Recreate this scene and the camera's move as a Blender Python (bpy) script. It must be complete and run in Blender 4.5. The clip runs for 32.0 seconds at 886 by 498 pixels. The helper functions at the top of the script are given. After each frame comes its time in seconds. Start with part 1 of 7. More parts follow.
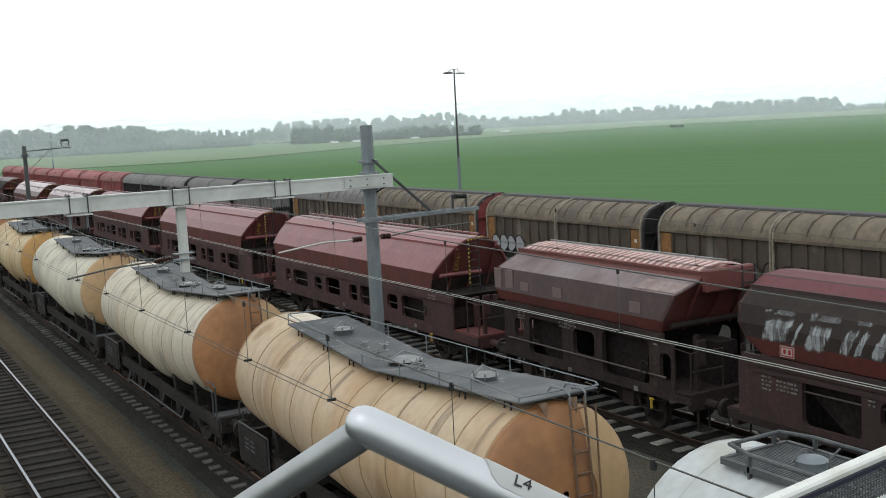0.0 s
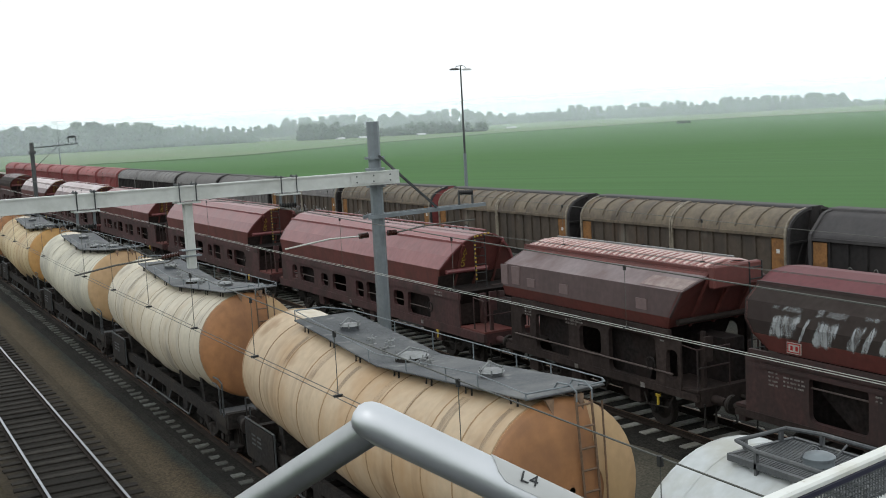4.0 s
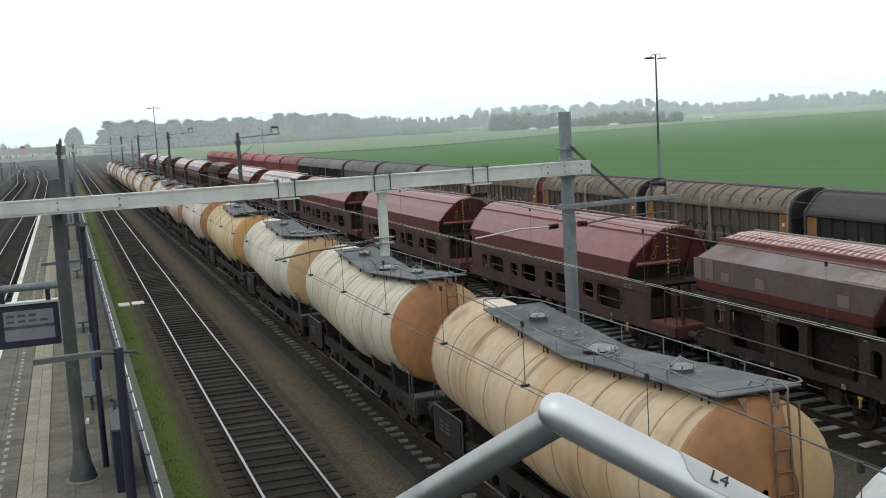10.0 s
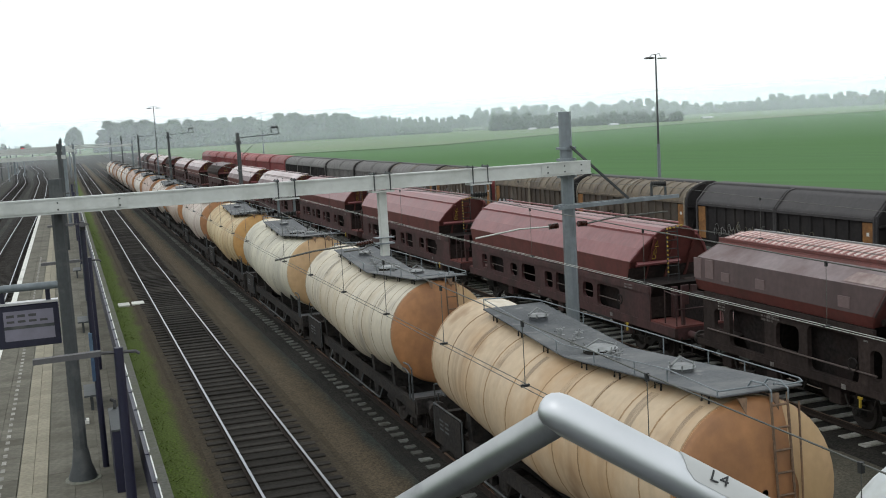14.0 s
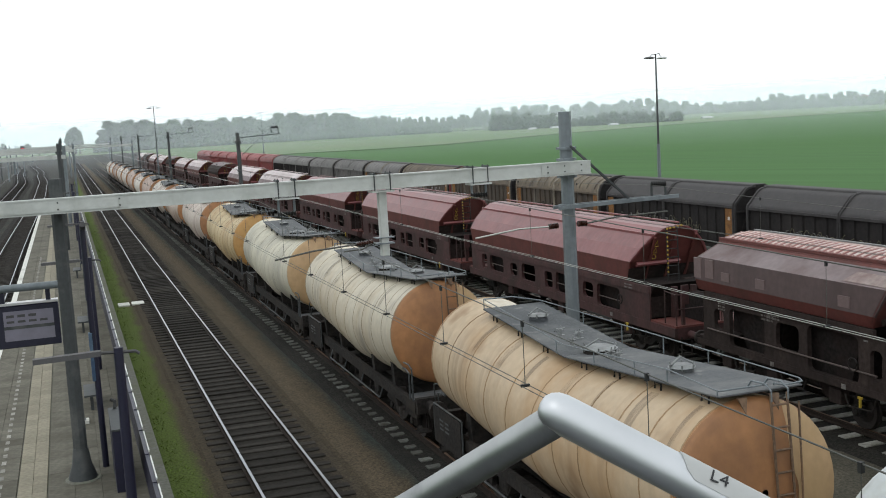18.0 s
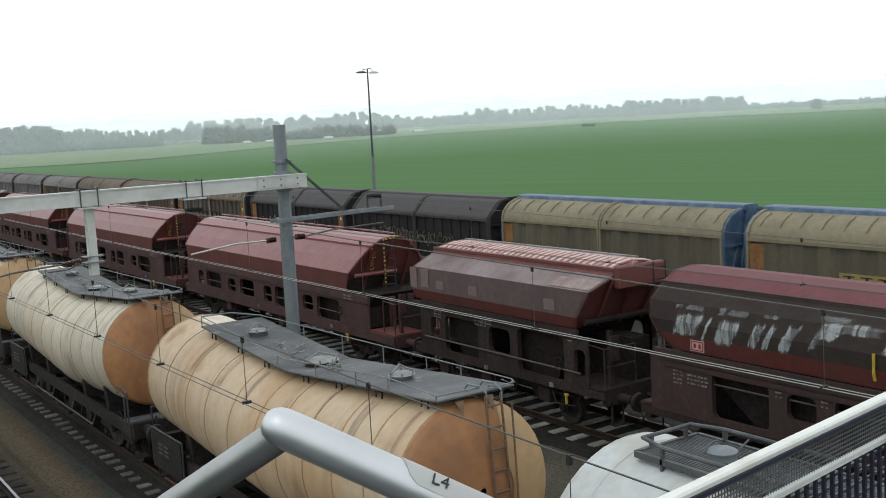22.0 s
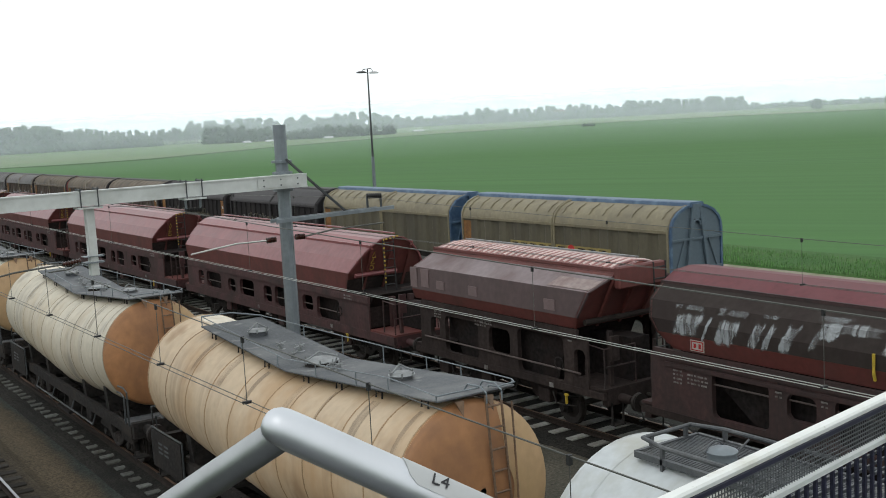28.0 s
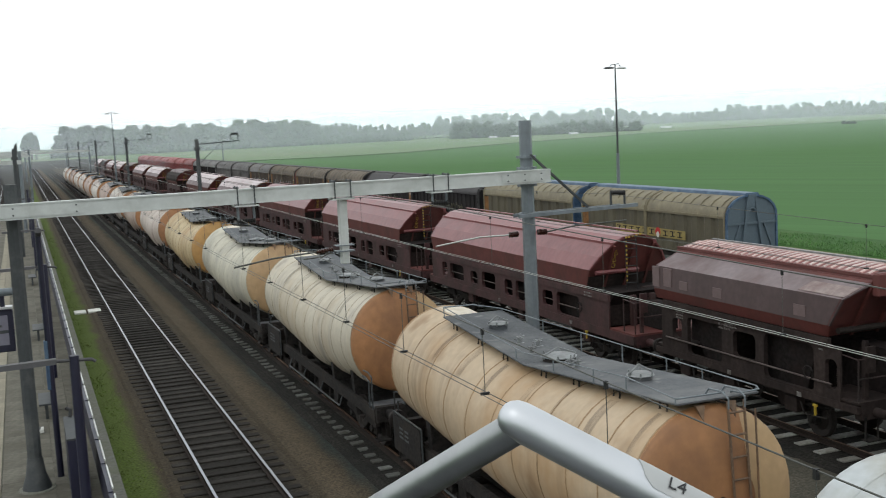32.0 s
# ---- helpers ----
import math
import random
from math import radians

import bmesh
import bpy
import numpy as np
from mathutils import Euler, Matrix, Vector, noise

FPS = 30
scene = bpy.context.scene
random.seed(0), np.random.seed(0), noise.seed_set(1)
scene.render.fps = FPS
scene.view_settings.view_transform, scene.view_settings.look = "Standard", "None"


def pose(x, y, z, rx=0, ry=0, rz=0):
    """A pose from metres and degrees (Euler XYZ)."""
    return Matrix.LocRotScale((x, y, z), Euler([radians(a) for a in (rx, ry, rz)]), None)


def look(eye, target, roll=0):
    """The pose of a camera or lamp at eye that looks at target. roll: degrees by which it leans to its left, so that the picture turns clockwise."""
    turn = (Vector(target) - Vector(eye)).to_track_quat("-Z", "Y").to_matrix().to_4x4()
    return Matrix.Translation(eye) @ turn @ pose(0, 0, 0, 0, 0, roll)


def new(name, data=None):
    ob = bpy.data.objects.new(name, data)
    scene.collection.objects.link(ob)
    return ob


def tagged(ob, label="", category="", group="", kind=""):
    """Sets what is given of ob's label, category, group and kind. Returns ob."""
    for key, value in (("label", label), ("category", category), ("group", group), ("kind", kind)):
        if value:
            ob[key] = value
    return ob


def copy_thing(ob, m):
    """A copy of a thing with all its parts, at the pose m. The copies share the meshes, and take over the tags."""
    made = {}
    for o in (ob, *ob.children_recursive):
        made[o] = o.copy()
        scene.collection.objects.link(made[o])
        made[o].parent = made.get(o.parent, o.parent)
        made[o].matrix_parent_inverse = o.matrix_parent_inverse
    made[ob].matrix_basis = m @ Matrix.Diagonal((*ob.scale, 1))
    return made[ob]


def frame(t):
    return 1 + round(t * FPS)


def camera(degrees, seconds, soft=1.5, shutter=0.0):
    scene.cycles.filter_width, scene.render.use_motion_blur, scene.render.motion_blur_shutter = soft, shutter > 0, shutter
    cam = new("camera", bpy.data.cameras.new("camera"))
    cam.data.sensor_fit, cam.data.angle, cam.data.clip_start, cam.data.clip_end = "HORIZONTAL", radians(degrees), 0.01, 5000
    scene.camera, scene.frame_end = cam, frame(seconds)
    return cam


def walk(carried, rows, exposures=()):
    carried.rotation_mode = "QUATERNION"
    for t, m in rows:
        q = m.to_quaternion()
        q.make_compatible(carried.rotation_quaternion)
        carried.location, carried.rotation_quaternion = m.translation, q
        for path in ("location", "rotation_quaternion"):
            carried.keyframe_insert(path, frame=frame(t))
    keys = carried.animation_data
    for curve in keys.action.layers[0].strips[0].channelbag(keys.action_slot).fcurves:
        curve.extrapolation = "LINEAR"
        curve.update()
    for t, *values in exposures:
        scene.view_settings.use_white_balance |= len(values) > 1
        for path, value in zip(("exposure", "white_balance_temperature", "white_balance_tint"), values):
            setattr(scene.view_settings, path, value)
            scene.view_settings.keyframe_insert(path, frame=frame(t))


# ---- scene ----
# A freight yard seen from a station footbridge: tank wagons, hopper wagons and a covered-wagon train that pulls out.
# y runs along the tracks, x across them, z = 0 is the top of the rails. The camera pans on one spot.
EYE = (0.0, 0.0, 7.977)
PAN = [(0.0, -29.40, -6.558, 3.01), (0.5, -29.41, -6.578, 3.02), (1.0, -29.32, -6.628, 3.03), (1.5, -29.24, -6.653, 3.03),
       (2.0, -29.19, -6.668, 3.05), (2.5, -29.15, -6.708, 3.06), (3.0, -29.13, -6.718, 3.08), (3.5, -29.09, -6.728, 3.08),
       (5.5, -29.05, -6.738, 3.05), (6.0, -28.96, -6.708, 3.03), (6.5, -23.75, -6.638, 3.20), (7.0, -19.04, -6.608, 3.25),
       (7.5, -19.12, -6.688, 3.20), (18.0, -19.12, -6.698, 3.20), (18.5, -28.03, -6.768, 2.90), (19.0, -33.86, -6.778, 3.11),
       (19.5, -33.87, -6.828, 3.11), (30.0, -33.86, -6.828, 3.10), (30.5, -28.59, -6.678, 3.10), (31.0, -24.20, -6.548, 2.90),
       (31.5, -22.74, -6.468, 2.84), (32.0, -21.16, -6.388, 2.78)]
cam = camera(44.0, 32.0, soft=1.0, shutter=0.4)
walk(cam, [(t, pose(*EYE, 90 + p, r, y)) for t, y, p, r in PAN])

# ---------------------------------------------------------------- light: a bright overcast sky
scene.view_settings.exposure = -0.10
world = bpy.data.worlds.new("overcast_sky")
scene.world = world
world.use_nodes = True
wn, wl = world.node_tree.nodes, world.node_tree.links
wn.clear()
sky = wn.new("ShaderNodeTexSky")
sky.sky_type, sky.sun_disc = "NISHITA", False
sky.sun_elevation, sky.sun_rotation = radians(48), radians(-60)
sky.dust_density, sky.air_density = 5.0, 1.0
grey = wn.new("ShaderNodeHueSaturation")
grey.inputs["Saturation"].default_value = 0.22
cloud = wn.new("ShaderNodeTexNoise")
cloud.inputs["Scale"].default_value, cloud.inputs["Detail"].default_value = 2.2, 5.0
ramp = wn.new("ShaderNodeValToRGB")
ramp.color_ramp.elements[0].color, ramp.color_ramp.elements[1].color = (7.6, 8.1, 8.3, 1), (8.3, 8.75, 8.95, 1)
ramp.color_ramp.elements[0].position, ramp.color_ramp.elements[1].position = 0.35, 0.65
mul = wn.new("ShaderNodeMixRGB")
mul.blend_type = "MIX"   # the cloud deck over the clear sky
mul.inputs[0].default_value = 0.97
back, wout = wn.new("ShaderNodeBackground"), wn.new("ShaderNodeOutputWorld")
back.inputs["Strength"].default_value = 0.15
wl.new(sky.outputs[0], grey.inputs["Color"])
wl.new(cloud.outputs[0], ramp.inputs[0])
wl.new(grey.outputs[0], mul.inputs[1])
wl.new(ramp.outputs[0], mul.inputs[2])
wl.new(mul.outputs[0], back.inputs[0])
wl.new(back.outputs[0], wout.inputs[0])
sun = new("sun", bpy.data.lights.new("sun", "SUN"))
sun.data.energy, sun.data.angle, sun.data.color = 0.3, radians(30), (1.0, 0.97, 0.92)
sun.matrix_world = look((-40, 20, 60), (0, 40, 0))

# ---------------------------------------------------------------- materials
def material(name, base, rough=0.7, metal=0.0, vary=0.25, scale=3.0, dirt=None, dirt_amount=0.4, dirt_scale=0.8,
             bump=0.15, bump_scale=None, streak=1.0, per_object=0.0, turn=0.0, stretch=(1, 1, 1), spots=None, drips=None):
    """A painted, rusty or mineral surface: fine grain, larger stains, streaks that run down, a little relief."""
    m = bpy.data.materials.new(name)
    m.use_nodes = True
    n, l = m.node_tree.nodes, m.node_tree.links
    bsdf = n["Principled BSDF"]
    bsdf.inputs["Roughness"].default_value, bsdf.inputs["Metallic"].default_value = rough, metal
    if rough >= 0.75:
        bsdf.inputs["Specular IOR Level"].default_value = 0.12
    coord = n.new("ShaderNodeTexCoord")
    place = n.new("ShaderNodeMapping")
    if turn:
        place.vector_type = "TEXTURE"
        place.inputs["Rotation"].default_value = (0, 0, radians(turn))
        stretch = tuple(1 / q for q in stretch)
    place.inputs["Scale"].default_value = stretch
    l.new(coord.outputs["Object"], place.inputs[0])
    fine = n.new("ShaderNodeTexNoise")
    fine.inputs["Scale"].default_value, fine.inputs["Detail"].default_value = scale * 6, 6
    wide = n.new("ShaderNodeTexNoise")
    wide.inputs["Scale"].default_value, wide.inputs["Detail"].default_value, wide.inputs["Roughness"].default_value = dirt_scale, 5, 0.65
    down = n.new("ShaderNodeMapping")
    down.inputs["Scale"].default_value = (1, 1, streak)
    l.new(place.outputs[0], fine.inputs["Vector"])
    l.new(place.outputs[0], down.inputs[0])
    if per_object:
        info, shift = n.new("ShaderNodeObjectInfo"), n.new("ShaderNodeVectorMath")
        shift.operation = "ADD"
        grow = n.new("ShaderNodeMath")
        grow.operation = "MULTIPLY"
        grow.inputs[1].default_value = 57.0
        l.new(info.outputs["Random"], grow.inputs[0])
        l.new(down.outputs[0], shift.inputs[0])
        l.new(grow.outputs[0], shift.inputs[1])
        l.new(shift.outputs[0], wide.inputs["Vector"])
    else:
        l.new(down.outputs[0], wide.inputs["Vector"])
    tone = n.new("ShaderNodeMapRange")
    tone.inputs[1].default_value, tone.inputs[2].default_value = 0.25, 0.75
    tone.inputs[3].default_value, tone.inputs[4].default_value = 1 - vary, 1 + vary
    l.new(fine.outputs[0], tone.inputs[0])
    value = tone.outputs[0]
    if per_object:
        spread = n.new("ShaderNodeMapRange")
        spread.inputs[3].default_value, spread.inputs[4].default_value = 1 - per_object, 1 + per_object
        l.new(info.outputs["Random"], spread.inputs[0])
        both = n.new("ShaderNodeMath")
        both.operation = "MULTIPLY"
        l.new(value, both.inputs[0])
        l.new(spread.outputs[0], both.inputs[1])
        value = both.outputs[0]
    shade = n.new("ShaderNodeMixRGB")
    shade.blend_type = "MULTIPLY"
    shade.inputs[0].default_value = 1.0
    shade.inputs[1].default_value = (*base, 1)
    l.new(value, shade.inputs[2])
    colour = shade.outputs[0]
    if dirt:
        edge = n.new("ShaderNodeValToRGB")
        edge.color_ramp.elements[0].position = max(0.0, 0.62 - 0.4 * dirt_amount)
        edge.color_ramp.elements[1].position = min(1.0, 0.86 - 0.3 * dirt_amount)
        l.new(wide.outputs[0], edge.inputs[0])
        stain = n.new("ShaderNodeMixRGB")
        stain.inputs[2].default_value = (*dirt, 1)
        l.new(edge.outputs[0], stain.inputs[0])
        l.new(colour, stain.inputs[1])
        colour = stain.outputs[0]
    if spots:
        tiny = n.new("ShaderNodeTexNoise")
        tiny.inputs["Scale"].default_value, tiny.inputs["Detail"].default_value = spots[1], 3
        l.new(down.outputs[0], tiny.inputs["Vector"])
        cut = n.new("ShaderNodeValToRGB")
        cut.color_ramp.elements[0].position, cut.color_ramp.elements[1].position = spots[2], spots[2] + (spots[3] if len(spots) > 3 else 0.06)
        l.new(tiny.outputs[0], cut.inputs[0])
        dots = n.new("ShaderNodeMixRGB")
        dots.inputs[2].default_value = (*spots[0], 1)
        l.new(cut.outputs[0], dots.inputs[0])
        l.new(colour, dots.inputs[1])
        colour = dots.outputs[0]
    if drips:
        # thin runs down the side, gathered in patches
        run, fall, lane, patch, where, both = (n.new("ShaderNode" + k) for k in ("TexNoise", "Mapping", "MapRange", "TexNoise", "MapRange", "Math"))
        fall.inputs["Scale"].default_value = (0.35, 5.0, 0.35)
        run.inputs["Scale"].default_value, run.inputs["Detail"].default_value = 1.0, 5
        patch.inputs["Scale"].default_value, patch.inputs["Detail"].default_value = 0.55, 3
        lane.inputs[1].default_value, lane.inputs[2].default_value = 0.50, 0.68
        where.inputs[1].default_value, where.inputs[2].default_value = 0.42, 0.62
        where.inputs[4].default_value = drips[1]
        both.operation = "MULTIPLY"
        l.new(coord.outputs["Object"], fall.inputs[0])
        l.new(fall.outputs[0], run.inputs["Vector"])
        l.new(down.outputs[0], patch.inputs["Vector"])
        l.new(run.outputs[0], lane.inputs[0])
        l.new(patch.outputs[0], where.inputs[0])
        l.new(lane.outputs[0], both.inputs[0])
        l.new(where.outputs[0], both.inputs[1])
        wet = n.new("ShaderNodeMixRGB")
        wet.inputs[2].default_value = (*drips[0], 1)
        l.new(both.outputs[0], wet.inputs[0])
        l.new(colour, wet.inputs[1])
        colour = wet.outputs[0]
    l.new(colour, bsdf.inputs["Base Color"])
    rr = n.new("ShaderNodeMapRange")
    rr.inputs[3].default_value, rr.inputs[4].default_value = max(0.05, rough - 0.12), min(1, rough + 0.15)
    l.new(wide.outputs[0], rr.inputs[0])
    l.new(rr.outputs[0], bsdf.inputs["Roughness"])
    if bump:
        relief = n.new("ShaderNodeTexNoise")
        relief.inputs["Scale"].default_value, relief.inputs["Detail"].default_value = bump_scale or scale * 4, 4
        l.new(place.outputs[0], relief.inputs["Vector"])
        bp = n.new("ShaderNodeBump")
        bp.inputs["Strength"].default_value, bp.inputs["Distance"].default_value = bump, 0.03
        l.new(relief.outputs[0], bp.inputs["Height"])
        l.new(bp.outputs[0], bsdf.inputs["Normal"])
    return m


M = {}
M["field"] = material("crop_field", (0.060, 0.138, 0.043), 0.9, vary=0.17, scale=0.075, dirt=(0.067, 0.148, 0.047), dirt_amount=0.5, dirt_scale=0.04, bump=0.6, bump_scale=2, turn=24, stretch=(1.0, 0.025, 1))
M["verge"] = material("rough_verge", (0.045, 0.105, 0.03), 0.95, vary=0.4, scale=1.2, dirt=(0.075, 0.13, 0.045), dirt_amount=0.5, dirt_scale=0.4, bump=0.8)
M["dirt_road"] = material("dirt_road", (0.24, 0.22, 0.17), 0.95, vary=0.3, scale=2, dirt=(0.13, 0.15, 0.07), dirt_amount=0.4, dirt_scale=0.5, bump=0.5)
M["ballast"] = material("ballast", (0.040, 0.037, 0.031), 0.95, vary=0.75, scale=2.4, dirt=(0.030, 0.033, 0.029), dirt_amount=0.6, dirt_scale=0.35, bump=1.0, bump_scale=22, stretch=(1, 0.6, 1))
M["gravel_path"] = material("gravel_path", (0.062, 0.053, 0.039), 0.95, vary=0.75, scale=2.6, dirt=(0.036, 0.036, 0.028), dirt_amount=0.55, dirt_scale=0.3, bump=0.8, bump_scale=24, stretch=(1, 0.35, 1))
M["cess_gravel"] = material("cess_gravel", (0.092, 0.082, 0.063), 0.95, vary=0.7, scale=2.6, dirt=(0.055, 0.055, 0.044), dirt_amount=0.5, dirt_scale=0.4, bump=0.8, bump_scale=24)
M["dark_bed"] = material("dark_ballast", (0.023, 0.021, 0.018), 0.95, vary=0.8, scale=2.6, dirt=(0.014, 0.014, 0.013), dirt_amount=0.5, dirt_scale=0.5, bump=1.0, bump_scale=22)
M["grass"] = material("grass_strip", (0.10, 0.15, 0.03), 0.95, vary=0.5, scale=1.6, dirt=(0.062, 0.055, 0.028), dirt_amount=0.5, dirt_scale=0.6, bump=1.0)
M["rail_side"] = material("rusty_rail", (0.036, 0.028, 0.024), 0.8, 0.3, vary=0.4, scale=3)
M["rail_top"] = material("worn_rail_head", (0.32, 0.33, 0.36), 0.30, 1.0, vary=0.1, scale=5, bump=0.05)
M["rail_dull"] = material("dull_rail_head", (0.14, 0.085, 0.055), 0.6, 0.6, vary=0.3, scale=4, bump=0.1)
M["wood_sleeper"] = material("wooden_sleeper", (0.037, 0.0335, 0.030), 0.9, vary=0.6, scale=2, per_object=0.45, dirt=(0.026, 0.023, 0.02), dirt_amount=0.5, stretch=(0.4, 2.5, 1))
M["concrete_sleeper"] = material("concrete_sleeper", (0.125, 0.130, 0.120), 0.9, vary=0.3, scale=2.5, per_object=0.35, dirt=(0.07, 0.065, 0.055), dirt_amount=0.6, dirt_scale=2.5)
M["clean_sleeper"] = material("paler_concrete_sleeper", (0.33, 0.33, 0.305), 0.9, vary=0.3, scale=2.5, per_object=0.25, dirt=(0.17, 0.155, 0.13), dirt_amount=0.5, dirt_scale=2)
M["platform"] = material("platform_paving", (0.13, 0.127, 0.113), 0.9, vary=0.3, scale=1.5, dirt=(0.11, 0.105, 0.09), dirt_amount=0.5, dirt_scale=0.5, bump=0.2)
M["paver"] = material("platform_slab", (0.135, 0.127, 0.104), 0.9, vary=0.25, scale=1.5, per_object=0.07, dirt=(0.082, 0.077, 0.061), dirt_amount=0.55, dirt_scale=0.7, bump=0.2)
M["tactile"] = material("tactile_strip", (0.235, 0.215, 0.165), 0.9, vary=0.2, scale=2, per_object=0.1, dirt=(0.2, 0.18, 0.14), dirt_amount=0.4)
M["kerb"] = material("concrete_kerb", (0.18, 0.18, 0.155), 0.9, vary=0.3, scale=2, per_object=0.1, dirt=(0.14, 0.15, 0.10), dirt_amount=0.5)
M["white_line"] = material("white_edge_line", (0.62, 0.62, 0.58), 0.8, vary=0.15, scale=2, dirt=(0.4, 0.39, 0.35), dirt_amount=0.3)
M["galv"] = material("galvanised_steel", (0.165, 0.19, 0.205), 0.5, 0.2, vary=0.15, scale=1.2, dirt=(0.105, 0.12, 0.13), dirt_amount=0.4, dirt_scale=1.5, streak=0.3, bump=0.05)
M["beam_grey"] = material("pale_grey_beam_paint", (0.50, 0.52, 0.50), 0.55, vary=0.08, scale=1.0, dirt=(0.36, 0.375, 0.35), dirt_amount=0.35, dirt_scale=1.2, bump=0.04)
M["dark_mast"] = material("dark_grey_mast_paint", (0.040, 0.045, 0.047), 0.6, vary=0.2, scale=1.5, dirt=(0.13, 0.13, 0.12), dirt_amount=0.2, bump=0.06)
M["navy"] = material("navy_paint", (0.010, 0.010, 0.028), 0.45, vary=0.2, scale=2, bump=0.03)
M["aluminium"] = material("satin_aluminium", (0.58, 0.595, 0.62), 0.40, 1.0, vary=0.06, scale=4, bump=0.04, dirt=(0.52, 0.53, 0.55), dirt_amount=0.3, dirt_scale=3)
# Darker copy of the aluminium: the descending tube's dim reflection is in the colour.
M["aluminium_shaded"] = material("shaded_aluminium", (0.36, 0.37, 0.375), 0.40, 1.0, vary=0.1, scale=4, bump=0.04, dirt=(0.18, 0.185, 0.19), dirt_amount=0.35, dirt_scale=6)
M["plate"] = material("label_plate", (0.40, 0.405, 0.40), 0.45, 0.5, vary=0.05, scale=5, bump=0.03)
M["ink"] = material("black_marker", (0.012, 0.012, 0.014), 0.6, vary=0.1, bump=0)
M["white_rail"] = material("white_parapet_paint", (0.68, 0.69, 0.66), 0.5, vary=0.06, scale=2, dirt=(0.5, 0.49, 0.42), dirt_amount=0.25, dirt_scale=6, bump=0.05, spots=((0.35, 0.33, 0.25), 30, 0.68))
M["mesh_wire"] = material("grey_mesh_wire", (0.10, 0.105, 0.11), 0.5, 0.5, vary=0.15, scale=4)
M["wire"] = material("copper_wire", (0.10, 0.10, 0.09), 0.5, 0.6, vary=0.1, bump=0)
M["new_wire"] = material("bright_wire", (0.45, 0.46, 0.43), 0.4, 0.8, vary=0.1, bump=0)
M["black"] = material("black_rubber", (0.012, 0.012, 0.012), 0.6, vary=0.2)
M["insulator"] = material("brown_insulator", (0.05, 0.02, 0.015), 0.25, vary=0.1, bump=0)
M["running_gear"] = material("grimy_running_gear", (0.025, 0.023, 0.022), 0.8, 0.1, vary=0.55, scale=2, dirt=(0.044, 0.037, 0.032), dirt_amount=0.45, dirt_scale=1.5)
M["wheel"] = material("wheel_steel", (0.035, 0.029, 0.026), 0.7, 0.4, vary=0.3, scale=3)
TANKS = {
    "tank_orange": ((0.485, 0.370, 0.248), (0.40, 0.250, 0.125), (0.25, 0.15, 0.075)),
    "tank_cream": ((0.49, 0.44, 0.345), (0.37, 0.275, 0.16), (0.22, 0.19, 0.16)),
    "tank_pale": ((0.47, 0.44, 0.345), (0.25, 0.235, 0.205), (0.27, 0.25, 0.20)),
    "tank_amber": ((0.47, 0.365, 0.20), (0.36, 0.225, 0.10), (0.24, 0.17, 0.10)),
    "tank_rose": ((0.46, 0.39, 0.34), (0.30, 0.21, 0.17), (0.20, 0.14, 0.11)),
    "tank_rust": ((0.36, 0.27, 0.22), (0.20, 0.11, 0.08), (0.13, 0.08, 0.06)),
    "tank_chalk": ((0.50, 0.46, 0.41), (0.22, 0.13, 0.10), (0.15, 0.10, 0.08)),
}
for key, (base, stain, grime) in TANKS.items():
    M[key] = material(key + "_paint", base, 0.55, vary=0.10, scale=0.9, dirt=stain, dirt_amount=0.40, dirt_scale=0.5, streak=0.6, bump=0.06, per_object=0.06, spots=(grime, 1.1, 0.60, 0.16), drips=(tuple(0.75 * q for q in grime), 0.40))
M["tank_end"] = material("tank_end_rust_paint", (0.34, 0.158, 0.062), 0.6, vary=0.15, scale=1.0, dirt=(0.22, 0.105, 0.05), dirt_amount=0.5, dirt_scale=1.1, streak=0.4, per_object=0.1, drips=((0.12, 0.062, 0.035), 0.7))
M["tank_end_amber"] = material("tank_end_amber_paint", (0.42, 0.24, 0.08), 0.6, vary=0.12, scale=1.0, dirt=(0.38, 0.18, 0.05), dirt_amount=0.4, dirt_scale=1.1, streak=0.4)
M["tank_end_cream"] = material("tank_end_cream_paint", (0.44, 0.29, 0.155), 0.6, vary=0.12, scale=1.0, dirt=(0.36, 0.24, 0.11), dirt_amount=0.4, dirt_scale=1.1, streak=0.4)
M["ladder_steel"] = material("rusty_ladder_steel", (0.14, 0.088, 0.055), 0.7, 0.1, vary=0.35, scale=3, dirt=(0.22, 0.12, 0.06), dirt_amount=0.4, dirt_scale=1.5)
M["tank_white"] = material("white_tank_paint", (0.45, 0.475, 0.48), 0.5, vary=0.1, scale=1.0, dirt=(0.36, 0.355, 0.31), dirt_amount=0.45, dirt_scale=1.3, streak=0.4, bump=0.05, drips=((0.22, 0.20, 0.16), 0.7))
M["deck"] = material("walkway_plate", (0.055, 0.060, 0.066), 0.6, 0.2, vary=0.35, scale=3.5, dirt=(0.15, 0.152, 0.15), dirt_amount=0.38, dirt_scale=0.9, spots=((0.19, 0.19, 0.185), 2.6, 0.63, 0.12))
M["seam_pale"] = material("pale_tank_seam", (0.31, 0.265, 0.185), 0.7, vary=0.35, scale=3, per_object=0.2)
M["seam_faint"] = material("painted_over_seam", (0.40, 0.365, 0.28), 0.6, vary=0.2, scale=3, per_object=0.1)
M["seam"] = material("tank_seam", (0.27, 0.175, 0.09), 0.7, vary=0.3, scale=3, per_object=0.2)
M["olive_plate"] = material("weathered_olive_plate", (0.16, 0.12, 0.035), 0.6, vary=0.3, scale=4, dirt=(0.06, 0.045, 0.02), dirt_amount=0.5, dirt_scale=5)
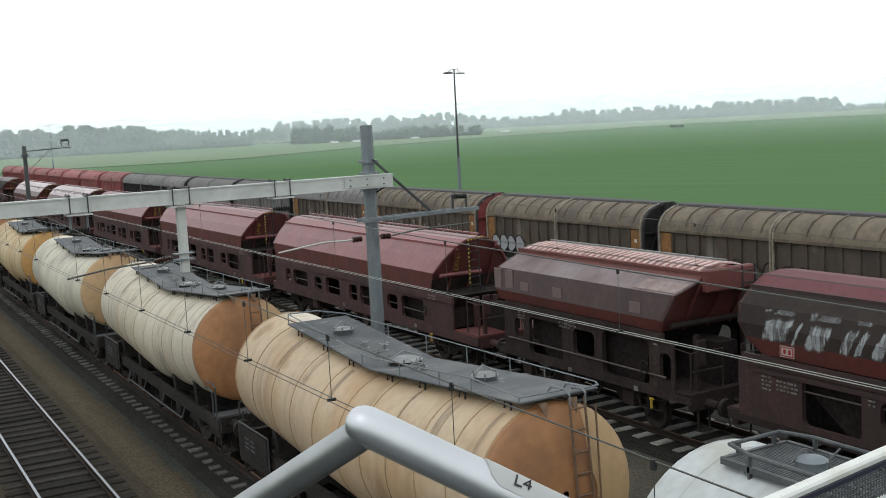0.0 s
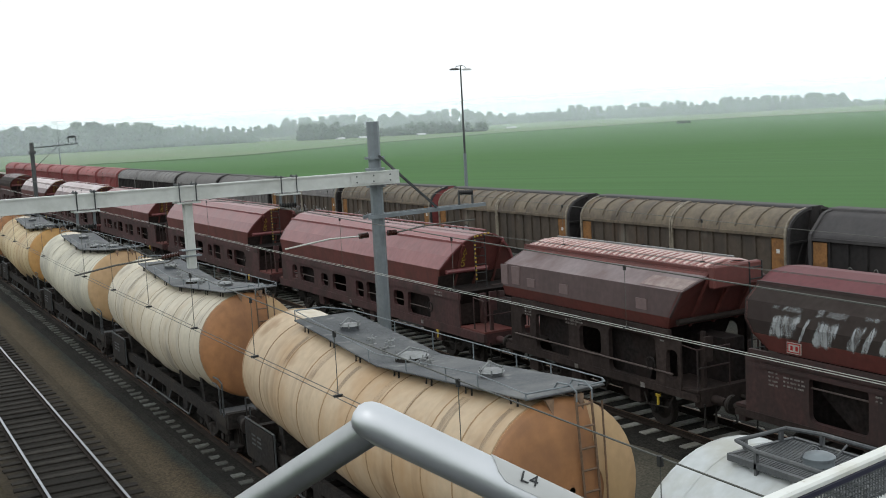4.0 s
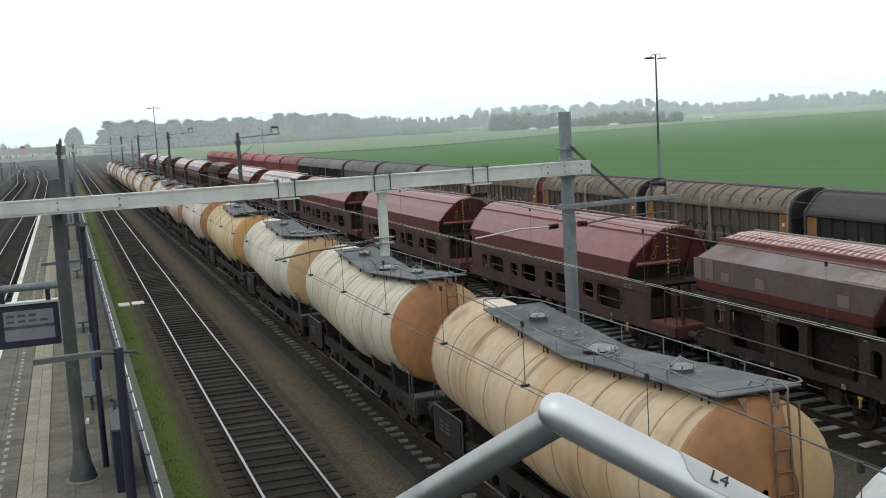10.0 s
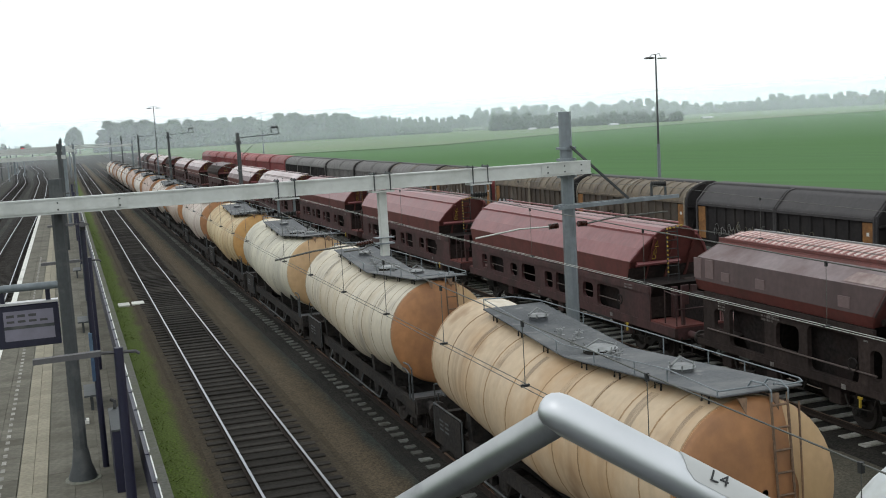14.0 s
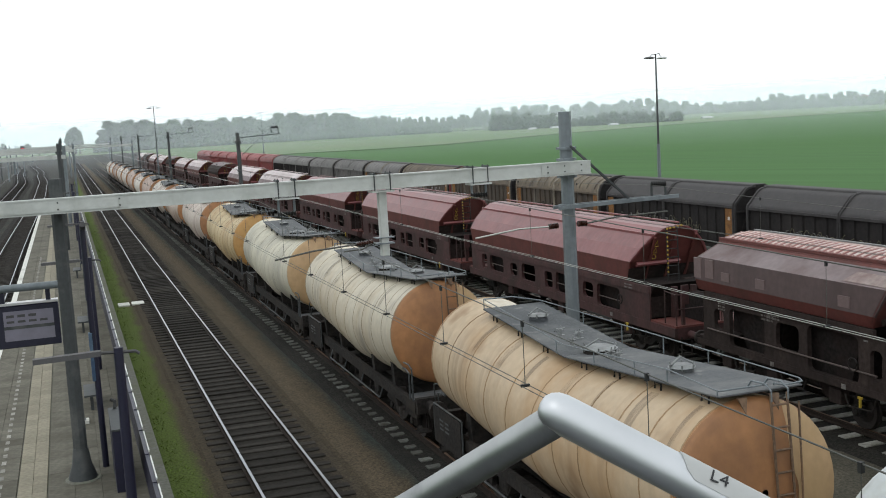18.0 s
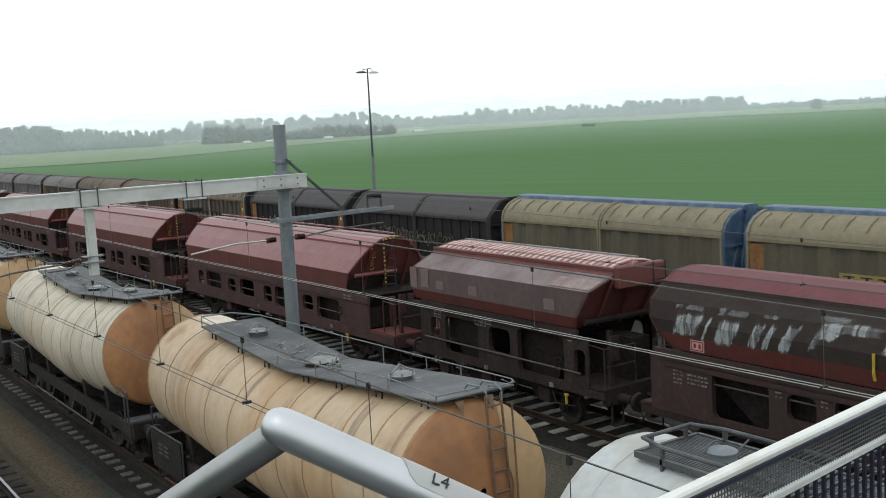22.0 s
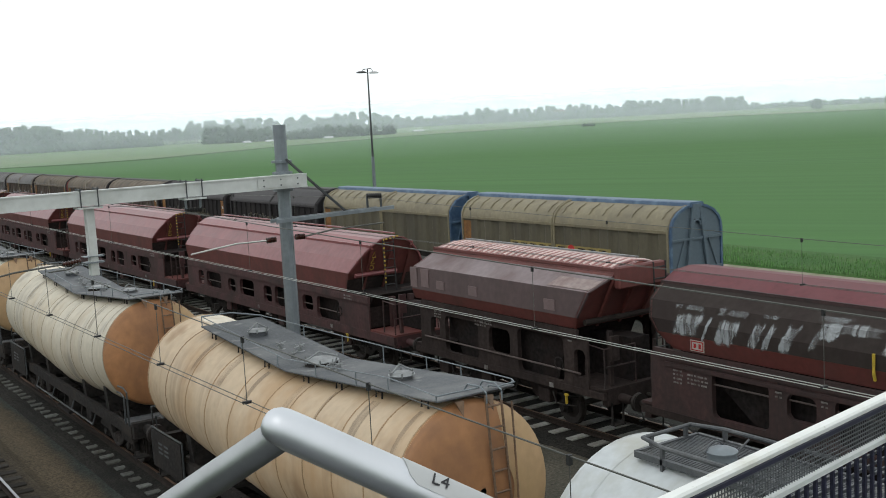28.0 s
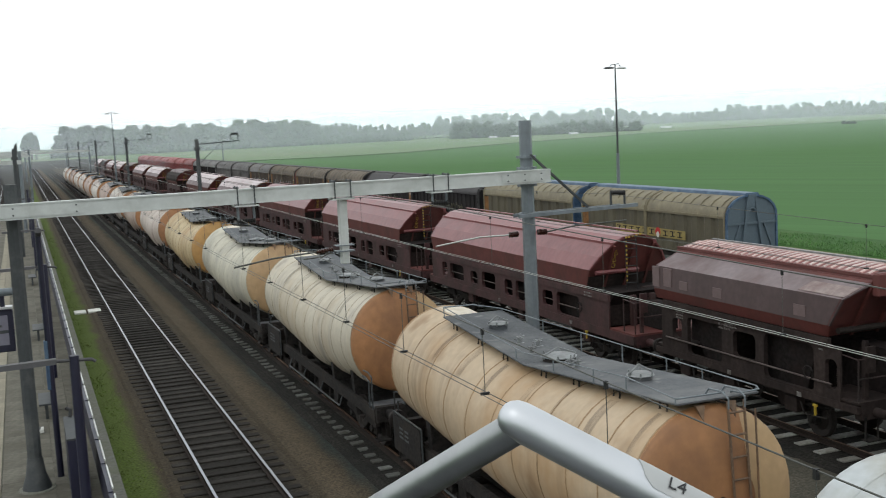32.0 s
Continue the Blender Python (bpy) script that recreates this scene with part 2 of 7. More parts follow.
M["steel_bright"] = material("bright_steel_fitting", (0.5, 0.5, 0.49), 0.4, 0.8, vary=0.15, scale=4)
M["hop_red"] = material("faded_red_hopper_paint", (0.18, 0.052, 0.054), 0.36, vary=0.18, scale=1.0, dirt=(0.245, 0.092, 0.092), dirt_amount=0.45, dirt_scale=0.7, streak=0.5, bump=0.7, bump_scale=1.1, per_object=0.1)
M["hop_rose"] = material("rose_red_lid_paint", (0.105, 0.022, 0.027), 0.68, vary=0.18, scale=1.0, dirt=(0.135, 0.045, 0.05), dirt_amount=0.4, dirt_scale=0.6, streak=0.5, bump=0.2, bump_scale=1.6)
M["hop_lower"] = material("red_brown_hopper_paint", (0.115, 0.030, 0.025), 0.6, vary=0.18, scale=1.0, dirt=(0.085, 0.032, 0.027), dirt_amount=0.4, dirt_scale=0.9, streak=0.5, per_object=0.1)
M["hop_mauve"] = material("weathered_mauve_hopper_paint", (0.185, 0.145, 0.148), 0.6, vary=0.15, scale=1.0, dirt=(0.10, 0.058, 0.055), dirt_amount=0.5, dirt_scale=0.6, streak=0.5, bump=0.12)
M["hop_dark"] = material("dark_brown_hopper_paint", (0.036, 0.029, 0.026), 0.8, vary=0.2, scale=1.0, dirt=(0.030, 0.022, 0.021), dirt_amount=0.4, dirt_scale=0.8, streak=0.4)
M["hop_plum"] = material("plum_brown_hopper_paint", (0.082, 0.054, 0.053), 0.65, vary=0.2, scale=1.0, dirt=(0.062, 0.042, 0.041), dirt_amount=0.4, dirt_scale=0.8, streak=0.4)
M["hop_patch"] = material("lighter_repaint_patch", (0.15, 0.105, 0.103), 0.6, vary=0.12, scale=1.5)
M["hop_lid"] = material("pink_corrugated_lid", (0.21, 0.075, 0.066), 0.30, vary=0.2, scale=1.5, dirt=(0.33, 0.17, 0.155), dirt_amount=0.4, dirt_scale=1.2, bump=0.08)
# Pale colour for strips that stand in for highlights on the lid's ridges.
M["hop_lid_glint"] = material("lid_glint_strip", (0.42, 0.27, 0.24), 0.28, vary=0.2, scale=2.5, dirt=(0.58, 0.49, 0.46), dirt_amount=0.5, dirt_scale=1.2, per_object=0.3)
# Bleached pink, with the far lids' white sky reflection mixed into the colour.
M["hop_pink"] = material("sun_bleached_pink_hopper_paint", (0.36, 0.25, 0.25), 0.35, vary=0.15, scale=1.0, dirt=(0.56, 0.50, 0.50), dirt_amount=0.55, dirt_scale=0.4, streak=0.5, per_object=0.25)
M["hop_bleached"] = material("bleached_shoulder_patch", (0.24, 0.185, 0.17), 0.6, vary=0.2, scale=1.5, dirt=(0.155, 0.092, 0.088), dirt_amount=0.5, dirt_scale=2.0)
M["hop_frame"] = material("maroon_underframe_paint", (0.044, 0.0195, 0.0182), 0.72, vary=0.4, scale=1.5, dirt=(0.022, 0.016, 0.0145), dirt_amount=0.6, dirt_scale=1.1, streak=0.5, per_object=0.15)
# Near-black puts the shade behind the hopper frames' openings into the colour.
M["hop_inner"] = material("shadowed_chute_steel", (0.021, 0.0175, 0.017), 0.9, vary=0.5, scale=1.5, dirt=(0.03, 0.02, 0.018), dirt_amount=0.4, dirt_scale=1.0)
M["hop_frame_red"] = material("dull_red_underframe_paint", (0.064, 0.024, 0.024), 0.72, vary=0.35, scale=1.5, dirt=(0.032, 0.019, 0.017), dirt_amount=0.55, dirt_scale=1.0, streak=0.5, per_object=0.15)
M["hop_frame_dark"] = material("brown_underframe_paint", (0.043, 0.032, 0.029), 0.8, vary=0.4, scale=1.5, dirt=(0.024, 0.019, 0.018), dirt_amount=0.6, dirt_scale=1.1, streak=0.5)
def smear_material(name, base, most, grain_size=(0.5, 5.0, 0.45)):
    """A thin wash of lime: brush-like runs with gaps between them, ragged at the sides, running out at the foot."""
    m = material(name, base, 0.85, vary=0.2, scale=3, bump=0)
    n, l = m.node_tree.nodes, m.node_tree.links
    coord, place, grain, cut, mix, clear, split = (n.new("ShaderNode" + k) for k in ("TexCoord", "Mapping", "TexNoise", "MapRange", "MixShader", "BsdfTransparent", "SeparateXYZ"))
    runs, head, three = (n.new("ShaderNode" + k) for k in ("MapRange", "MapRange", "Math"))
    runs.inputs[1].default_value, runs.inputs[2].default_value = 0.40, 0.62
    head.inputs[1].default_value, head.inputs[2].default_value = 1.0, 0.82
    three.operation = "MULTIPLY"
    fold, rim, foot, both, add = (n.new("ShaderNode" + k) for k in ("Math", "MapRange", "MapRange", "Math", "Math"))
    place.inputs["Scale"].default_value = grain_size
    grain.inputs["Scale"].default_value, grain.inputs["Detail"].default_value = 1.6, 6
    fold.operation, both.operation, add.operation = "PINGPONG", "MULTIPLY", "ADD"
    fold.inputs[1].default_value = 0.5
    rim.inputs[2].default_value = 0.14
    foot.inputs[2].default_value = 0.16
    cut.inputs[1].default_value, cut.inputs[2].default_value = 0.70, 1.75
    cut.inputs[3].default_value, cut.inputs[4].default_value = 0.0, most
    l.new(coord.outputs["UV"], split.inputs[0])
    l.new(split.outputs[0], fold.inputs[0])
    l.new(fold.outputs[0], rim.inputs[0])
    l.new(split.outputs[1], foot.inputs[0])
    l.new(split.outputs[1], head.inputs[0])
    l.new(rim.outputs[0], both.inputs[0])
    l.new(foot.outputs[0], both.inputs[1])
    l.new(both.outputs[0], three.inputs[0])
    l.new(head.outputs[0], three.inputs[1])
    l.new(coord.outputs["Object"], place.inputs[0])
    l.new(place.outputs[0], grain.inputs["Vector"])
    l.new(grain.outputs[0], runs.inputs[0])
    l.new(runs.outputs[0], add.inputs[0])
    l.new(three.outputs[0], add.inputs[1])
    l.new(add.outputs[0], cut.inputs[0])
    l.new(cut.outputs[0], mix.inputs[0])
    l.new(clear.outputs[0], mix.inputs[1])
    l.new(n["Principled BSDF"].outputs[0], mix.inputs[2])
    l.new(mix.outputs[0], n["Material Output"].inputs[0])
    return m


M["lime"] = smear_material("white_lime_streak", (0.37, 0.39, 0.40), 0.74)
M["lime_speck"] = smear_material("spattered_lime", (0.35, 0.37, 0.38), 0.38, (9.0, 11.0, 16.0))
M["soot_run"] = smear_material("washed_down_soot", (0.17, 0.14, 0.115), 0.32)
M["lime_faint"] = smear_material("faint_lime_streak", (0.36, 0.375, 0.38), 0.55)
M["lid_steel"] = material("dull_hatch_steel", (0.24, 0.25, 0.25), 0.45, 0.4, vary=0.25, scale=4, dirt=(0.12, 0.12, 0.115), dirt_amount=0.5, dirt_scale=3)
M["rod"] = material("worn_bright_rod", (0.085, 0.064, 0.058), 0.7, 0.1, vary=0.4, scale=3)
M["dull_yellow"] = material("faded_yellow_paint", (0.36, 0.24, 0.03), 0.7, vary=0.3, scale=5)
M["tank_lit_top"] = material("lit_tank_top", (0.60, 0.54, 0.44), 0.55, vary=0.1, scale=1.0, dirt=(0.45, 0.34, 0.21), dirt_amount=0.35, dirt_scale=1.3, bump=0.05)
M["faded_letter"] = material("faded_white_lettering", (0.21, 0.20, 0.19), 0.8, vary=0.4, scale=4, dirt=(0.06, 0.045, 0.04), dirt_amount=0.5, dirt_scale=6)
M["bank"] = material("dark_bank_grass", (0.055, 0.095, 0.040), 0.95, vary=0.4, scale=0.5, bump=0.5)
M["yellow"] = material("yellow_paint", (0.44, 0.31, 0.03), 0.55, vary=0.2, scale=3)
M["white_paint"] = material("white_marking_paint", (0.55, 0.54, 0.50), 0.7, vary=0.2, scale=3)
M["logo_red"] = material("red_marking_paint", (0.45, 0.02, 0.02), 0.5, vary=0.1, scale=3)
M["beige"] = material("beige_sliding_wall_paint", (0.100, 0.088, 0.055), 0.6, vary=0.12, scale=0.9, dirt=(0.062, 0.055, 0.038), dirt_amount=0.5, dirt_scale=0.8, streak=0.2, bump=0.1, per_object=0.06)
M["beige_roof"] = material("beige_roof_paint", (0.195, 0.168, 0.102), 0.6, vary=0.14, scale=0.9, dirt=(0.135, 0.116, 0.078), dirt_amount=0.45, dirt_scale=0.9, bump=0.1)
M["blue"] = material("blue_steel_paint", (0.040, 0.080, 0.145), 0.5, vary=0.15, scale=1.5, dirt=(0.13, 0.20, 0.27), dirt_amount=0.4, dirt_scale=1.5)
M["blue_pale"] = material("faded_blue_end_paint", (0.085, 0.118, 0.142), 0.6, vary=0.15, scale=1.5, dirt=(0.09, 0.12, 0.14), dirt_amount=0.5, dirt_scale=1.0, streak=0.3)
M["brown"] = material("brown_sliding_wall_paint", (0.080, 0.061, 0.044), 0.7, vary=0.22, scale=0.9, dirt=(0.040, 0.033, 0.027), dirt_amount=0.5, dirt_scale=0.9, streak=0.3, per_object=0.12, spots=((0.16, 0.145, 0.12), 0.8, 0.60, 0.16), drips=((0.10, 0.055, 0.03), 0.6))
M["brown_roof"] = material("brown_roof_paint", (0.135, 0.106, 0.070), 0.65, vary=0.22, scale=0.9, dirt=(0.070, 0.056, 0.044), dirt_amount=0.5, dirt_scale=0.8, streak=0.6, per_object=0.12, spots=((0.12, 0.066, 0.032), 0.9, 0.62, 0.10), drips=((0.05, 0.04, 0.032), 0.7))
M["rust_panel"] = material("rusty_corner_panel", (0.25, 0.125, 0.05), 0.75, vary=0.25, scale=2, dirt=(0.10, 0.06, 0.035), dirt_amount=0.4, dirt_scale=2)
M["soot"] = material("soot_black_wall_paint", (0.027, 0.025, 0.025), 0.75, vary=0.2, scale=0.9, dirt=(0.045, 0.040, 0.038), dirt_amount=0.4, dirt_scale=0.8, streak=0.2)
M["soot_roof"] = material("soot_black_roof_paint", (0.034, 0.031, 0.032), 0.7, vary=0.2, scale=0.9, dirt=(0.056, 0.051, 0.050), dirt_amount=0.4, dirt_scale=0.8)
M["grey_roof"] = material("weathered_grey_roof", (0.13, 0.125, 0.12), 0.6, vary=0.2, scale=0.9, dirt=(0.20, 0.19, 0.18), dirt_amount=0.45, dirt_scale=0.5, per_object=0.2)
M["hood_red"] = material("red_tarpaulin_hood", (0.23, 0.052, 0.05), 0.6, vary=0.15, scale=1, dirt=(0.24, 0.09, 0.085), dirt_amount=0.5, dirt_scale=0.4, per_object=0.3)
M["graffiti_white"] = material("white_spray_paint", (0.30, 0.31, 0.32), 0.6, vary=0.2, scale=2)
M["dull_spray"] = material("dull_grey_spray_paint", (0.15, 0.15, 0.145), 0.7, vary=0.3, scale=2)
M["faded_spray"] = material("faded_olive_spray_paint", (0.12, 0.11, 0.07), 0.7, vary=0.3, scale=2)
M["bark"] = material("tree_bark", (0.12, 0.11, 0.095), 0.9, vary=0.3)
M["red_lamp"] = bpy.data.materials.new("red_signal_glow")
M["red_lamp"].use_nodes = True
M["red_lamp"].node_tree.nodes["Principled BSDF"].inputs["Base Color"].default_value = (0.5, 0.01, 0.01, 1)
M["red_lamp"].node_tree.nodes["Principled BSDF"].inputs["Emission Color"].default_value = (1, 0.03, 0.05, 1)
M["red_lamp"].node_tree.nodes["Principled BSDF"].inputs["Emission Strength"].default_value = 0.35
M["glass_pale"] = material("display_glass", (0.21, 0.20, 0.245), 0.2, vary=0.08, scale=1, bump=0)
M["lamp_head"] = material("grey_lamp_housing", (0.052, 0.05, 0.052), 0.5, vary=0.1)
M["lamp_pale"] = material("pale_lamp_bowl", (0.5, 0.5, 0.5), 0.3, vary=0.05, bump=0)
M["roof_tile"] = material("red_roof_tiles", (0.16, 0.085, 0.065), 0.8, vary=0.2, scale=0.6)
M["house_wall"] = material("pale_house_wall", (0.36, 0.33, 0.30), 0.8, vary=0.15, scale=0.4)
M["window_dark"] = material("dark_window_glass", (0.04, 0.05, 0.06), 0.15, vary=0.1, bump=0)


def leaf_material(name, base, vary=0.35):
    """Foliage whose clumps differ a little from one another."""
    m = bpy.data.materials.new(name)
    m.use_nodes = True
    n, l = m.node_tree.nodes, m.node_tree.links
    b = n["Principled BSDF"]
    b.inputs["Roughness"].default_value = 0.8
    geo, info = n.new("ShaderNodeNewGeometry"), n.new("ShaderNodeObjectInfo")
    rng = n.new("ShaderNodeMapRange")
    rng.inputs[3].default_value, rng.inputs[4].default_value = 1 - vary, 1 + vary
    own = n.new("ShaderNodeMapRange")
    own.inputs[3].default_value, own.inputs[4].default_value = 0.8, 1.2
    l.new(geo.outputs["Random Per Island"], rng.inputs[0])
    l.new(info.outputs["Random"], own.inputs[0])
    mm = n.new("ShaderNodeMath")
    mm.operation = "MULTIPLY"
    l.new(rng.outputs[0], mm.inputs[0])
    l.new(own.outputs[0], mm.inputs[1])
    mix = n.new("ShaderNodeMixRGB")
    mix.blend_type = "MULTIPLY"
    mix.inputs[0].default_value = 1
    mix.inputs[1].default_value = (*base, 1)
    l.new(mm.outputs[0], mix.inputs[2])
    l.new(mix.outputs[0], b.inputs["Base Color"])
    return m


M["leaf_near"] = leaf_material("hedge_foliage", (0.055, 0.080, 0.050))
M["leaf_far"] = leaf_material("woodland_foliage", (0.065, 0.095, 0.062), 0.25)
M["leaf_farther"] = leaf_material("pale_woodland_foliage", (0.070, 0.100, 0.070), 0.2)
M["weeds"] = leaf_material("weed_foliage", (0.085, 0.205, 0.050), 0.6)

# ---------------------------------------------------------------- mesh helpers
class Geo:
    """Vertices and faces of one part."""
    def __init__(self):
        self.v, self.f = [], []

    def add(self, verts, faces):
        k = len(self.v)
        self.v += [tuple(p) for p in verts]
        self.f += [tuple(k + i for i in q) for q in faces]
        return self

    def box(self, x0, x1, y0, y1, z0, z1):
        return self.add([(x0, y0, z0), (x1, y0, z0), (x1, y1, z0), (x0, y1, z0), (x0, y0, z1), (x1, y0, z1), (x1, y1, z1), (x0, y1, z1)],
                        [(3, 2, 1, 0), (4, 5, 6, 7), (0, 1, 5, 4), (1, 2, 6, 5), (2, 3, 7, 6), (3, 0, 4, 7)])

    def beam(self, p, q, w, h, up=(0, 0, 1)):
        """A bar of w x h from p to q."""
        p, q = Vector(p), Vector(q)
        d = (q - p).normalized()
        side = d.cross(Vector(up))
        side = side.normalized() if side.length > 1e-4 else Vector((1, 0, 0))
        top = side.cross(d).normalized()
        vs = [e + side * (sx * w / 2) + top * (sz * h / 2) for e in (p, q) for sx, sz in ((-1, -1), (1, -1), (1, 1), (-1, 1))]
        return self.add(vs, [(3, 2, 1, 0), (4, 5, 6, 7), (0, 1, 5, 4), (1, 2, 6, 5), (2, 3, 7, 6), (3, 0, 4, 7)])

    def loft(self, rings, closed=True, caps=True):
        n = len(rings[0])
        vs = [p for r in rings for p in r]
        fs = []
        for i in range(len(rings) - 1):
            for j in range(n if closed else n - 1):
                a, b = i * n + j, i * n + (j + 1) % n
                fs.append((a, b, b + n, a + n))
        if caps and closed:
            fs += [tuple(range(n))[::-1], tuple((len(rings) - 1) * n + j for j in range(n))]
        return self.add(vs, fs)

    def tube(self, pts, r, n=8, caps=True):
        pts = [Vector(p) for p in pts]
        rings = []
        for i, p in enumerate(pts):
            d = (pts[min(i + 1, len(pts) - 1)] - pts[max(i - 1, 0)]).normalized()
            a = d.cross(Vector((0, 0, 1)))
            a = a.normalized() if a.length > 1e-3 else Vector((1, 0, 0))
            b = d.cross(a).normalized()
            rr = r[i] if isinstance(r, (list, tuple)) else r
            rings.append([p + a * (rr * math.cos(2 * math.pi * k / n)) + b * (rr * math.sin(2 * math.pi * k / n)) for k in range(n)])
        return self.loft(rings, True, caps)

    def disc_x(self, x0, x1, y, z, r, n=20):
        """A short cylinder whose axis lies along x."""
        return self.loft([[(x, y + r * math.cos(2 * math.pi * k / n), z + r * math.sin(2 * math.pi * k / n)) for k in range(n)] for x in (x0, x1)])

    def ring_z(self, x, y, z0, z1, r0, r1, n=16):
        return self.loft([[(x + r * math.cos(2 * math.pi * k / n), y + r * math.sin(2 * math.pi * k / n), z) for k in range(n)] for z, r in ((z0, r0), (z1, r1))])


def part(name, geo, mat, parent=None, label="", smooth=False, bevel=0.0):
    me = bpy.data.meshes.new(name)
    me.from_pydata(geo.v, [], geo.f)
    bm = bmesh.new()
    bm.from_mesh(me)
    bmesh.ops.recalc_face_normals(bm, faces=bm.faces)
    if bevel:
        sharp = [e for e in bm.edges if len(e.link_faces) == 2 and e.calc_face_angle(0) > 0.6]
        bmesh.ops.bevel(bm, geom=sharp, offset=bevel, segments=1, affect="EDGES", clamp_overlap=True)
    bm.to_mesh(me)
    bm.free()
    me.materials.append(M[mat] if isinstance(mat, str) else mat)
    if smooth:
        me.polygons.foreach_set("use_smooth", [True] * len(me.polygons))
        me.set_sharp_from_angle(angle=radians(38))
    ob = new(name, me)
    if parent:
        ob.parent = parent
    if label:
        tagged(ob, label)
    return ob


def thing(name, label, category, group="", kind="", at=None):
    ob = new(name)
    ob.empty_display_size = 0.3
    tagged(ob, label, category, group, kind)
    if at:
        ob.location = at
    return ob


def piece(name, data, parent, m):
    """One more object on a shared mesh."""
    ob = new(name, data)
    ob.parent = parent
    ob.matrix_basis = m
    return ob


XA, XB, XC, XD, XL = 4.23, 8.82, 18.5, 31.9, -4.3

# ---------------------------------------------------------------- ground
def strip(name, label, category, mat, x0, x1, y0, y1, z0, z1, slope=0.0, step=None):
    """A long slab of ground, its sides sloping out by slope."""
    g = Geo()
    g.loft([[(x0 - slope, y, z0), (x1 + slope, y, z0), (x1, y, z1), (x0, y, z1)] for y in (y0, y1)])
    return tagged(part(name, g, mat), label, category, "", "structure")


def sheet(name, label, category, mat, xs, ys, height):
    """A sheet of ground on a grid, with height(x, y)."""
    g = Geo()
    g.add([(x, y, height(x, y)) for y in ys for x in xs],
          [(j * len(xs) + i, j * len(xs) + i + 1, (j + 1) * len(xs) + i + 1, (j + 1) * len(xs) + i) for j in range(len(ys) - 1) for i in range(len(xs) - 1)])
    return tagged(part(name, g, mat, smooth=True), label, category, "", "structure")


sheet("ground", "flat green crop field that reaches the horizon", "field", "field",
      [-2600, -600, -60, 30, 44, 60, 90, 140, 240, 420, 800, 1600, 3000], [-900, -60, 0, 25, 50, 80, 120, 180, 280, 420, 600, 900, 1500, 3200],
      lambda x, y: -1.0 + (0.12 * math.sin(x * 0.05 + y * 0.021) if 50 < x < 700 and 0 < y < 700 else 0))
strip("yard_ground", "brown ballast and cinders of the freight yard", "ground", "ballast", -30, 40.5, -60, 640, -1.6, -0.34, 2.5)
def ragged(name, label, category, mat, x0, x1, y0, y1, z, wander, kind="structure", freq=0.35):
    """A strip of ground with uneven, wandering edges."""
    g = Geo()
    rows, y = [], y0
    while y < y1:
        e0 = x0 + wander * (noise.noise((0.0, y * freq, x0)) + 0.6 * noise.noise((3.0, y * freq * 3.7, x0)))
        e1 = x1 + wander * (noise.noise((7.0, y * freq, x1)) + 0.6 * noise.noise((9.0, y * freq * 3.7, x1)))
        m = (e0 + e1) / 2
        rows.append([(e0, y, z - 0.05), (e0 + 0.12, y, z), (m, y, z + 0.012 * noise.noise((m, y, 0))), (e1 - 0.12, y, z), (e1, y, z - 0.05)])
        y += 0.5 if y < 90 else 3.0
    g.loft(rows, closed=False, caps=False)
    return tagged(part(name, g, mat, smooth=True), label, category, "", kind)


def banded(name, stops, wander, freq, grain_scale=16.0, vary=0.55):
    """Ground whose make-up changes across the tracks, with blurred wandering borders. stops: x and colour."""
    m = material(name, (1, 1, 1), 0.95, vary=vary, scale=grain_scale / 6, bump=0.9, bump_scale=22)
    n, l = m.node_tree.nodes, m.node_tree.links
    coord, split, place, blur, shift, span, ramp, mix = (n.new("ShaderNode" + k) for k in ("TexCoord", "SeparateXYZ", "Mapping", "TexNoise", "Math", "MapRange", "ValToRGB", "MixRGB"))
    place.inputs["Scale"].default_value = (freq * 2.5, freq, 1)
    blur.inputs["Scale"].default_value, blur.inputs["Detail"].default_value, blur.inputs["Roughness"].default_value = 1.0, 6, 0.62
    shift.operation = "MULTIPLY_ADD"
    shift.inputs[1].default_value = wander
    x0, x1 = stops[0][0], stops[-1][0]
    span.inputs[1].default_value, span.inputs[2].default_value = x0 + wander / 2, x1 + wander / 2
    while len(ramp.color_ramp.elements) < len(stops):
        ramp.color_ramp.elements.new(0.5)
    for e, (x, c) in zip(ramp.color_ramp.elements, stops):
        e.position, e.color = (x - x0) / (x1 - x0), (*c, 1)
    mix.blend_type = "MULTIPLY"
    mix.inputs[0].default_value = 1.0
    b = n["Principled BSDF"]
    old = b.inputs["Base Color"].links[0].from_socket
    l.new(coord.outputs["Object"], split.inputs[0])
    l.new(coord.outputs["Object"], place.inputs[0])
    l.new(place.outputs[0], blur.inputs["Vector"])
    l.new(blur.outputs[0], shift.inputs[0])
    l.new(split.outputs[0], shift.inputs[2])
    l.new(shift.outputs[0], span.inputs[0])
    l.new(span.outputs[0], ramp.inputs[0])
    l.new(ramp.outputs[0], mix.inputs[1])
    l.new(old, mix.inputs[2])
    l.new(mix.outputs[0], b.inputs["Base Color"])
    return m


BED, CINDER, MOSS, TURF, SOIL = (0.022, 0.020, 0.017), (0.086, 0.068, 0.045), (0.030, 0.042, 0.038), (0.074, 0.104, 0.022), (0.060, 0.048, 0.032)
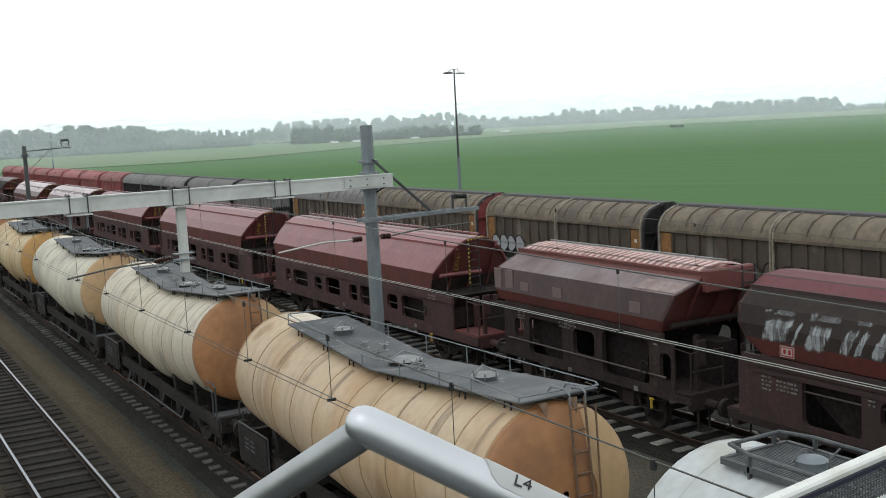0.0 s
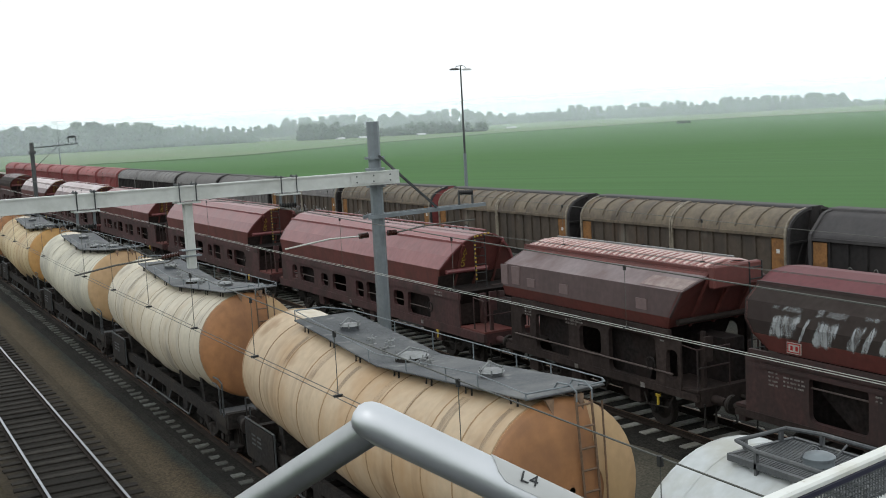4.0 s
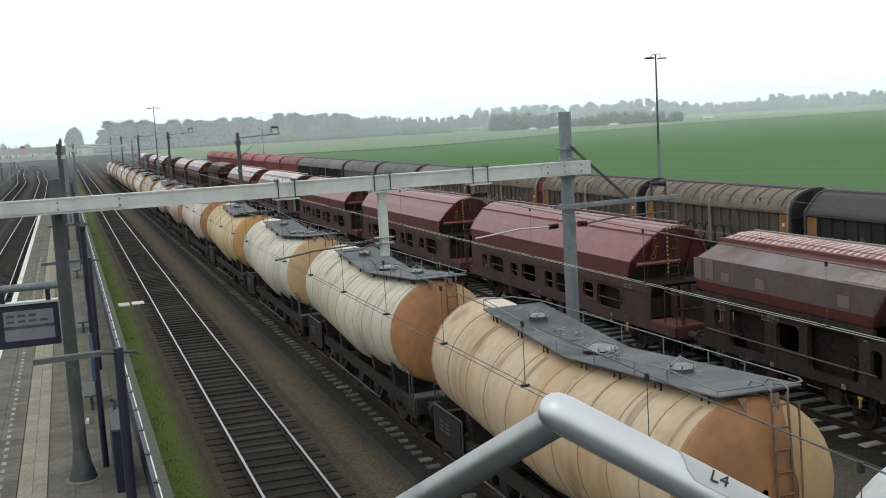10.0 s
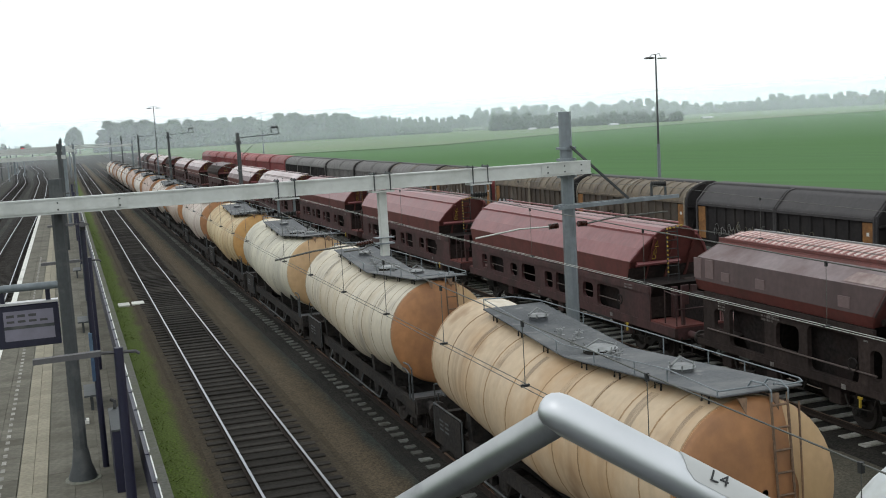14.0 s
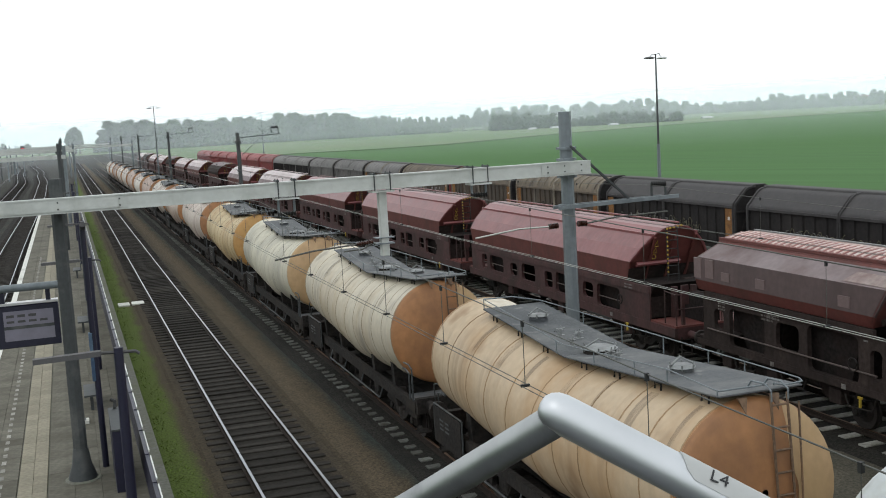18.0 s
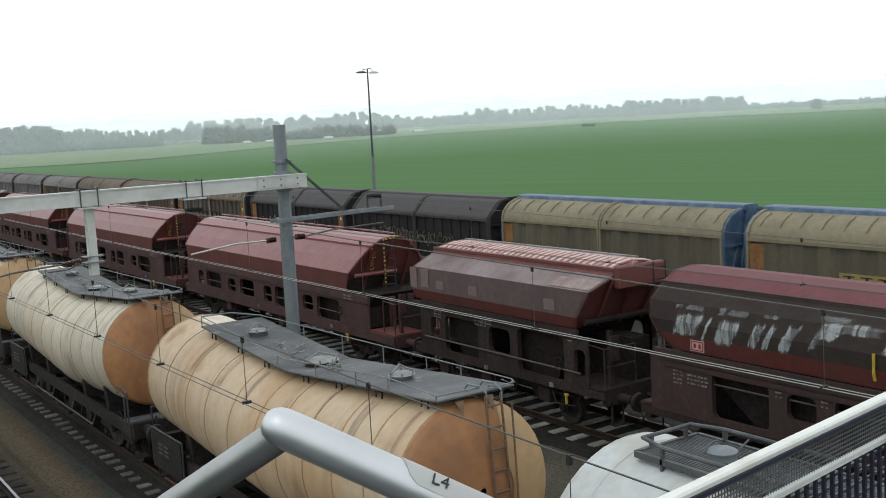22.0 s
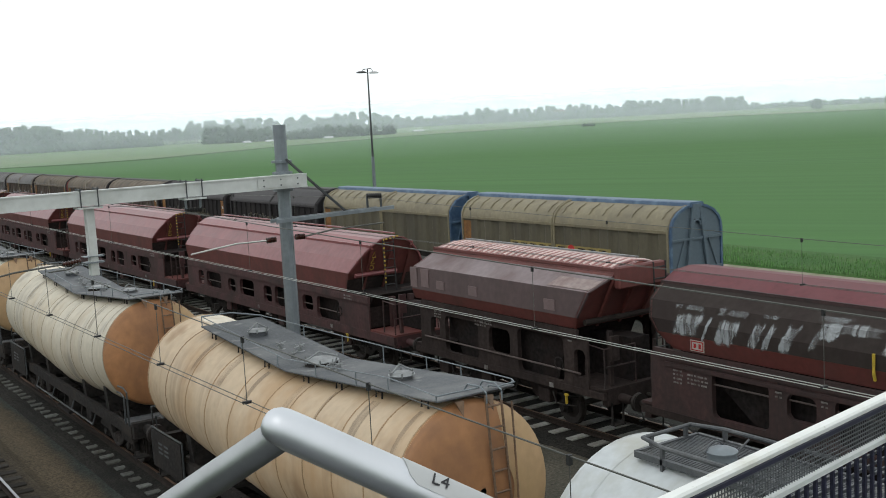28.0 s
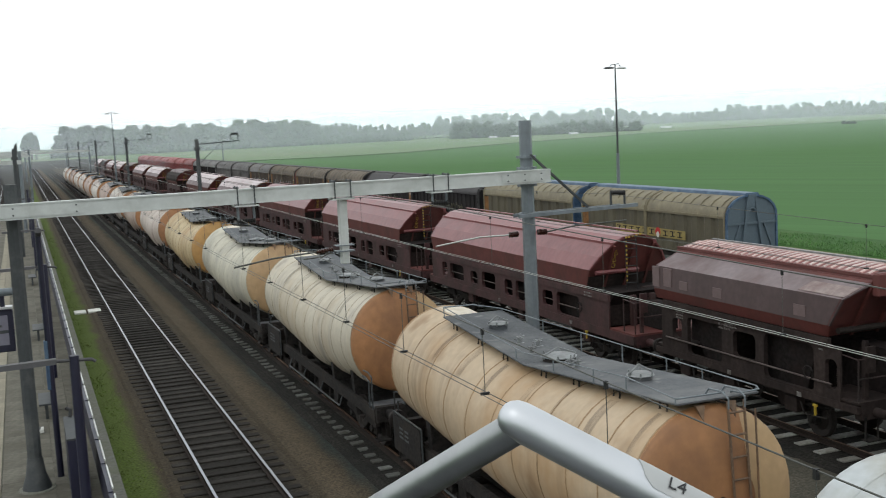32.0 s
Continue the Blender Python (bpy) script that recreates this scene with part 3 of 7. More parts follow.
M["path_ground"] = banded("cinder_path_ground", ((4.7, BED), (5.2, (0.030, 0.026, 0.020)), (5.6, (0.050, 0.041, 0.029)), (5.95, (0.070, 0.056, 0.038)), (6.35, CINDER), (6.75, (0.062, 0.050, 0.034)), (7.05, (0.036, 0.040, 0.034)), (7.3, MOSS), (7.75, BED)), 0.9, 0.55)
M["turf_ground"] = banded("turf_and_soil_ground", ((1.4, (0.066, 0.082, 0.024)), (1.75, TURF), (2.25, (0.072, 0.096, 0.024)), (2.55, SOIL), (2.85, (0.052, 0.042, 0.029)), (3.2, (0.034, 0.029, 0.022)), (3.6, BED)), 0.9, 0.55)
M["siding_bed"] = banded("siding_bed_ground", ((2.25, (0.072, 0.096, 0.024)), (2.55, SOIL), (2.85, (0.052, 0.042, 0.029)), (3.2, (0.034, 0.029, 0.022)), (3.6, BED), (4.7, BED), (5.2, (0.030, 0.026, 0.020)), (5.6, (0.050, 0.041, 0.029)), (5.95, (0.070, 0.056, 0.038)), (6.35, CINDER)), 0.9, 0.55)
ragged("yard_path", "worn brown cinder path with mossy ballast beside the tank siding", "path", "path_ground", 5.22, 7.68, -20, 420, -0.29, 0.05)
ragged("grass_strip", "mossy green grass strip and bare soil beside the platform wall", "grass", "turf_ground", 1.60, 3.0, -10, 240, -0.25, 0.06)
ragged("cess", "gravel strip between the tank wagons and the hopper wagons", "path", "cess_gravel", 10.6, 16.9, -20, 420, -0.31, 0.4)
strip("dirt_road", "pale dirt track beside the railway yard", "road", "dirt_road", 43.0, 46.1, -40, 420, -1.2, -0.90, 0.4)
strip("verge", "rough weedy verge between the dirt track and the field", "verge", "verge", 46.75, 52.5, -40, 420, -1.2, -0.86, 0.6)

# weeds on the verge, one leafy mass
rng = random.Random(5)
g = Geo()
for i in range(60000):
    y = rng.uniform(8, 150)
    x = 46.6 + 4.6 * rng.random() ** 1.5
    h = rng.uniform(0.05, 0.36) * (0.5 + 0.5 * noise.noise((x * 0.4, y * 0.25, 0)) + 0.25)
    a = rng.uniform(0, math.tau)
    w = rng.uniform(0.008, 0.02)
    lean = rng.uniform(-0.12, 0.12)
    c, s = math.cos(a) * w, math.sin(a) * w
    g.add([(x - c, y - s, -0.9), (x + c, y + s, -0.9), (x + lean, y + lean * 0.6, -0.88 + h)], [(0, 1, 2)])
tagged(part("weeds", g, "weeds"), "knee-high green weeds along the dirt track", "weeds", "", "stuff")
g = Geo()
for i in range(6000):
    y = 14 + 90 * rng.random() ** 1.6
    x = 1.62 + abs(rng.gauss(0, 0.38))
    if noise.noise((x * 1.5, y * 0.5, 4.0)) < -0.12:
        continue
    h, a = rng.uniform(0.008, 0.035), rng.uniform(0, math.tau)
    c, s = math.cos(a) * 0.022, math.sin(a) * 0.022
    g.add([(x - c, y - s, -0.245), (x + c, y + s, -0.245), (x + rng.uniform(-0.05, 0.05), y + rng.uniform(-0.05, 0.05), -0.24 + h)], [(0, 1, 2)])
tagged(part("grass_tufts", g, "grass"), "short grass tufts on the strip by the platform", "grass", "", "stuff")

# ---------------------------------------------------------------- tracks
def rail_profile():
    return [(-0.065, -0.16), (0.065, -0.16), (0.065, -0.145), (0.012, -0.12), (0.012, -0.045), (0.036, -0.03), (0.036, -0.004), (-0.036, -0.004), (-0.036, -0.03), (-0.012, -0.045), (-0.012, -0.12), (-0.065, -0.145)]


def track(name, label, line, y0, y1, step, sleeper_mat, spread, head="rail_top", bed=None, n_parts=300, ystart=0.0):
    """A track along line(y) -> x: bed, two rails with worn heads, sleepers."""
    root = thing(name, label, "railway track", "tracks of the yard", "structure")
    ys = [y0]
    while ys[-1] < y1:
        ys.append(min(y1, ys[-1] + (200 if name != "platform_track" and name != "outer_track" else 12)))
    if bed:
        g = Geo()
        g.loft([[(line(y) - 2.1, y, -0.42), (line(y) + 2.1, y, -0.42), (line(y) + 1.5, y, -0.215), (line(y) - 1.5, y, -0.215)] for y in ys])
        part("track_bed", g, bed, root)
    for s in (-1, 1):
        g = Geo()
        g.loft([[(line(y) + s * 0.7535 + px, y, pz) for px, pz in rail_profile()] for y in ys])
        r = part("rail", g, "rail_side", root)
        g = Geo()
        g.loft([[(line(y) + s * 0.7535 + px, y, pz) for px, pz in ((-0.033, -0.006), (0.033, -0.006), (0.03, 0.0), (-0.03, 0.0))] for y in ys])
        part("rail_head", g, head, r)
    g = Geo()
    g.loft([[(-1.3, y, -0.30), (-1.3, y, -0.175 if w else -0.19), (-0.35, y, -0.165 if w else -0.18), (0.35, y, -0.165 if w else -0.18), (1.3, y, -0.175 if w else -0.19), (1.3, y, -0.30)]
            for y, w in ((-0.125, 0), (-0.105, 1), (0.105, 1), (0.125, 0))])
    first = part("sleeper", g, sleeper_mat, root)
    data = first.data
    n = int((y1 - ystart) / step)
    rr = random.Random(len(name))
    far = Geo()
    for i in range(n):
        y = ystart + i * step
        if i < n_parts:
            m = pose(line(y) + rr.uniform(-0.03, 0.03), y + rr.uniform(-0.03, 0.03), rr.uniform(-0.012, 0.004), 0, 0, rr.uniform(-0.8, 0.8))
            if i == 0:
                first.matrix_basis = m
            else:
                piece("sleeper", data, root, m)
        else:
            far.box(line(y) - 1.3, line(y) + 1.3, y - 0.12, y + 0.12, -0.3, -0.18)
    if far.v:
        tagged(part("far_sleepers", far, sleeper_mat, root), kind="stuff")
    return root


def bend(y, x0, knots):
    """x0 plus the sideways shift that the knots give, eased."""
    for (ya, xa), (yb, xb) in zip(knots, knots[1:]):
        if y <= yb:
            if y <= ya:
                return x0 + xa
            u = (y - ya) / (yb - ya)
            return x0 + xa + (xb - xa) * u * u * (3 - 2 * u)
    return x0 + knots[-1][1]


track("siding_track", "empty track with shiny rails on weathered wooden sleepers", lambda y: XA, -10, 420, 0.62, "wood_sleeper", 1.3, bed="siding_bed", n_parts=210, ystart=14.0)
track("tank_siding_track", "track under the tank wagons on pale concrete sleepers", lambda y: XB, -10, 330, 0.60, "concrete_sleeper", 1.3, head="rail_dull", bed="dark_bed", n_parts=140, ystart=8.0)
ragged("fouled_ballast", "dark ballast that buries the sleepers under the tank wagons", "ballast", "dark_bed", XB - 1.08, XB + 1.08, -10, 330, -0.155, 0.10, freq=1.2)
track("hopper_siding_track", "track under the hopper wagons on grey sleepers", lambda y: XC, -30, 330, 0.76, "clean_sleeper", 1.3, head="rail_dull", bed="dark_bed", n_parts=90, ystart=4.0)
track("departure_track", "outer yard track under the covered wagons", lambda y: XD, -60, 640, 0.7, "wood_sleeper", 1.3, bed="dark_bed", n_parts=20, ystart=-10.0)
track("platform_track", "running track along the platform that bends in the distance", lambda y: bend(y, XL, [(0, 0), (80, 0), (172, 0.45), (227, 0.15), (300, -1.5), (430, -6.0)]), 20, 430, 0.62, "wood_sleeper", 1.3, bed="dark_bed", n_parts=30, ystart=50.0)
track("outer_track", "second running track curving away in the distance", lambda y: bend(y, -8.4, [(0, 0), (171, 0.1), (225, 0.0), (335, -3.1), (430, -7.0)]), 90, 430, 0.62, "wood_sleeper", 1.3, bed="dark_bed", n_parts=20, ystart=110.0)

# ---------------------------------------------------------------- running gear shared by the wagons
def wheel_geo(r=0.46):
    g = Geo()
    prof = [(-0.07, 0.10), (-0.06, 0.30), (-0.075, r - 0.05), (-0.075, r + 0.028), (-0.045, r + 0.028), (-0.03, r), (0.06, r - 0.006), (0.06, r - 0.07), (0.015, 0.30), (0.08, 0.11)]
    n = 18
    rings = [[(x, rad * math.cos(math.tau * k / n), rad * math.sin(math.tau * k / n)) for x, rad in prof] for k in range(n)]
    vs = [p for ring in rings for p in ring]
    m = len(prof)
    fs = [(k * m + i, k * m + (i + 1) % m, ((k + 1) % n) * m + (i + 1) % m, ((k + 1) % n) * m + i) for k in range(n) for i in range(m)]
    return g.add(vs, fs)


WHEEL = [None]


def wheelset(root, y, parent=None, turning=False):
    """Two wheels on an axle; each wheel and axle box is a part."""
    host = parent or root
    g = Geo()
    g.disc_x(-1.0, 1.0, 0, 0, 0.08, 10)
    ax = part("axle", g, "wheel", host, smooth=True)
    ax.location = (0, y, 0.46)
    for s in (-1, 1):
        if WHEEL[0] is None:
            w = part("wheel", wheel_geo(), "wheel", host, smooth=True)
            WHEEL[0] = w.data
        else:
            w = new("wheel", WHEEL[0])
            w.parent = host
        w.matrix_basis = pose(s * 0.75, y, 0.46, 0, 0, 0 if s > 0 else 180)
        g = Geo()
        g.box(s * 0.93 - 0.10, s * 0.93 + 0.10, y - 0.14, y + 0.14, 0.33, 0.62)
        g.disc_x(s * 1.03, s * 1.03 + s * 0.06, y, 0.46, 0.10, 10)
        part("axle_box", g, "running_gear", host, bevel=0.02)


def leaf_spring(root, y, z=0.72):
    for s in (-1, 1):
        g = Geo()
        for k in range(5):
            w = 0.62 - 0.11 * k
            zz = z - 0.022 * k
            g.loft([[(s * 0.93 - 0.06, y + u * w, zz - 0.06 * (1 - u * u) + 0.10), (s * 0.93 + 0.06, y + u * w, zz - 0.06 * (1 - u * u) + 0.10),
                     (s * 0.93 + 0.06, y + u * w, zz - 0.06 * (1 - u * u) + 0.12), (s * 0.93 - 0.06, y + u * w, zz - 0.06 * (1 - u * u) + 0.12)] for u in (-1, -0.5, 0, 0.5, 1)])
        g.box(s * 0.93 - 0.08, s * 0.93 + 0.08, y - 0.07, y + 0.07, z - 0.1, z + 0.16)
        part("leaf_spring", g, "running_gear", root)


def bogie(root, y):
    for s in (-1, 1):
        g = Geo()
        pts = [(-1.35, 0.62), (-1.15, 0.78), (-0.45, 0.80), (-0.3, 0.55), (0.3, 0.55), (0.45, 0.80), (1.15, 0.78), (1.35, 0.62), (1.2, 0.56), (0.6, 0.55), (0.35, 0.36), (-0.35, 0.36), (-0.6, 0.55), (-1.2, 0.56)]
        g.loft([[(x, y + a, b) for a, b in pts] for x in (s * 0.95, s * 1.07)])
        part("bogie_frame", g, "running_gear", root, bevel=0.015)
        g = Geo()
        g.ring_z(s * 1.0, y, 0.40, 0.60, 0.12, 0.12, 12)
        part("coil_spring", g, "wheel", root, smooth=True)
    g = Geo()
    g.box(-0.95, 0.95, y - 0.2, y + 0.2, 0.5, 0.78)
    part("bolster", g, "running_gear", root)
    for d in (-0.9, 0.9):
        wheelset(root, y + d)


def buffers(root, yend, sign, mat="running_gear", z=1.06):
    for s in (-0.875, 0.875):
        g = Geo()
        g.tube([(s, yend, z), (s, yend + sign * 0.38, z)], [0.12, 0.10], 12)
        b = part("buffer", g, mat, root, smooth=True)
        g = Geo()
        g.tube([(s, yend + sign * 0.38, z), (s, yend + sign * 0.56, z)], 0.065, 10)
        g.tube([(s, yend + sign * 0.56, z), (s, yend + sign * 0.61, z)], [0.23, 0.21], 16)
        part("buffer_head", g, "wheel", b, smooth=True)
    g = Geo()
    g.tube([(0, yend, 1.0), (0, yend + sign * 0.35, 0.98)], 0.05, 8)
    g.tube([(0, yend + sign * 0.35, 0.98), (0.02, yend + sign * 0.45, 0.75), (0, yend + sign * 0.36, 0.55)], 0.035, 6)
    part("coupling", g, "running_gear", root)
    for s in (-0.45, 0.5):
        g = Geo()
        g.tube([(s, yend, 0.92), (s * 1.05, yend + sign * 0.25, 0.72), (s, yend + sign * 0.3, 0.5), (s * 0.9, yend + sign * 0.12, 0.42)], 0.03, 6)
        part("brake_hose", g, "black", root)


def rungs(root, name, a, b, width, n, axis=(1, 0, 0), r=0.018, mat="running_gear"):
    """A ladder from a up to b."""
    a, b, w = Vector(a), Vector(b), Vector(axis) * (width / 2)
    g = Geo()
    for s in (-1, 1):
        g.tube([a + w * s, b + w * s], r * 1.2, 6)
    for i in range(n):
        p = a.lerp(b, (i + 0.5) / n)
        g.tube([p - w, p + w], r, 6)
    return part(name, g, mat, root)


# ---------------------------------------------------------------- tank wagons with a barrel bent down to its middle
TANK_R, TANK_H, TANK_X = 1.31, 5.4, -0.12


NEAR_END = -4.93


def axis_z(y):
    return 2.25 + 0.40 * min(1.0, abs(y) / TANK_H)


def tank_wagon(paint, end_paint, label):
    root = thing("tank_wagon", label, "tank wagon", "rake of tank wagons")
    n = 40
    tl = math.atan(0.40 / TANK_H)

    def ring(y, r, tilt):
        return [(TANK_X + r * math.cos(math.tau * k / n), y - r * math.sin(math.tau * k / n) * math.sin(tilt), axis_z(y) + r * math.sin(math.tau * k / n) * math.cos(tilt)) for k in range(n)]
    g = Geo()
    ys = [NEAR_END, -4.5, -3.6, -2.7, -1.8, -0.9, 0, 0.9, 1.8, 2.7, 3.6, 4.5, 5.4]
    g.loft([ring(y, TANK_R, tl * (1 if y > 0 else -1 if y < 0 else 0)) for y in ys], caps=False)
    barrel = part("barrel", g, paint, root, smooth=True)
    for s in (-1, 1):
        g = Geo()
        yend = 5.4 if s > 0 else NEAR_END
        g.loft([ring(yend + s * d, r, tl * s) for d, r in ((-0.02, TANK_R + 0.004), (0.05, TANK_R - 0.012), (0.10, TANK_R - 0.07), (0.17, TANK_R - 0.28), (0.22, 0.75), (0.25, 0.4), (0.255, 0.05))], caps=False)
        part("dished_end", g, end_paint, root, smooth=True)
        # a paler plate welded over one side of the end
        g = Geo()
        rads = ((0.045, TANK_R - 0.008), (0.104, TANK_R - 0.07), (0.175, TANK_R - 0.28), (0.225, 0.75), (0.25, 0.55))
        rows = []
        for d, r in rads:
            half_a = math.acos(0.46 / r)
            angs = [half_a * (k / 8 - 1) for k in range(17)]
            rows.append([(TANK_X + r * math.cos(a), yend + s * (d + 0.005) - r * math.sin(a) * math.sin(tl * s), axis_z(yend) + r * math.sin(a) * math.cos(tl * s)) for a in angs])
        g.loft(rows, closed=False, caps=False)
        part("end_plate", g, "tank_end_cream", root, "paler cream-coloured plate of the end", smooth=True)
    for y in (NEAR_END + 0.04, -4.0, -3.0, -2.0, -1.0, 0, 1.1, 2.2, 3.2, 4.3, 5.36):
        g = Geo()
        t = tl * (1 if y > 0 else -1 if y < 0 else 0)
        g.loft([ring(y - 0.022, TANK_R + 0.002, t), ring(y - 0.014, TANK_R + 0.007, t), ring(y + 0.014, TANK_R + 0.007, t), ring(y + 0.022, TANK_R + 0.002, t)], caps=False)
        part("weld_seam", g, "seam" if paint in ("tank_orange", "tank_amber") else "seam_pale" if paint == "tank_cream" else "seam_faint", barrel, smooth=True)
    # walkway on top, in two halves that follow the bend
    top = lambda y: axis_z(y) + TANK_R + 0.07
    for y0, y1 in ((-4.97, 0), (0, 3.95)):
        g = Geo()
        g.loft([[(-0.68, y, top(y)), (0.68, y, top(y)), (0.68, y, top(y) + 0.03), (-0.68, y, top(y) + 0.03)] for y in (y0, y1)])
        part("walkway", g, "deck", root, bevel=0.008)
    # Bare barrel top beyond the walkway, its lit brightness put into the colour.
    g = Geo()
    rows = []
    for y in (3.98, 4.4, 4.9, 5.28):
        rows.append([(TANK_X + (TANK_R + 0.006) * math.cos(radians(a)), y - TANK_R * math.sin(radians(a)) * math.sin(tl), axis_z(y) + (TANK_R + 0.006) * math.sin(radians(a)) * math.cos(tl)) for a in range(50, 99, 6)])
    g.loft(rows, closed=False, caps=False)
    part("bleached_top", g, "tank_lit_top", root, "patch on top of the barrel, coloured paler as if lit", smooth=True)
    for y in (-4.6, -3.3, -2.0, -0.8, 0.8, 2.0, 3.3):
        for s in (-1, 1):
            g = Geo()
            g.tube([(s * 0.665, y - 0.09, top(y) - 0.11), (s * 0.66, y - 0.09, top(y) - 0.005), (s * 0.66, y + 0.09, top(y) - 0.005), (s * 0.665, y + 0.09, top(y) - 0.11)], 0.017, 5)
            part("walkway_bracket", g, "running_gear", root)
        # soot washed down the barrel from the bracket
        g = Geo()
        t, w, steps = tl * (1 if y > 0 else -1), 0.10 + 0.035 * math.sin(7 * y), 6
        for k in range(steps):
            quad = []
            for a, q in ((k, -1), (k, 1), (k + 1, 1), (k + 1, -1)):
                ang = radians(152 + 5 * math.sin(5 * y) - (38 + 5 * math.sin(5 * y)) * a / steps)
                quad.append((TANK_X + (TANK_R + 0.005) * math.cos(ang), y + q * w - TANK_R * math.sin(ang) * math.sin(t), axis_z(y + q * w) + (TANK_R + 0.005) * math.sin(ang) * math.cos(t)))
            g.add(quad, [(0, 1, 2, 3)])
        ob = part("soot_run", g, "soot_run", barrel)
        uv = ob.data.uv_layers.new(name="along")
        for loop in ob.data.loops:
            k, c = divmod(loop.vertex_index, 4)
            uv.data[loop.index].uv = (0.0 if c in (0, 3) else 1.0, (k + (c > 1)) / steps * 0.82)
    for s in (-1, 1):
        rail = (lambda y: top(y) + (0.10 if y < -4 else 0.24)) if s < 0 else (lambda y: 4.04 - 0.013 * y)
        for y in (-4.92, -3.6, -2.6, -1.2, 0.3, 1.9, 3.9):
            g = Geo()
            g.tube([(s * 0.67, y, top(y)), (s * 0.67, y, rail(y))], 0.012, 6)
            part("stanchion", g, "galv", root)
        g = Geo()
        g.tube([(s * 0.67, y, rail(y)) for y in ((-4.92, -3.6, 0, 3.9) if s < 0 else (-4.92, 0, 3.9))], 0.010, 6)
        part("handrail", g, "galv", root)
    g = Geo()
    g.tube([(-0.67, -4.95, top(4.95) + 0.10), (0.1, -4.97, top(4.95) + 0.10)], 0.013, 6)
    part("end_handrail", g, "galv", root)
    g = Geo()
    g.tube([(0.67, -4.92, 4.10), (0.62, -5.05, 4.09), (0.35, -5.0, 4.06), (0.33, -4.8, 4.05), (0.36, -4.75, top(4.8))], 0.013, 6)
    part("end_handrail", g, "galv", root)
    g = Geo()
    g.tube([(-0.67, 3.9, top(3.9) + 0.24), (0.0, 3.95, top(3.9) + 0.22), (0.67, 3.9, 3.99)], 0.016, 6)
    part("end_handrail", g, "galv", root)
    for y, r in ((-2.9, 0.19), (2.6, 0.19), (-0.1, 0.30)):
        g = Geo()
        g.ring_z(0, y, top(y), top(y) + 0.11, r, r, 18)
        h = part("manhole", g, "running_gear" if r >= 0.3 else "deck", root, smooth=True)
        g = Geo()
        g.ring_z(0, y, top(y) + 0.11, top(y) + 0.14, r + 0.03, r * 0.9, 18)
        g.tube([(-r, y, top(y) + 0.15), (0, y + 0.05, top(y) + 0.26), (r, y, top(y) + 0.15)], 0.018, 6)
        for k in range(6):
            a = math.tau * k / 6
            g.tube([(r * math.cos(a), y + r * math.sin(a), top(y) + 0.08), (1.12 * r * math.cos(a), y + 1.12 * r * math.sin(a), top(y) + 0.17)], 0.016, 5)
        part("manhole_lid", g, "lid_steel", h, smooth=True)
    for y in (-1.0, -0.75, 0.6, 1.0, 1.35):
        g = Geo()
        g.ring_z(0.28 * math.sin(y * 9), y, top(y), top(y) + 0.03, 0.10, 0.10, 12)
        g.ring_z(0.28 * math.sin(y * 9), y, top(y) + 0.03, top(y) + 0.12, 0.045, 0.04, 10)
        x = 0.28 * math.sin(y * 9)
        g.tube([(x - 0.12, y - 0.03, top(y) + 0.11), (x + 0.12, y + 0.03, top(y) + 0.15)], 0.014, 5)
        g.tube([(x + 0.04, y - 0.11, top(y) + 0.13), (x - 0.03, y + 0.11, top(y) + 0.13)], 0.014, 5)
        g.tube([(x, y, top(y) + 0.10), (x + 0.03, y, top(y) + 0.20)], 0.012, 5)
        part("valve", g, "lid_steel", root)
    # ladder and brackets at the near end
    rungs(root, "ladder", (0.24, -5.30, 1.15), (0.16, -5.14, top(5.0)), 0.27, 9, r=0.016, mat="ladder_steel")
    for s in (0.03, 0.30):
        g = Geo()
        g.tube([(s, -5.16, top(5.0) - 0.1), (s, -5.16, top(5.0) + 0.05), (s, -5.0, top(5.0) + 0.12), (s, -4.7, top(5.0) + 0.10), (s, -4.6, top(4.6) + 0.02)], 0.014, 6)
        part("ladder_hoop", g, "galv", root)
    g = Geo()
    g.tube([(0.50, -5.12, top(5.0) - 0.16), (0.47, -5.22, 2.6), (0.45, -5.24, 1.2)], 0.016, 6)
    part("vent_pipe", g, "ladder_steel", root)
    for x in (-0.32, 0.2):
        g = Geo()
        g.add([(x - 0.07, -5.0, top(5.0) - 0.04), (x + 0.07, -5.0, top(5.0) - 0.04), (x + 0.07, -4.94, top(5.0) - 0.04), (x - 0.07, -4.94, top(5.0) - 0.04), (x, -5.08, top(5.0) - 0.26)],
              [(0, 1, 2, 3), (0, 1, 4), (1, 2, 4), (2, 3, 4), (3, 0, 4)])
        part("gusset", g, "ladder_steel", root)
    g = Geo()
    g.add([(0.02 + 0.17 * math.cos(a * math.pi / 2), y, 2.05 + 0.19 * math.sin(a * math.pi / 2)) for y in (-5.235, -5.22) for a in range(4)], [(0, 1, 2, 3), (7, 6, 5, 4), (0, 1, 5, 4), (1, 2, 6, 5), (2, 3, 7, 6), (3, 0, 4, 7)])
    sign = part("hazard_plate", g, "olive_plate", root, "weathered olive diamond hazard plate")
    g = Geo()
    g.box(-0.04, 0.08, -5.243, -5.236, 2.0, 2.12)
    part("plate_mark", g, "black", sign)
    # frame
    for s in (-1, 1):
        g = Geo()
        g.loft([[(s * 1.10, y, 0.88), (s * 1.22, y, 0.88), (s * 1.22, y, 1.14), (s * 1.10, y, 1.14)] for y in (-5.95, 6.0)])
        part("solebar", g, "running_gear", root)
        g = Geo()
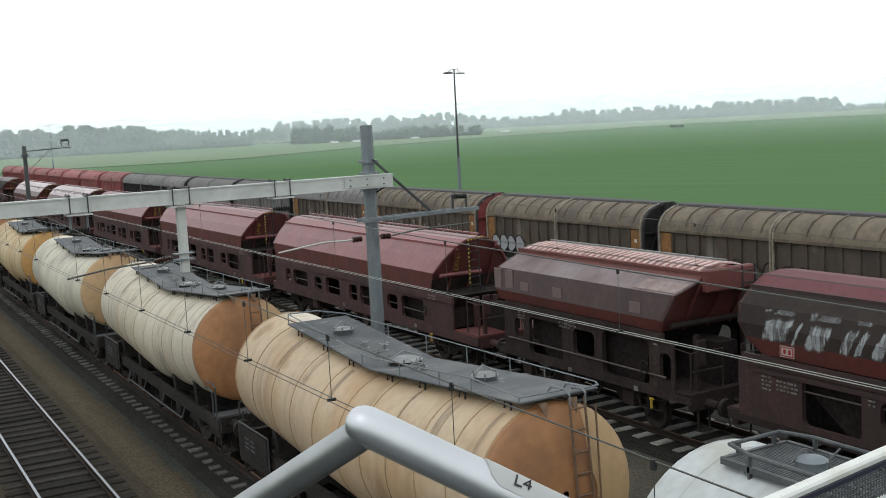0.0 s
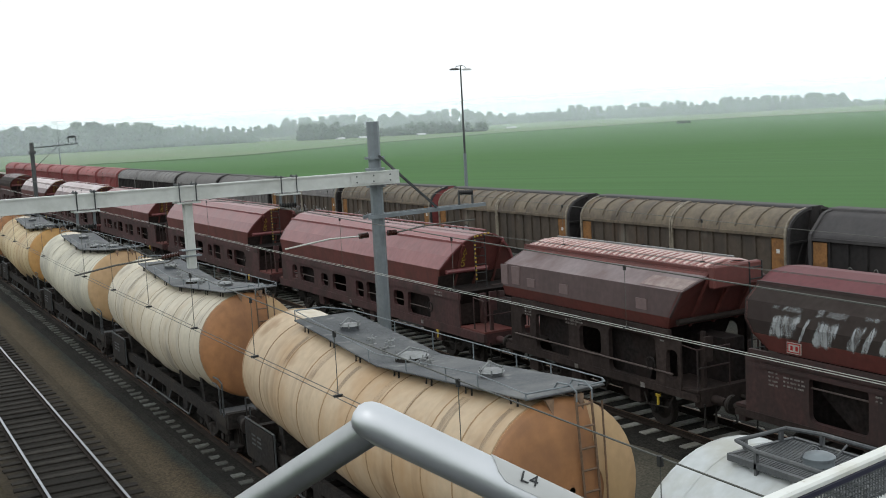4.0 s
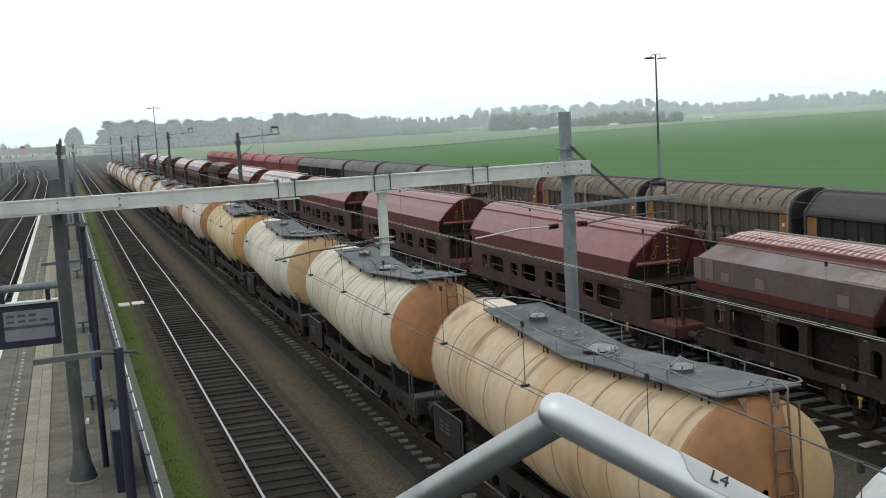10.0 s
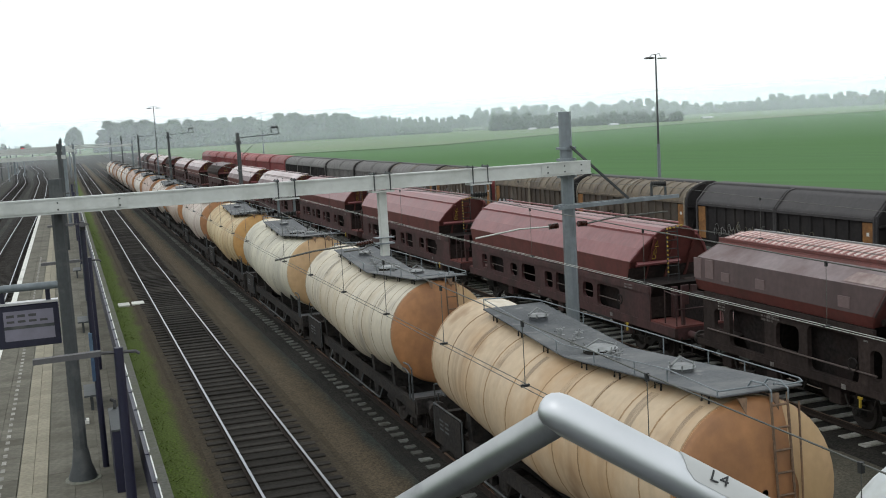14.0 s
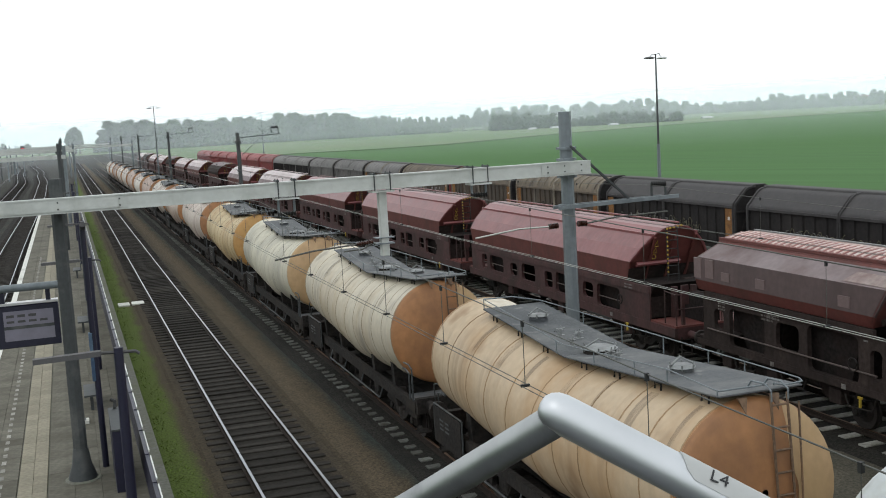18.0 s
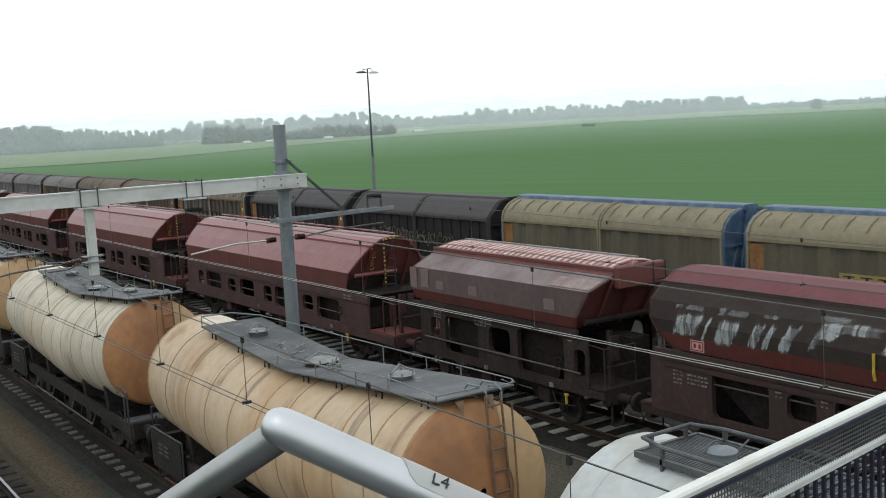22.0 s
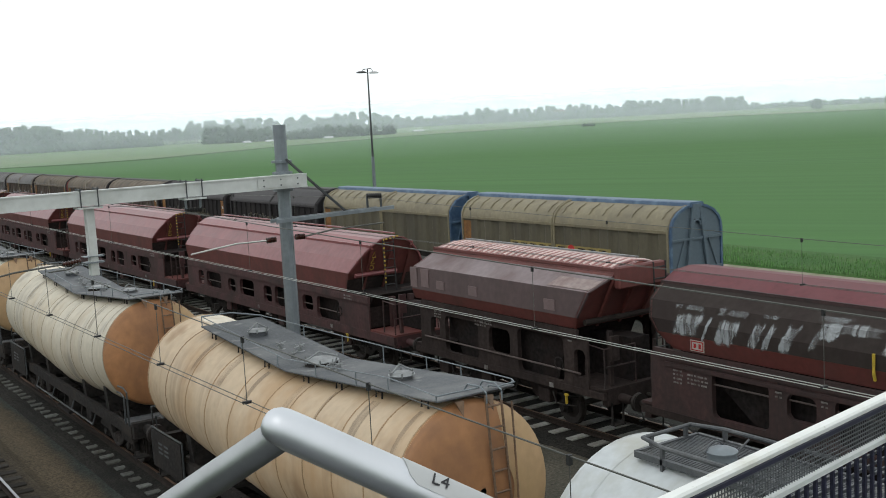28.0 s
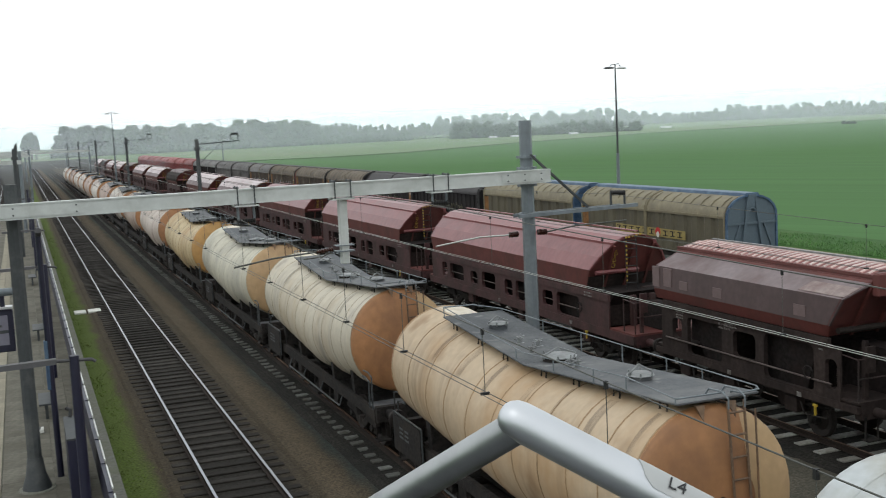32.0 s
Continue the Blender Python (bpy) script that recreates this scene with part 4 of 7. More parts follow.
        g.box(s * 1.30, s * 1.33, 4.0, 5.75, 0.70, 1.52)
        p = part("side_plate", g, "running_gear", root, "grey data panel with faded white lettering")
        g = Geo()
        for k in range(3):
            for j in range(2):
                x = s * 1.334
                g.box(x - 0.004, x + 0.004, 4.75 + 0.35 * j, 5.0 + 0.35 * j, 1.06 + 0.1 * k, 1.10 + 0.1 * k)
        tagged(part("lettering", g, "dark_mast", p), kind="stuff")
        g = Geo()
        g.tube([(s * 1.30, 5.80, 1.56), (s * 1.30, 3.95, 1.56)], 0.022, 6)
        g.tube([(s * 1.30, 5.80, 1.56), (s * 1.30, 5.80, 0.75)], 0.022, 6)
        g.tube([(s * 1.30, 3.95, 1.56), (s * 1.30, 3.95, 0.75)], 0.022, 6)
        part("panel_rail", g, "dark_mast", root)
        g = Geo()
        g.tube([(s * 1.30, -3.0, 0.62), (s * 1.30, 2.8, 0.62)], 0.025, 6)
        for y in (-3.0, -1.0, 1.0, 2.8):
            g.tube([(s * 1.30, y, 0.62), (s * 1.18, y, 0.95)], 0.02, 6)
        part("step_rail", g, "dark_mast", root)
        g = Geo()
        g.box(s * 0.75, s * 1.28, -0.6, 0.6, 0.40, 0.48)
        g.tube([(s * 0.9, -0.3, 0.48), (s * 0.9, -0.3, 1.0)], 0.05, 8)
        g.tube([(s * 0.9, 0.3, 0.48), (s * 0.9, 0.3, 1.0)], 0.05, 8)
        part("discharge_valve", g, "running_gear", root)
        for y in (-3.9, 3.9, -1.9, 1.9):
            g = Geo()
            g.loft([[(s * 0.35, y + d, 1.10), (s * 1.12, y + d, 1.10), (s * 1.18, y + d, 1.88), (s * 0.9, y + d, 1.62), (s * 0.35, y + d, 1.30)] for d in (-0.12, 0.12)])
            part("saddle", g, "running_gear", root)
        for y in (-5.85, 5.95):
            g = Geo()
            q = 0.25 if y < 0 else -0.25
            g.tube([(s * 1.22, y, 1.14), (s * 1.22, y, 1.95), (s * 1.22, y + q, 2.02), (s * 1.22, y + q * 2.6, 2.0)], 0.022, 6)
            g.tube([(s * 1.22, y + q, 1.14), (s * 1.22, y + q, 1.80), (s * 1.22, y + q * 2, 1.86), (s * 1.22, y + q * 3, 1.84)], 0.022, 6)
            part("grab_rail", g, "dark_mast", root)
            g = Geo()
            g.box(s * 1.0 - 0.18, s * 1.0 + 0.18, y - 0.15, y + 0.15, 0.35, 0.38)
            g.beam((s * 1.15, y, 0.36), (s * 1.15, y, 0.9), 0.03, 0.03)
            g.beam((s * 0.85, y, 0.36), (s * 0.85, y, 0.9), 0.03, 0.03)
            part("shunter_step", g, "running_gear", root)
    for s in (-1, 1):
        for k, y in enumerate((-2.6, -0.9, 1.6)):
            g = Geo()
            g.tube([(s * 1.12, y, 0.95), (s * 1.2, y + 0.1, 0.62), (s * 1.2, y + 1.0, 0.50), (s * 1.1, y + 1.2, 0.85)], 0.022, 6)
            part("brake_pipe", g, "running_gear", root)
            g = Geo()
            g.box(s * 0.98 - 0.16, s * 0.98 + 0.16, y + 0.3, y + 0.75, 0.42 + 0.06 * k, 0.82)
            part("brake_box", g, "running_gear", root, bevel=0.02)
        g = Geo()
        g.tube([(s * 0.62, 0.9, 0.62), (s * 0.62, 2.1, 0.62)], 0.19, 12)
        part("air_tank", g, "running_gear", root, smooth=True)
    g = Geo()
    g.box(-1.2, 1.2, -6.1, -5.93, 0.86, 1.24)
    g.box(-1.2, 1.2, 6.0, 6.2, 0.86, 1.24)
    g.box(-0.5, 0.5, -6.0, 6.1, 0.80, 1.0)
    part("underframe", g, "running_gear", root)
    g = Geo()
    g.box(-1.15, 1.15, -5.95, -5.25, 1.14, 1.19)
    part("end_platform", g, "deck", root)
    for y in (-4.2, 4.2):
        bogie(root, y)
    buffers(root, -6.1, -1)
    buffers(root, 6.2, 1)
    return root


TANK_Y0, TANK_STEP = 17.62, 13.55
RAKE = ["orange", "cream", "pale", "amber", "rose", "rust", "chalk"] + ["grimy", "far", "grimy", "far", "far", "grimy", "far", "far"]
LABELS = {"orange": ("tank_orange", "tank_end", "orange tank wagon with a grey roof walkway and rusty end"),
          "cream": ("tank_cream", "tank_end", "cream tank wagon with rust-orange end and grey walkway"),
          "pale": ("tank_pale", "tank_end_cream", "pale grey-cream tank wagon with yellowish end"),
          "amber": ("tank_amber", "tank_end_amber", "amber yellow tank wagon with grey walkway"),
          "rose": ("tank_rose", "tank_end", "chalky rose-white tank wagon with rusty end"),
          "rust": ("tank_rust", "tank_end", "rust-stained brownish tank wagon down the siding"),
          "far": ("tank_chalk", "tank_end", "chalky tank wagon at the far end of the siding"),
          "grimy": ("tank_rust", "tank_end", "rust-brown tank wagon at the far end of the siding"),
          "chalk": ("tank_chalk", "tank_end", "stained chalky tank wagon far down the siding")}
def plain(root, small):
    """Takes the small fittings off a wagon that stands too far away for them to show."""
    for ob in list(root.children_recursive):
        if ob.name.split(".")[0] in small:
            bpy.data.objects.remove(ob)


built = {}
for i, kind in enumerate(RAKE):
    y = TANK_Y0 + TANK_STEP * i
    if kind in built:
        copy_thing(built[kind], pose(XB, y, 0))
    else:
        built[kind] = tank_wagon(*LABELS[kind])
        if kind in ("far", "grimy"):
            plain(built[kind], ("weld_seam", "soot_run", "walkway_bracket", "stanchion", "brake_pipe", "brake_box", "valve", "brake_hose", "gusset", "lettering", "panel_rail", "ladder_hoop", "vent_pipe", "data_plate", "step_rail", "coil_spring", "shunter_step", "end_handrail", "saddle", "coupling"))
        built[kind].matrix_basis = pose(XB, y, 0)


def white_tank_wagon():
    root = thing("tank_wagon", "white tank wagon with a railed mesh walkway and round hatch", "tank wagon", "rake of tank wagons")
    n, r, zc = 44, 1.48, 2.62
    ring = lambda y, q: [(q * math.cos(math.tau * k / n), y, zc + q * math.sin(math.tau * k / n)) for k in range(n)]
    g = Geo()
    g.loft([ring(y, r) for y in (-6.0, -3, -1, 1, 3, 6.0)], caps=False)
    barrel = part("barrel", g, "tank_white", root, smooth=True)
    for s in (-1, 1):
        g = Geo()
        g.loft([ring(s * (6.0 + d), q) for d, q in ((-0.02, r + 0.003), (0.05, 1.46), (0.10, 1.38), (0.16, 1.15), (0.20, 0.75), (0.22, 0.3), (0.222, 0.03))], caps=False)
        part("dished_end", g, "tank_white", root, smooth=True)
    for y in (5.6, 4.0, 2.0, 0, -2, -4):
        g = Geo()
        g.loft([ring(y - 0.02, r + 0.002), ring(y - 0.012, r + 0.008), ring(y + 0.012, r + 0.008), ring(y + 0.02, r + 0.002)], caps=False)
        part("weld_seam", g, "tank_white", barrel, smooth=True)
    zt = zc + r + 0.005
    g = Geo()
    for k in range(25):
        g.beam((-0.48 + 0.04 * k, 2.2, zt), (-0.48 + 0.04 * k, 5.4, zt), 0.022, 0.04)
    for k in range(41):
        g.beam((-0.48, 2.2 + 0.08 * k, zt), (0.48, 2.2 + 0.08 * k, zt), 0.012, 0.024)
    part("grating", g, "deck", root)
    g = Geo()
    for a, b in (((-0.50, 5.42), (0.50, 5.42)), ((0.50, 5.42), (0.50, 2.2)), ((0.50, 2.2), (-0.50, 2.2)), ((-0.50, 2.2), (-0.50, 5.42))):
        g.beam((*a, zt), (*b, zt), 0.05, 0.07)
    part("grating_frame", g, "deck", root)
    for x, y in ((-0.50, 5.0), (-0.50, 3.6), (-0.50, 2.2), (0.50, 5.0), (0.50, 3.6), (0.50, 2.2), (-0.25, 5.42), (0.3, 5.42)):
        g = Geo()
        g.beam((x, y, zt - 0.36), (x, y, zt + 0.16), 0.05, 0.035)
        part("stanchion", g, "deck", root)
    for s in (-1, 1):
        g = Geo()
        g.tube([(s * 0.50, 2.2, zt + 0.16), (s * 0.50, 5.0, zt + 0.16), (s * 0.38, 5.42, zt + 0.16), (0, 5.42, zt + 0.16)], 0.026, 8)
        part("handrail", g, "deck", root)
        g = Geo()
        g.tube([(s * 0.50, 2.2, zt + 0.15), (s * 0.50, 5.0, zt + 0.15)], 0.014, 6)
        part("knee_rail", g, "deck", root)
    g = Geo()
    g.ring_z(0, 4.6, zt - 0.05, zt + 0.09, 0.17, 0.16, 24)
    h = part("manhole", g, "galv", root, smooth=True)
    g = Geo()
    g.loft([[(q * math.cos(math.tau * k / 24), 4.6 + q * math.sin(math.tau * k / 24), zt + dz) for k in range(24)] for q, dz in ((0.175, 0.09), (0.175, 0.11), (0.12, 0.14), (0.03, 0.155))])
    part("manhole_lid", g, "galv", h, smooth=True)
    g = Geo()
    g.tube([(-0.17 + 0.34 * k / 8, 4.70, zt + 0.09 + 0.11 * math.sin(math.pi * k / 8)) for k in range(9)], 0.010, 6)
    part("lid_clamp", g, "mesh_wire", h)
    g = Geo()
    g.tube([(0.17, 4.5, zt + 0.10), (0.28, 4.46, zt + 0.21)], 0.012, 6)
    part("clamp_lever", g, "mesh_wire", h)
    g = Geo()
    g.tube([(-0.1 + 0.2 * math.cos(k * 0.7), 5.75 + 0.2 * math.sin(k * 0.7), zt - 0.06) for k in range(10)], 0.012, 6)
    part("lifting_ring", g, "steel_bright", root)
    for s in (-1, 1):
        g = Geo()
        g.box(s * 1.1 - 0.06, s * 1.1 + 0.06, -6.7, 6.7, 0.88, 1.14)
        part("solebar", g, "running_gear", root)
        for y in (-4, 4):
            g = Geo()
            g.loft([[(s * 0.35, y + d, 1.10), (s * 1.12, y + d, 1.10), (s * 1.25, y + d, 1.9), (s * 0.9, y + d, 1.5), (s * 0.35, y + d, 1.14)] for d in (-0.2, 0.2)])
            part("saddle", g, "running_gear", root)
    g = Geo()
    g.box(-1.2, 1.2, 6.6, 6.8, 0.86, 1.24)
    g.box(-1.2, 1.2, -6.8, -6.6, 0.86, 1.24)
    part("headstock", g, "running_gear", root)
    g = Geo()
    g.box(-1.15, -0.55, 6.55, 6.85, 1.6, 2.0)
    part("end_box", g, "galv", root, bevel=0.03)
    for y in (-4.6, 4.6):
        bogie(root, y)
    buffers(root, 6.8, 1)
    buffers(root, -6.8, -1)
    root.matrix_basis = pose(XB, 3.45, 0)


white_tank_wagon()

# ---------------------------------------------------------------- hopper wagons
def clutter(root, half, zlow, fm, seed):
    """Brake gear, pipes, levers and small boxes that hang on the side of the frame."""
    rr = random.Random(seed)
    for s in (-1, 1):
        for k in range(3):
            y = -half * 0.8 + half * 0.55 * k + rr.uniform(0, 0.4)
            g = Geo()
            g.tube([(s * 1.30, y, 1.0), (s * 1.34, y + 0.1, 0.72), (s * 1.34, y + 0.9, 0.66), (s * 1.28, y + 1.1, 0.92)], 0.022, 6)
            part("brake_pipe", g, "running_gear", root)
            g = Geo()
            g.box(s * 1.12 - 0.14, s * 1.12 + 0.14, y + 1.3, y + 1.75, 0.58, 0.96)
            part("brake_box", g, fm, root, bevel=0.02)
        y = -half * 0.62
        g = Geo()
        g.tube([(s * 1.46, y + 0.16 * math.cos(math.tau * k / 14), 1.75 + 0.16 * math.sin(math.tau * k / 14)) for k in range(15)], 0.018, 5)
        part("hand_wheel", g, "running_gear", root)
        if fm == "hop_frame":
            g = Geo()
            g.beam((s * 1.43, -half + 1.2, zlow - 0.35), (s * 1.43, half - 0.8, zlow - 0.35), 0.03, 0.10)
            part("inner_rail", g, fm, root)


HOLES = {"short": [(3.05, 0.46, 1.66, 2.24), (1.72, 1.62, 1.30, 2.34), (-0.06, 0.94, 1.62, 2.30), (-1.80, 1.86, 1.30, 2.42), (-3.32, 0.42, 1.50, 2.20)],
         "long": [(7.0, 0.6, 1.42, 2.05), (5.6, 1.55, 1.42, 2.08), (3.7, 0.72, 1.46, 1.98), (2.2, 1.33, 1.42, 2.08), (0.27, 0.72, 1.40, 2.02), (-0.95, 1.15, 1.34, 2.08), (-3.07, 0.80, 1.48, 2.02), (-4.6, 1.65, 1.32, 2.08)],
         "round": [(5.98, 1.5, 1.36, 2.34), (4.44, 0.7, 1.72, 2.24), (3.1, 1.15, 1.40, 2.32), (1.5, 0.8, 1.70, 2.24), (0.1, 1.2, 1.40, 2.32), (-1.5, 0.8, 1.70, 2.24), (-3.0, 1.2, 1.40, 2.32), (-4.6, 0.8, 1.70, 2.24), (-6.1, 1.3, 1.40, 2.32)]}


def bays(style, half):
    """The side frame cut into bays, each with the opening that it holds: y, width, foot and head."""
    out, top = [], half - 0.35
    holes = [h for h in HOLES[style] if abs(h[0]) + h[1] / 2 < half - 0.45]
    for i, h in enumerate(holes):
        low = -half + (1.5 if style == "long" else 0.95) if i == len(holes) - 1 else (h[0] - h[1] / 2 + holes[i + 1][0] + holes[i + 1][1] / 2) / 2
        low = min(low, h[0] - h[1] / 2 - 0.1)
        out.append((low, top, h))
        top = low
    return out


def frame_panel(root, mat, s, ya, yb, z0, z1, hole):
    """One bay of pressed side frame round a rounded opening with a turned-in rim."""
    yc, w, h0, h1 = hole
    r, n = min(0.16, w * 0.4), 6
    rim = []
    for cy, cz, a0 in ((yc + w / 2 - r, h1 - r, 0), (yc - w / 2 + r, h1 - r, 90), (yc - w / 2 + r, h0 + r, 180), (yc + w / 2 - r, h0 + r, 270)):
        rim += [(cy + r * math.cos(radians(a0 + 90 * k / n)), cz + r * math.sin(radians(a0 + 90 * k / n))) for k in range(n + 1)]
    edge = []
    for i in range(4):
        cy, cz = ((yb, z1), (ya, z1), (ya, z0), (yb, z0))[i]
        for k in range(n + 1):
            u = k / n
            y, z = rim[i * (n + 1) + k]
            edge.append(((cy, z) if (u < 0.5) == (i % 2 == 0) else (y, cz)) if abs(u - 0.5) > 0.01 else (cy, cz))
    g = Geo()
    g.loft([[(s * 1.35, y, z) for y, z in edge], [(s * 1.41, y, z) for y, z in edge], [(s * 1.41, y, z) for y, z in rim], [(s * 1.37, y, z) for y, z in rim], [(s * 1.29, y, z) for y, z in rim]], caps=False)
    part("side_frame_panel", g, mat, root)


def hopper(label, length, prof, mats, axles, inset=(0.9, 0.1), ends=(2.1, 0.4), lid=None, style="long", edge=1, power=1.3):
    """A self-discharging hopper wagon centred on y = 0. prof: half width and height of the folds, from the ridge down;
    mats: the paint of each band between them; ends: the open platforms before the body at the near and the far end;
    inset: how far the end walls slope in; edge: which fold is the lid's edge."""
    root = thing("hopper_wagon", label, "hopper wagon", "rake of hopper wagons")
    half = length / 2 - 0.62
    near, far = -half + ends[0], half - ends[1]
    ztop, zlow = prof[0][1], prof[-1][1]
    yn = lambda z: near + inset[0] * ((ztop - z) / (ztop - zlow)) ** power
    yf = lambda z: far - inset[1] * ((ztop - z) / (ztop - zlow)) ** power
    nseg = max(4, int((far - near) / 1.6))
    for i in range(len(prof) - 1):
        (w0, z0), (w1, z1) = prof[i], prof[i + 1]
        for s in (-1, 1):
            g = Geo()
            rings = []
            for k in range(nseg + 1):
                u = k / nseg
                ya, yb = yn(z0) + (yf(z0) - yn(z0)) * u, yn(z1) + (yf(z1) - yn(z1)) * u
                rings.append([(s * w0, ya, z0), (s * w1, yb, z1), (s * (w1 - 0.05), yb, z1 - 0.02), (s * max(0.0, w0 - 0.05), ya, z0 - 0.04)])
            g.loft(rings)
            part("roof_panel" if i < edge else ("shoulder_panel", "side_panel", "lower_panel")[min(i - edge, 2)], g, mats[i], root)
    # ends
    for fn, sgn in ((yn, -1), (yf, 1)):
        g = Geo()
        loop = [(-w, z) for w, z in prof[::-1]] + [(w, z) for w, z in prof[1:]]
        g.loft([[(x, fn(z) + (0.03 if sgn < 0 else -0.03), z) for x, z in loop], [(x, fn(z) + (0.08 if sgn < 0 else -0.08), z) for x, z in loop]])
        part("end_wall", g, mats[-1], root)
        for x in (-0.75, 0.0, 0.75):
            g = Geo()
            g.beam((x, fn(ztop - 0.35) - 0.05 * sgn * -1, ztop - 0.35), (x, fn(zlow) + 0.05 * sgn, zlow), 0.08, 0.08, (1, 0, 0))
            part("end_rib", g, mats[-1], root)
        g = Geo()
        zr = zlow + (0.55 if style == "long" else 0.15)
        g.tube([(-1.25, fn(zr) + 0.1 * sgn, zr), (1.25 if style != "long" else 0.35, fn(zr) + 0.1 * sgn, zr)], 0.075, 8)
        part("end_roller", g, "hop_red" if style != "short" else "hop_dark", root, smooth=True)
    # ridge rail along the lid's edges
    for s in (-1, 1):
        g = Geo()
        le = prof[edge]
        g.beam((s * (le[0] + 0.01), yn(le[1]), le[1] + 0.01), (s * (le[0] + 0.01), yf(le[1]), le[1] + 0.01), 0.06, 0.07)
        part("lid_edge", g, ("hop_frame" if style == "round" else mats[1]) if lid is None else "hop_lower", root)
    if style != "round":
        g = Geo()
        g.beam((0.25, near + 0.3, ztop + 0.05), (0.25, far - 0.3, ztop + 0.05), 0.07, 0.04)
        part("lid_shaft", g, "lid_steel" if lid else mats[0], root)
    if lid:
        g = Geo()
        k = int((far - near - 0.3) / 0.25)
        w1, zd = prof[1][0], ztop - prof[1][1]
        rows = []
        for i in range(k):
            y = near + 0.2 + 0.25 * i
            rows += [[(-w1, y + a, prof[1][1] + b * 0.2 + 0.02), (-w1 * 0.93, y + a, prof[1][1] + zd * 0.16 + b), (-w1 * 0.6, y + a, ztop - zd * 0.35 + b), (0, y + a, ztop + b), (w1 * 0.6, y + a, ztop - zd * 0.35 + b), (w1, y + a, prof[1][1] + b * 0.2 + 0.02)]
                     for a, b in ((0.0, 0.005), (0.07, 0.045), (0.12, 0.045), (0.19, 0.005))]
        g.loft(rows, closed=False, caps=False)
        part("corrugated_lid", g, lid, root, "pink corrugated lid")
        # pale strips laid on the corrugations as their painted highlights
        g = Geo()
        g.loft([[(-w1 * 0.96, a, prof[1][1] + zd * 0.12 + b), (-w1 * 0.6, a, ztop - zd * 0.35 + b), (0, a, ztop + b), (w1 * 0.6, a, ztop - zd * 0.35 + b), (w1 * 0.96, a, prof[1][1] + zd * 0.12 + b)]
                for a, b in ((0.045, 0.03), (0.065, 0.051), (0.125, 0.051), (0.145, 0.03))], closed=False, caps=False)
        rib = part("lid_rib", g, "hop_lid_glint", root)
        rib.location.y = near + 0.2
        for i in range(1, k):
            piece("lid_rib", rib.data, root, pose(0, near + 0.2 + 0.25 * i, 0))
        for s in (-1, 1):
            g = Geo()
            for q in (0.0, 0.09, 0.18):
                g.beam((s * (prof[1][0] + 0.02), near + 0.1, prof[1][1] - q), (s * (prof[1][0] + 0.02), far - 0.1, prof[1][1] - q), 0.05, 0.05)
            part("gutter", g, "hop_lower", root)
        g = Geo()
        g.box(-prof[1][0] - 0.05, prof[1][0] + 0.05, near - 0.12, near + 0.1, prof[1][1] - 0.45, ztop - 0.05)
        part("lid_end_box", g, "hop_lower", root, bevel=0.04)
    # side structure: rails, posts, gussets and the chutes behind
    fm = {"short": "hop_frame_dark", "long": "hop_frame_red"}.get(style, "hop_frame")
    for s in (-1, 1):
        g = Geo()
        g.box(s * 1.36, s * 1.46, -half + (1.45 if style == "long" else 0.9), half - 0.5, zlow - 0.24, zlow - 0.02)
        part("top_rail", g, fm, root)
        g = Geo()
        g.box(s * 1.32, s * 1.42, -half, half, *((1.0, 1.28) if style == "long" else (1.08, 1.25)))
        part("solebar", g, fm if style == "long" else "hop_frame_dark", root)
        for ya, yb, hole in bays(style, half):
            frame_panel(root, fm, s, ya, yb, 1.22, min(2.52, zlow - 0.06), hole)
        if style == "short":
            g = Geo()
            g.tube([(s * 1.44, -half + 0.8, 1.62), (s * 1.44, half - 0.6, 1.62)], 0.024, 6)
            part("operating_rod", g, "rod", root)
        # a rod or pipe crosses each opening behind the frame
        for ya, yb, (yc, w, h0, h1) in bays(style, half):
            if w > 0.55 and style != "short":
                g = Geo()
                z = h0 + (h1 - h0) * (0.42 if style == "long" else 0.72)
                g.tube([(s * 1.33, yc - w / 2 - 0.02, z), (s * 1.33, yc + w / 2 + 0.02, z)], 0.02, 6)
                part("brake_rod", g, "rod", root)
        for y in (-half * 0.55, half * 0.12):
            g = Geo()
            g.box(s * 1.425, s * 1.435, y, y + 0.16, 1.08, 1.2)
            part("data_panel", g, "faded_letter", root)
        g = Geo()
        yl, zl, off = (0.52, 2.36, 1.416) if style == "short" else (-half * 0.72, zlow - 0.12, 1.466)
        for r in range(2):
            for c in range(5):
                g.box(s * (off - 0.003), s * (off + 0.003), yl + 0.11 * c, yl + 0.11 * c + (0.08 if (r + c) % 3 else 0.05), zl - 0.1 * r, zl + 0.05 - 0.1 * r)
        tagged(part("lettering", g, "faded_letter", root), kind="stuff")
    kk = 3 if style == "long" else 2
    span = (2 * half - 2.6) / kk
    for i in range(kk):
        y0 = -half + 1.4 + span * i
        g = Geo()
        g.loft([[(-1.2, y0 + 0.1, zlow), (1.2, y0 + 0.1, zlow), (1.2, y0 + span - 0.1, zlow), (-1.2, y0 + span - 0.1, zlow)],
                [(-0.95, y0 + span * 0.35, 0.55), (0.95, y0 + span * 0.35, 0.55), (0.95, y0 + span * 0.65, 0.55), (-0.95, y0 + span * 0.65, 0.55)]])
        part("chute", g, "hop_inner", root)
    # Dark wall added down the middle, so no daylight shows through the frames.
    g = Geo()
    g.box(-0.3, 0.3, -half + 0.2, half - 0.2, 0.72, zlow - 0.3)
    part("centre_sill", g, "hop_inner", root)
    clutter(root, half, zlow, fm, int(length * 10))
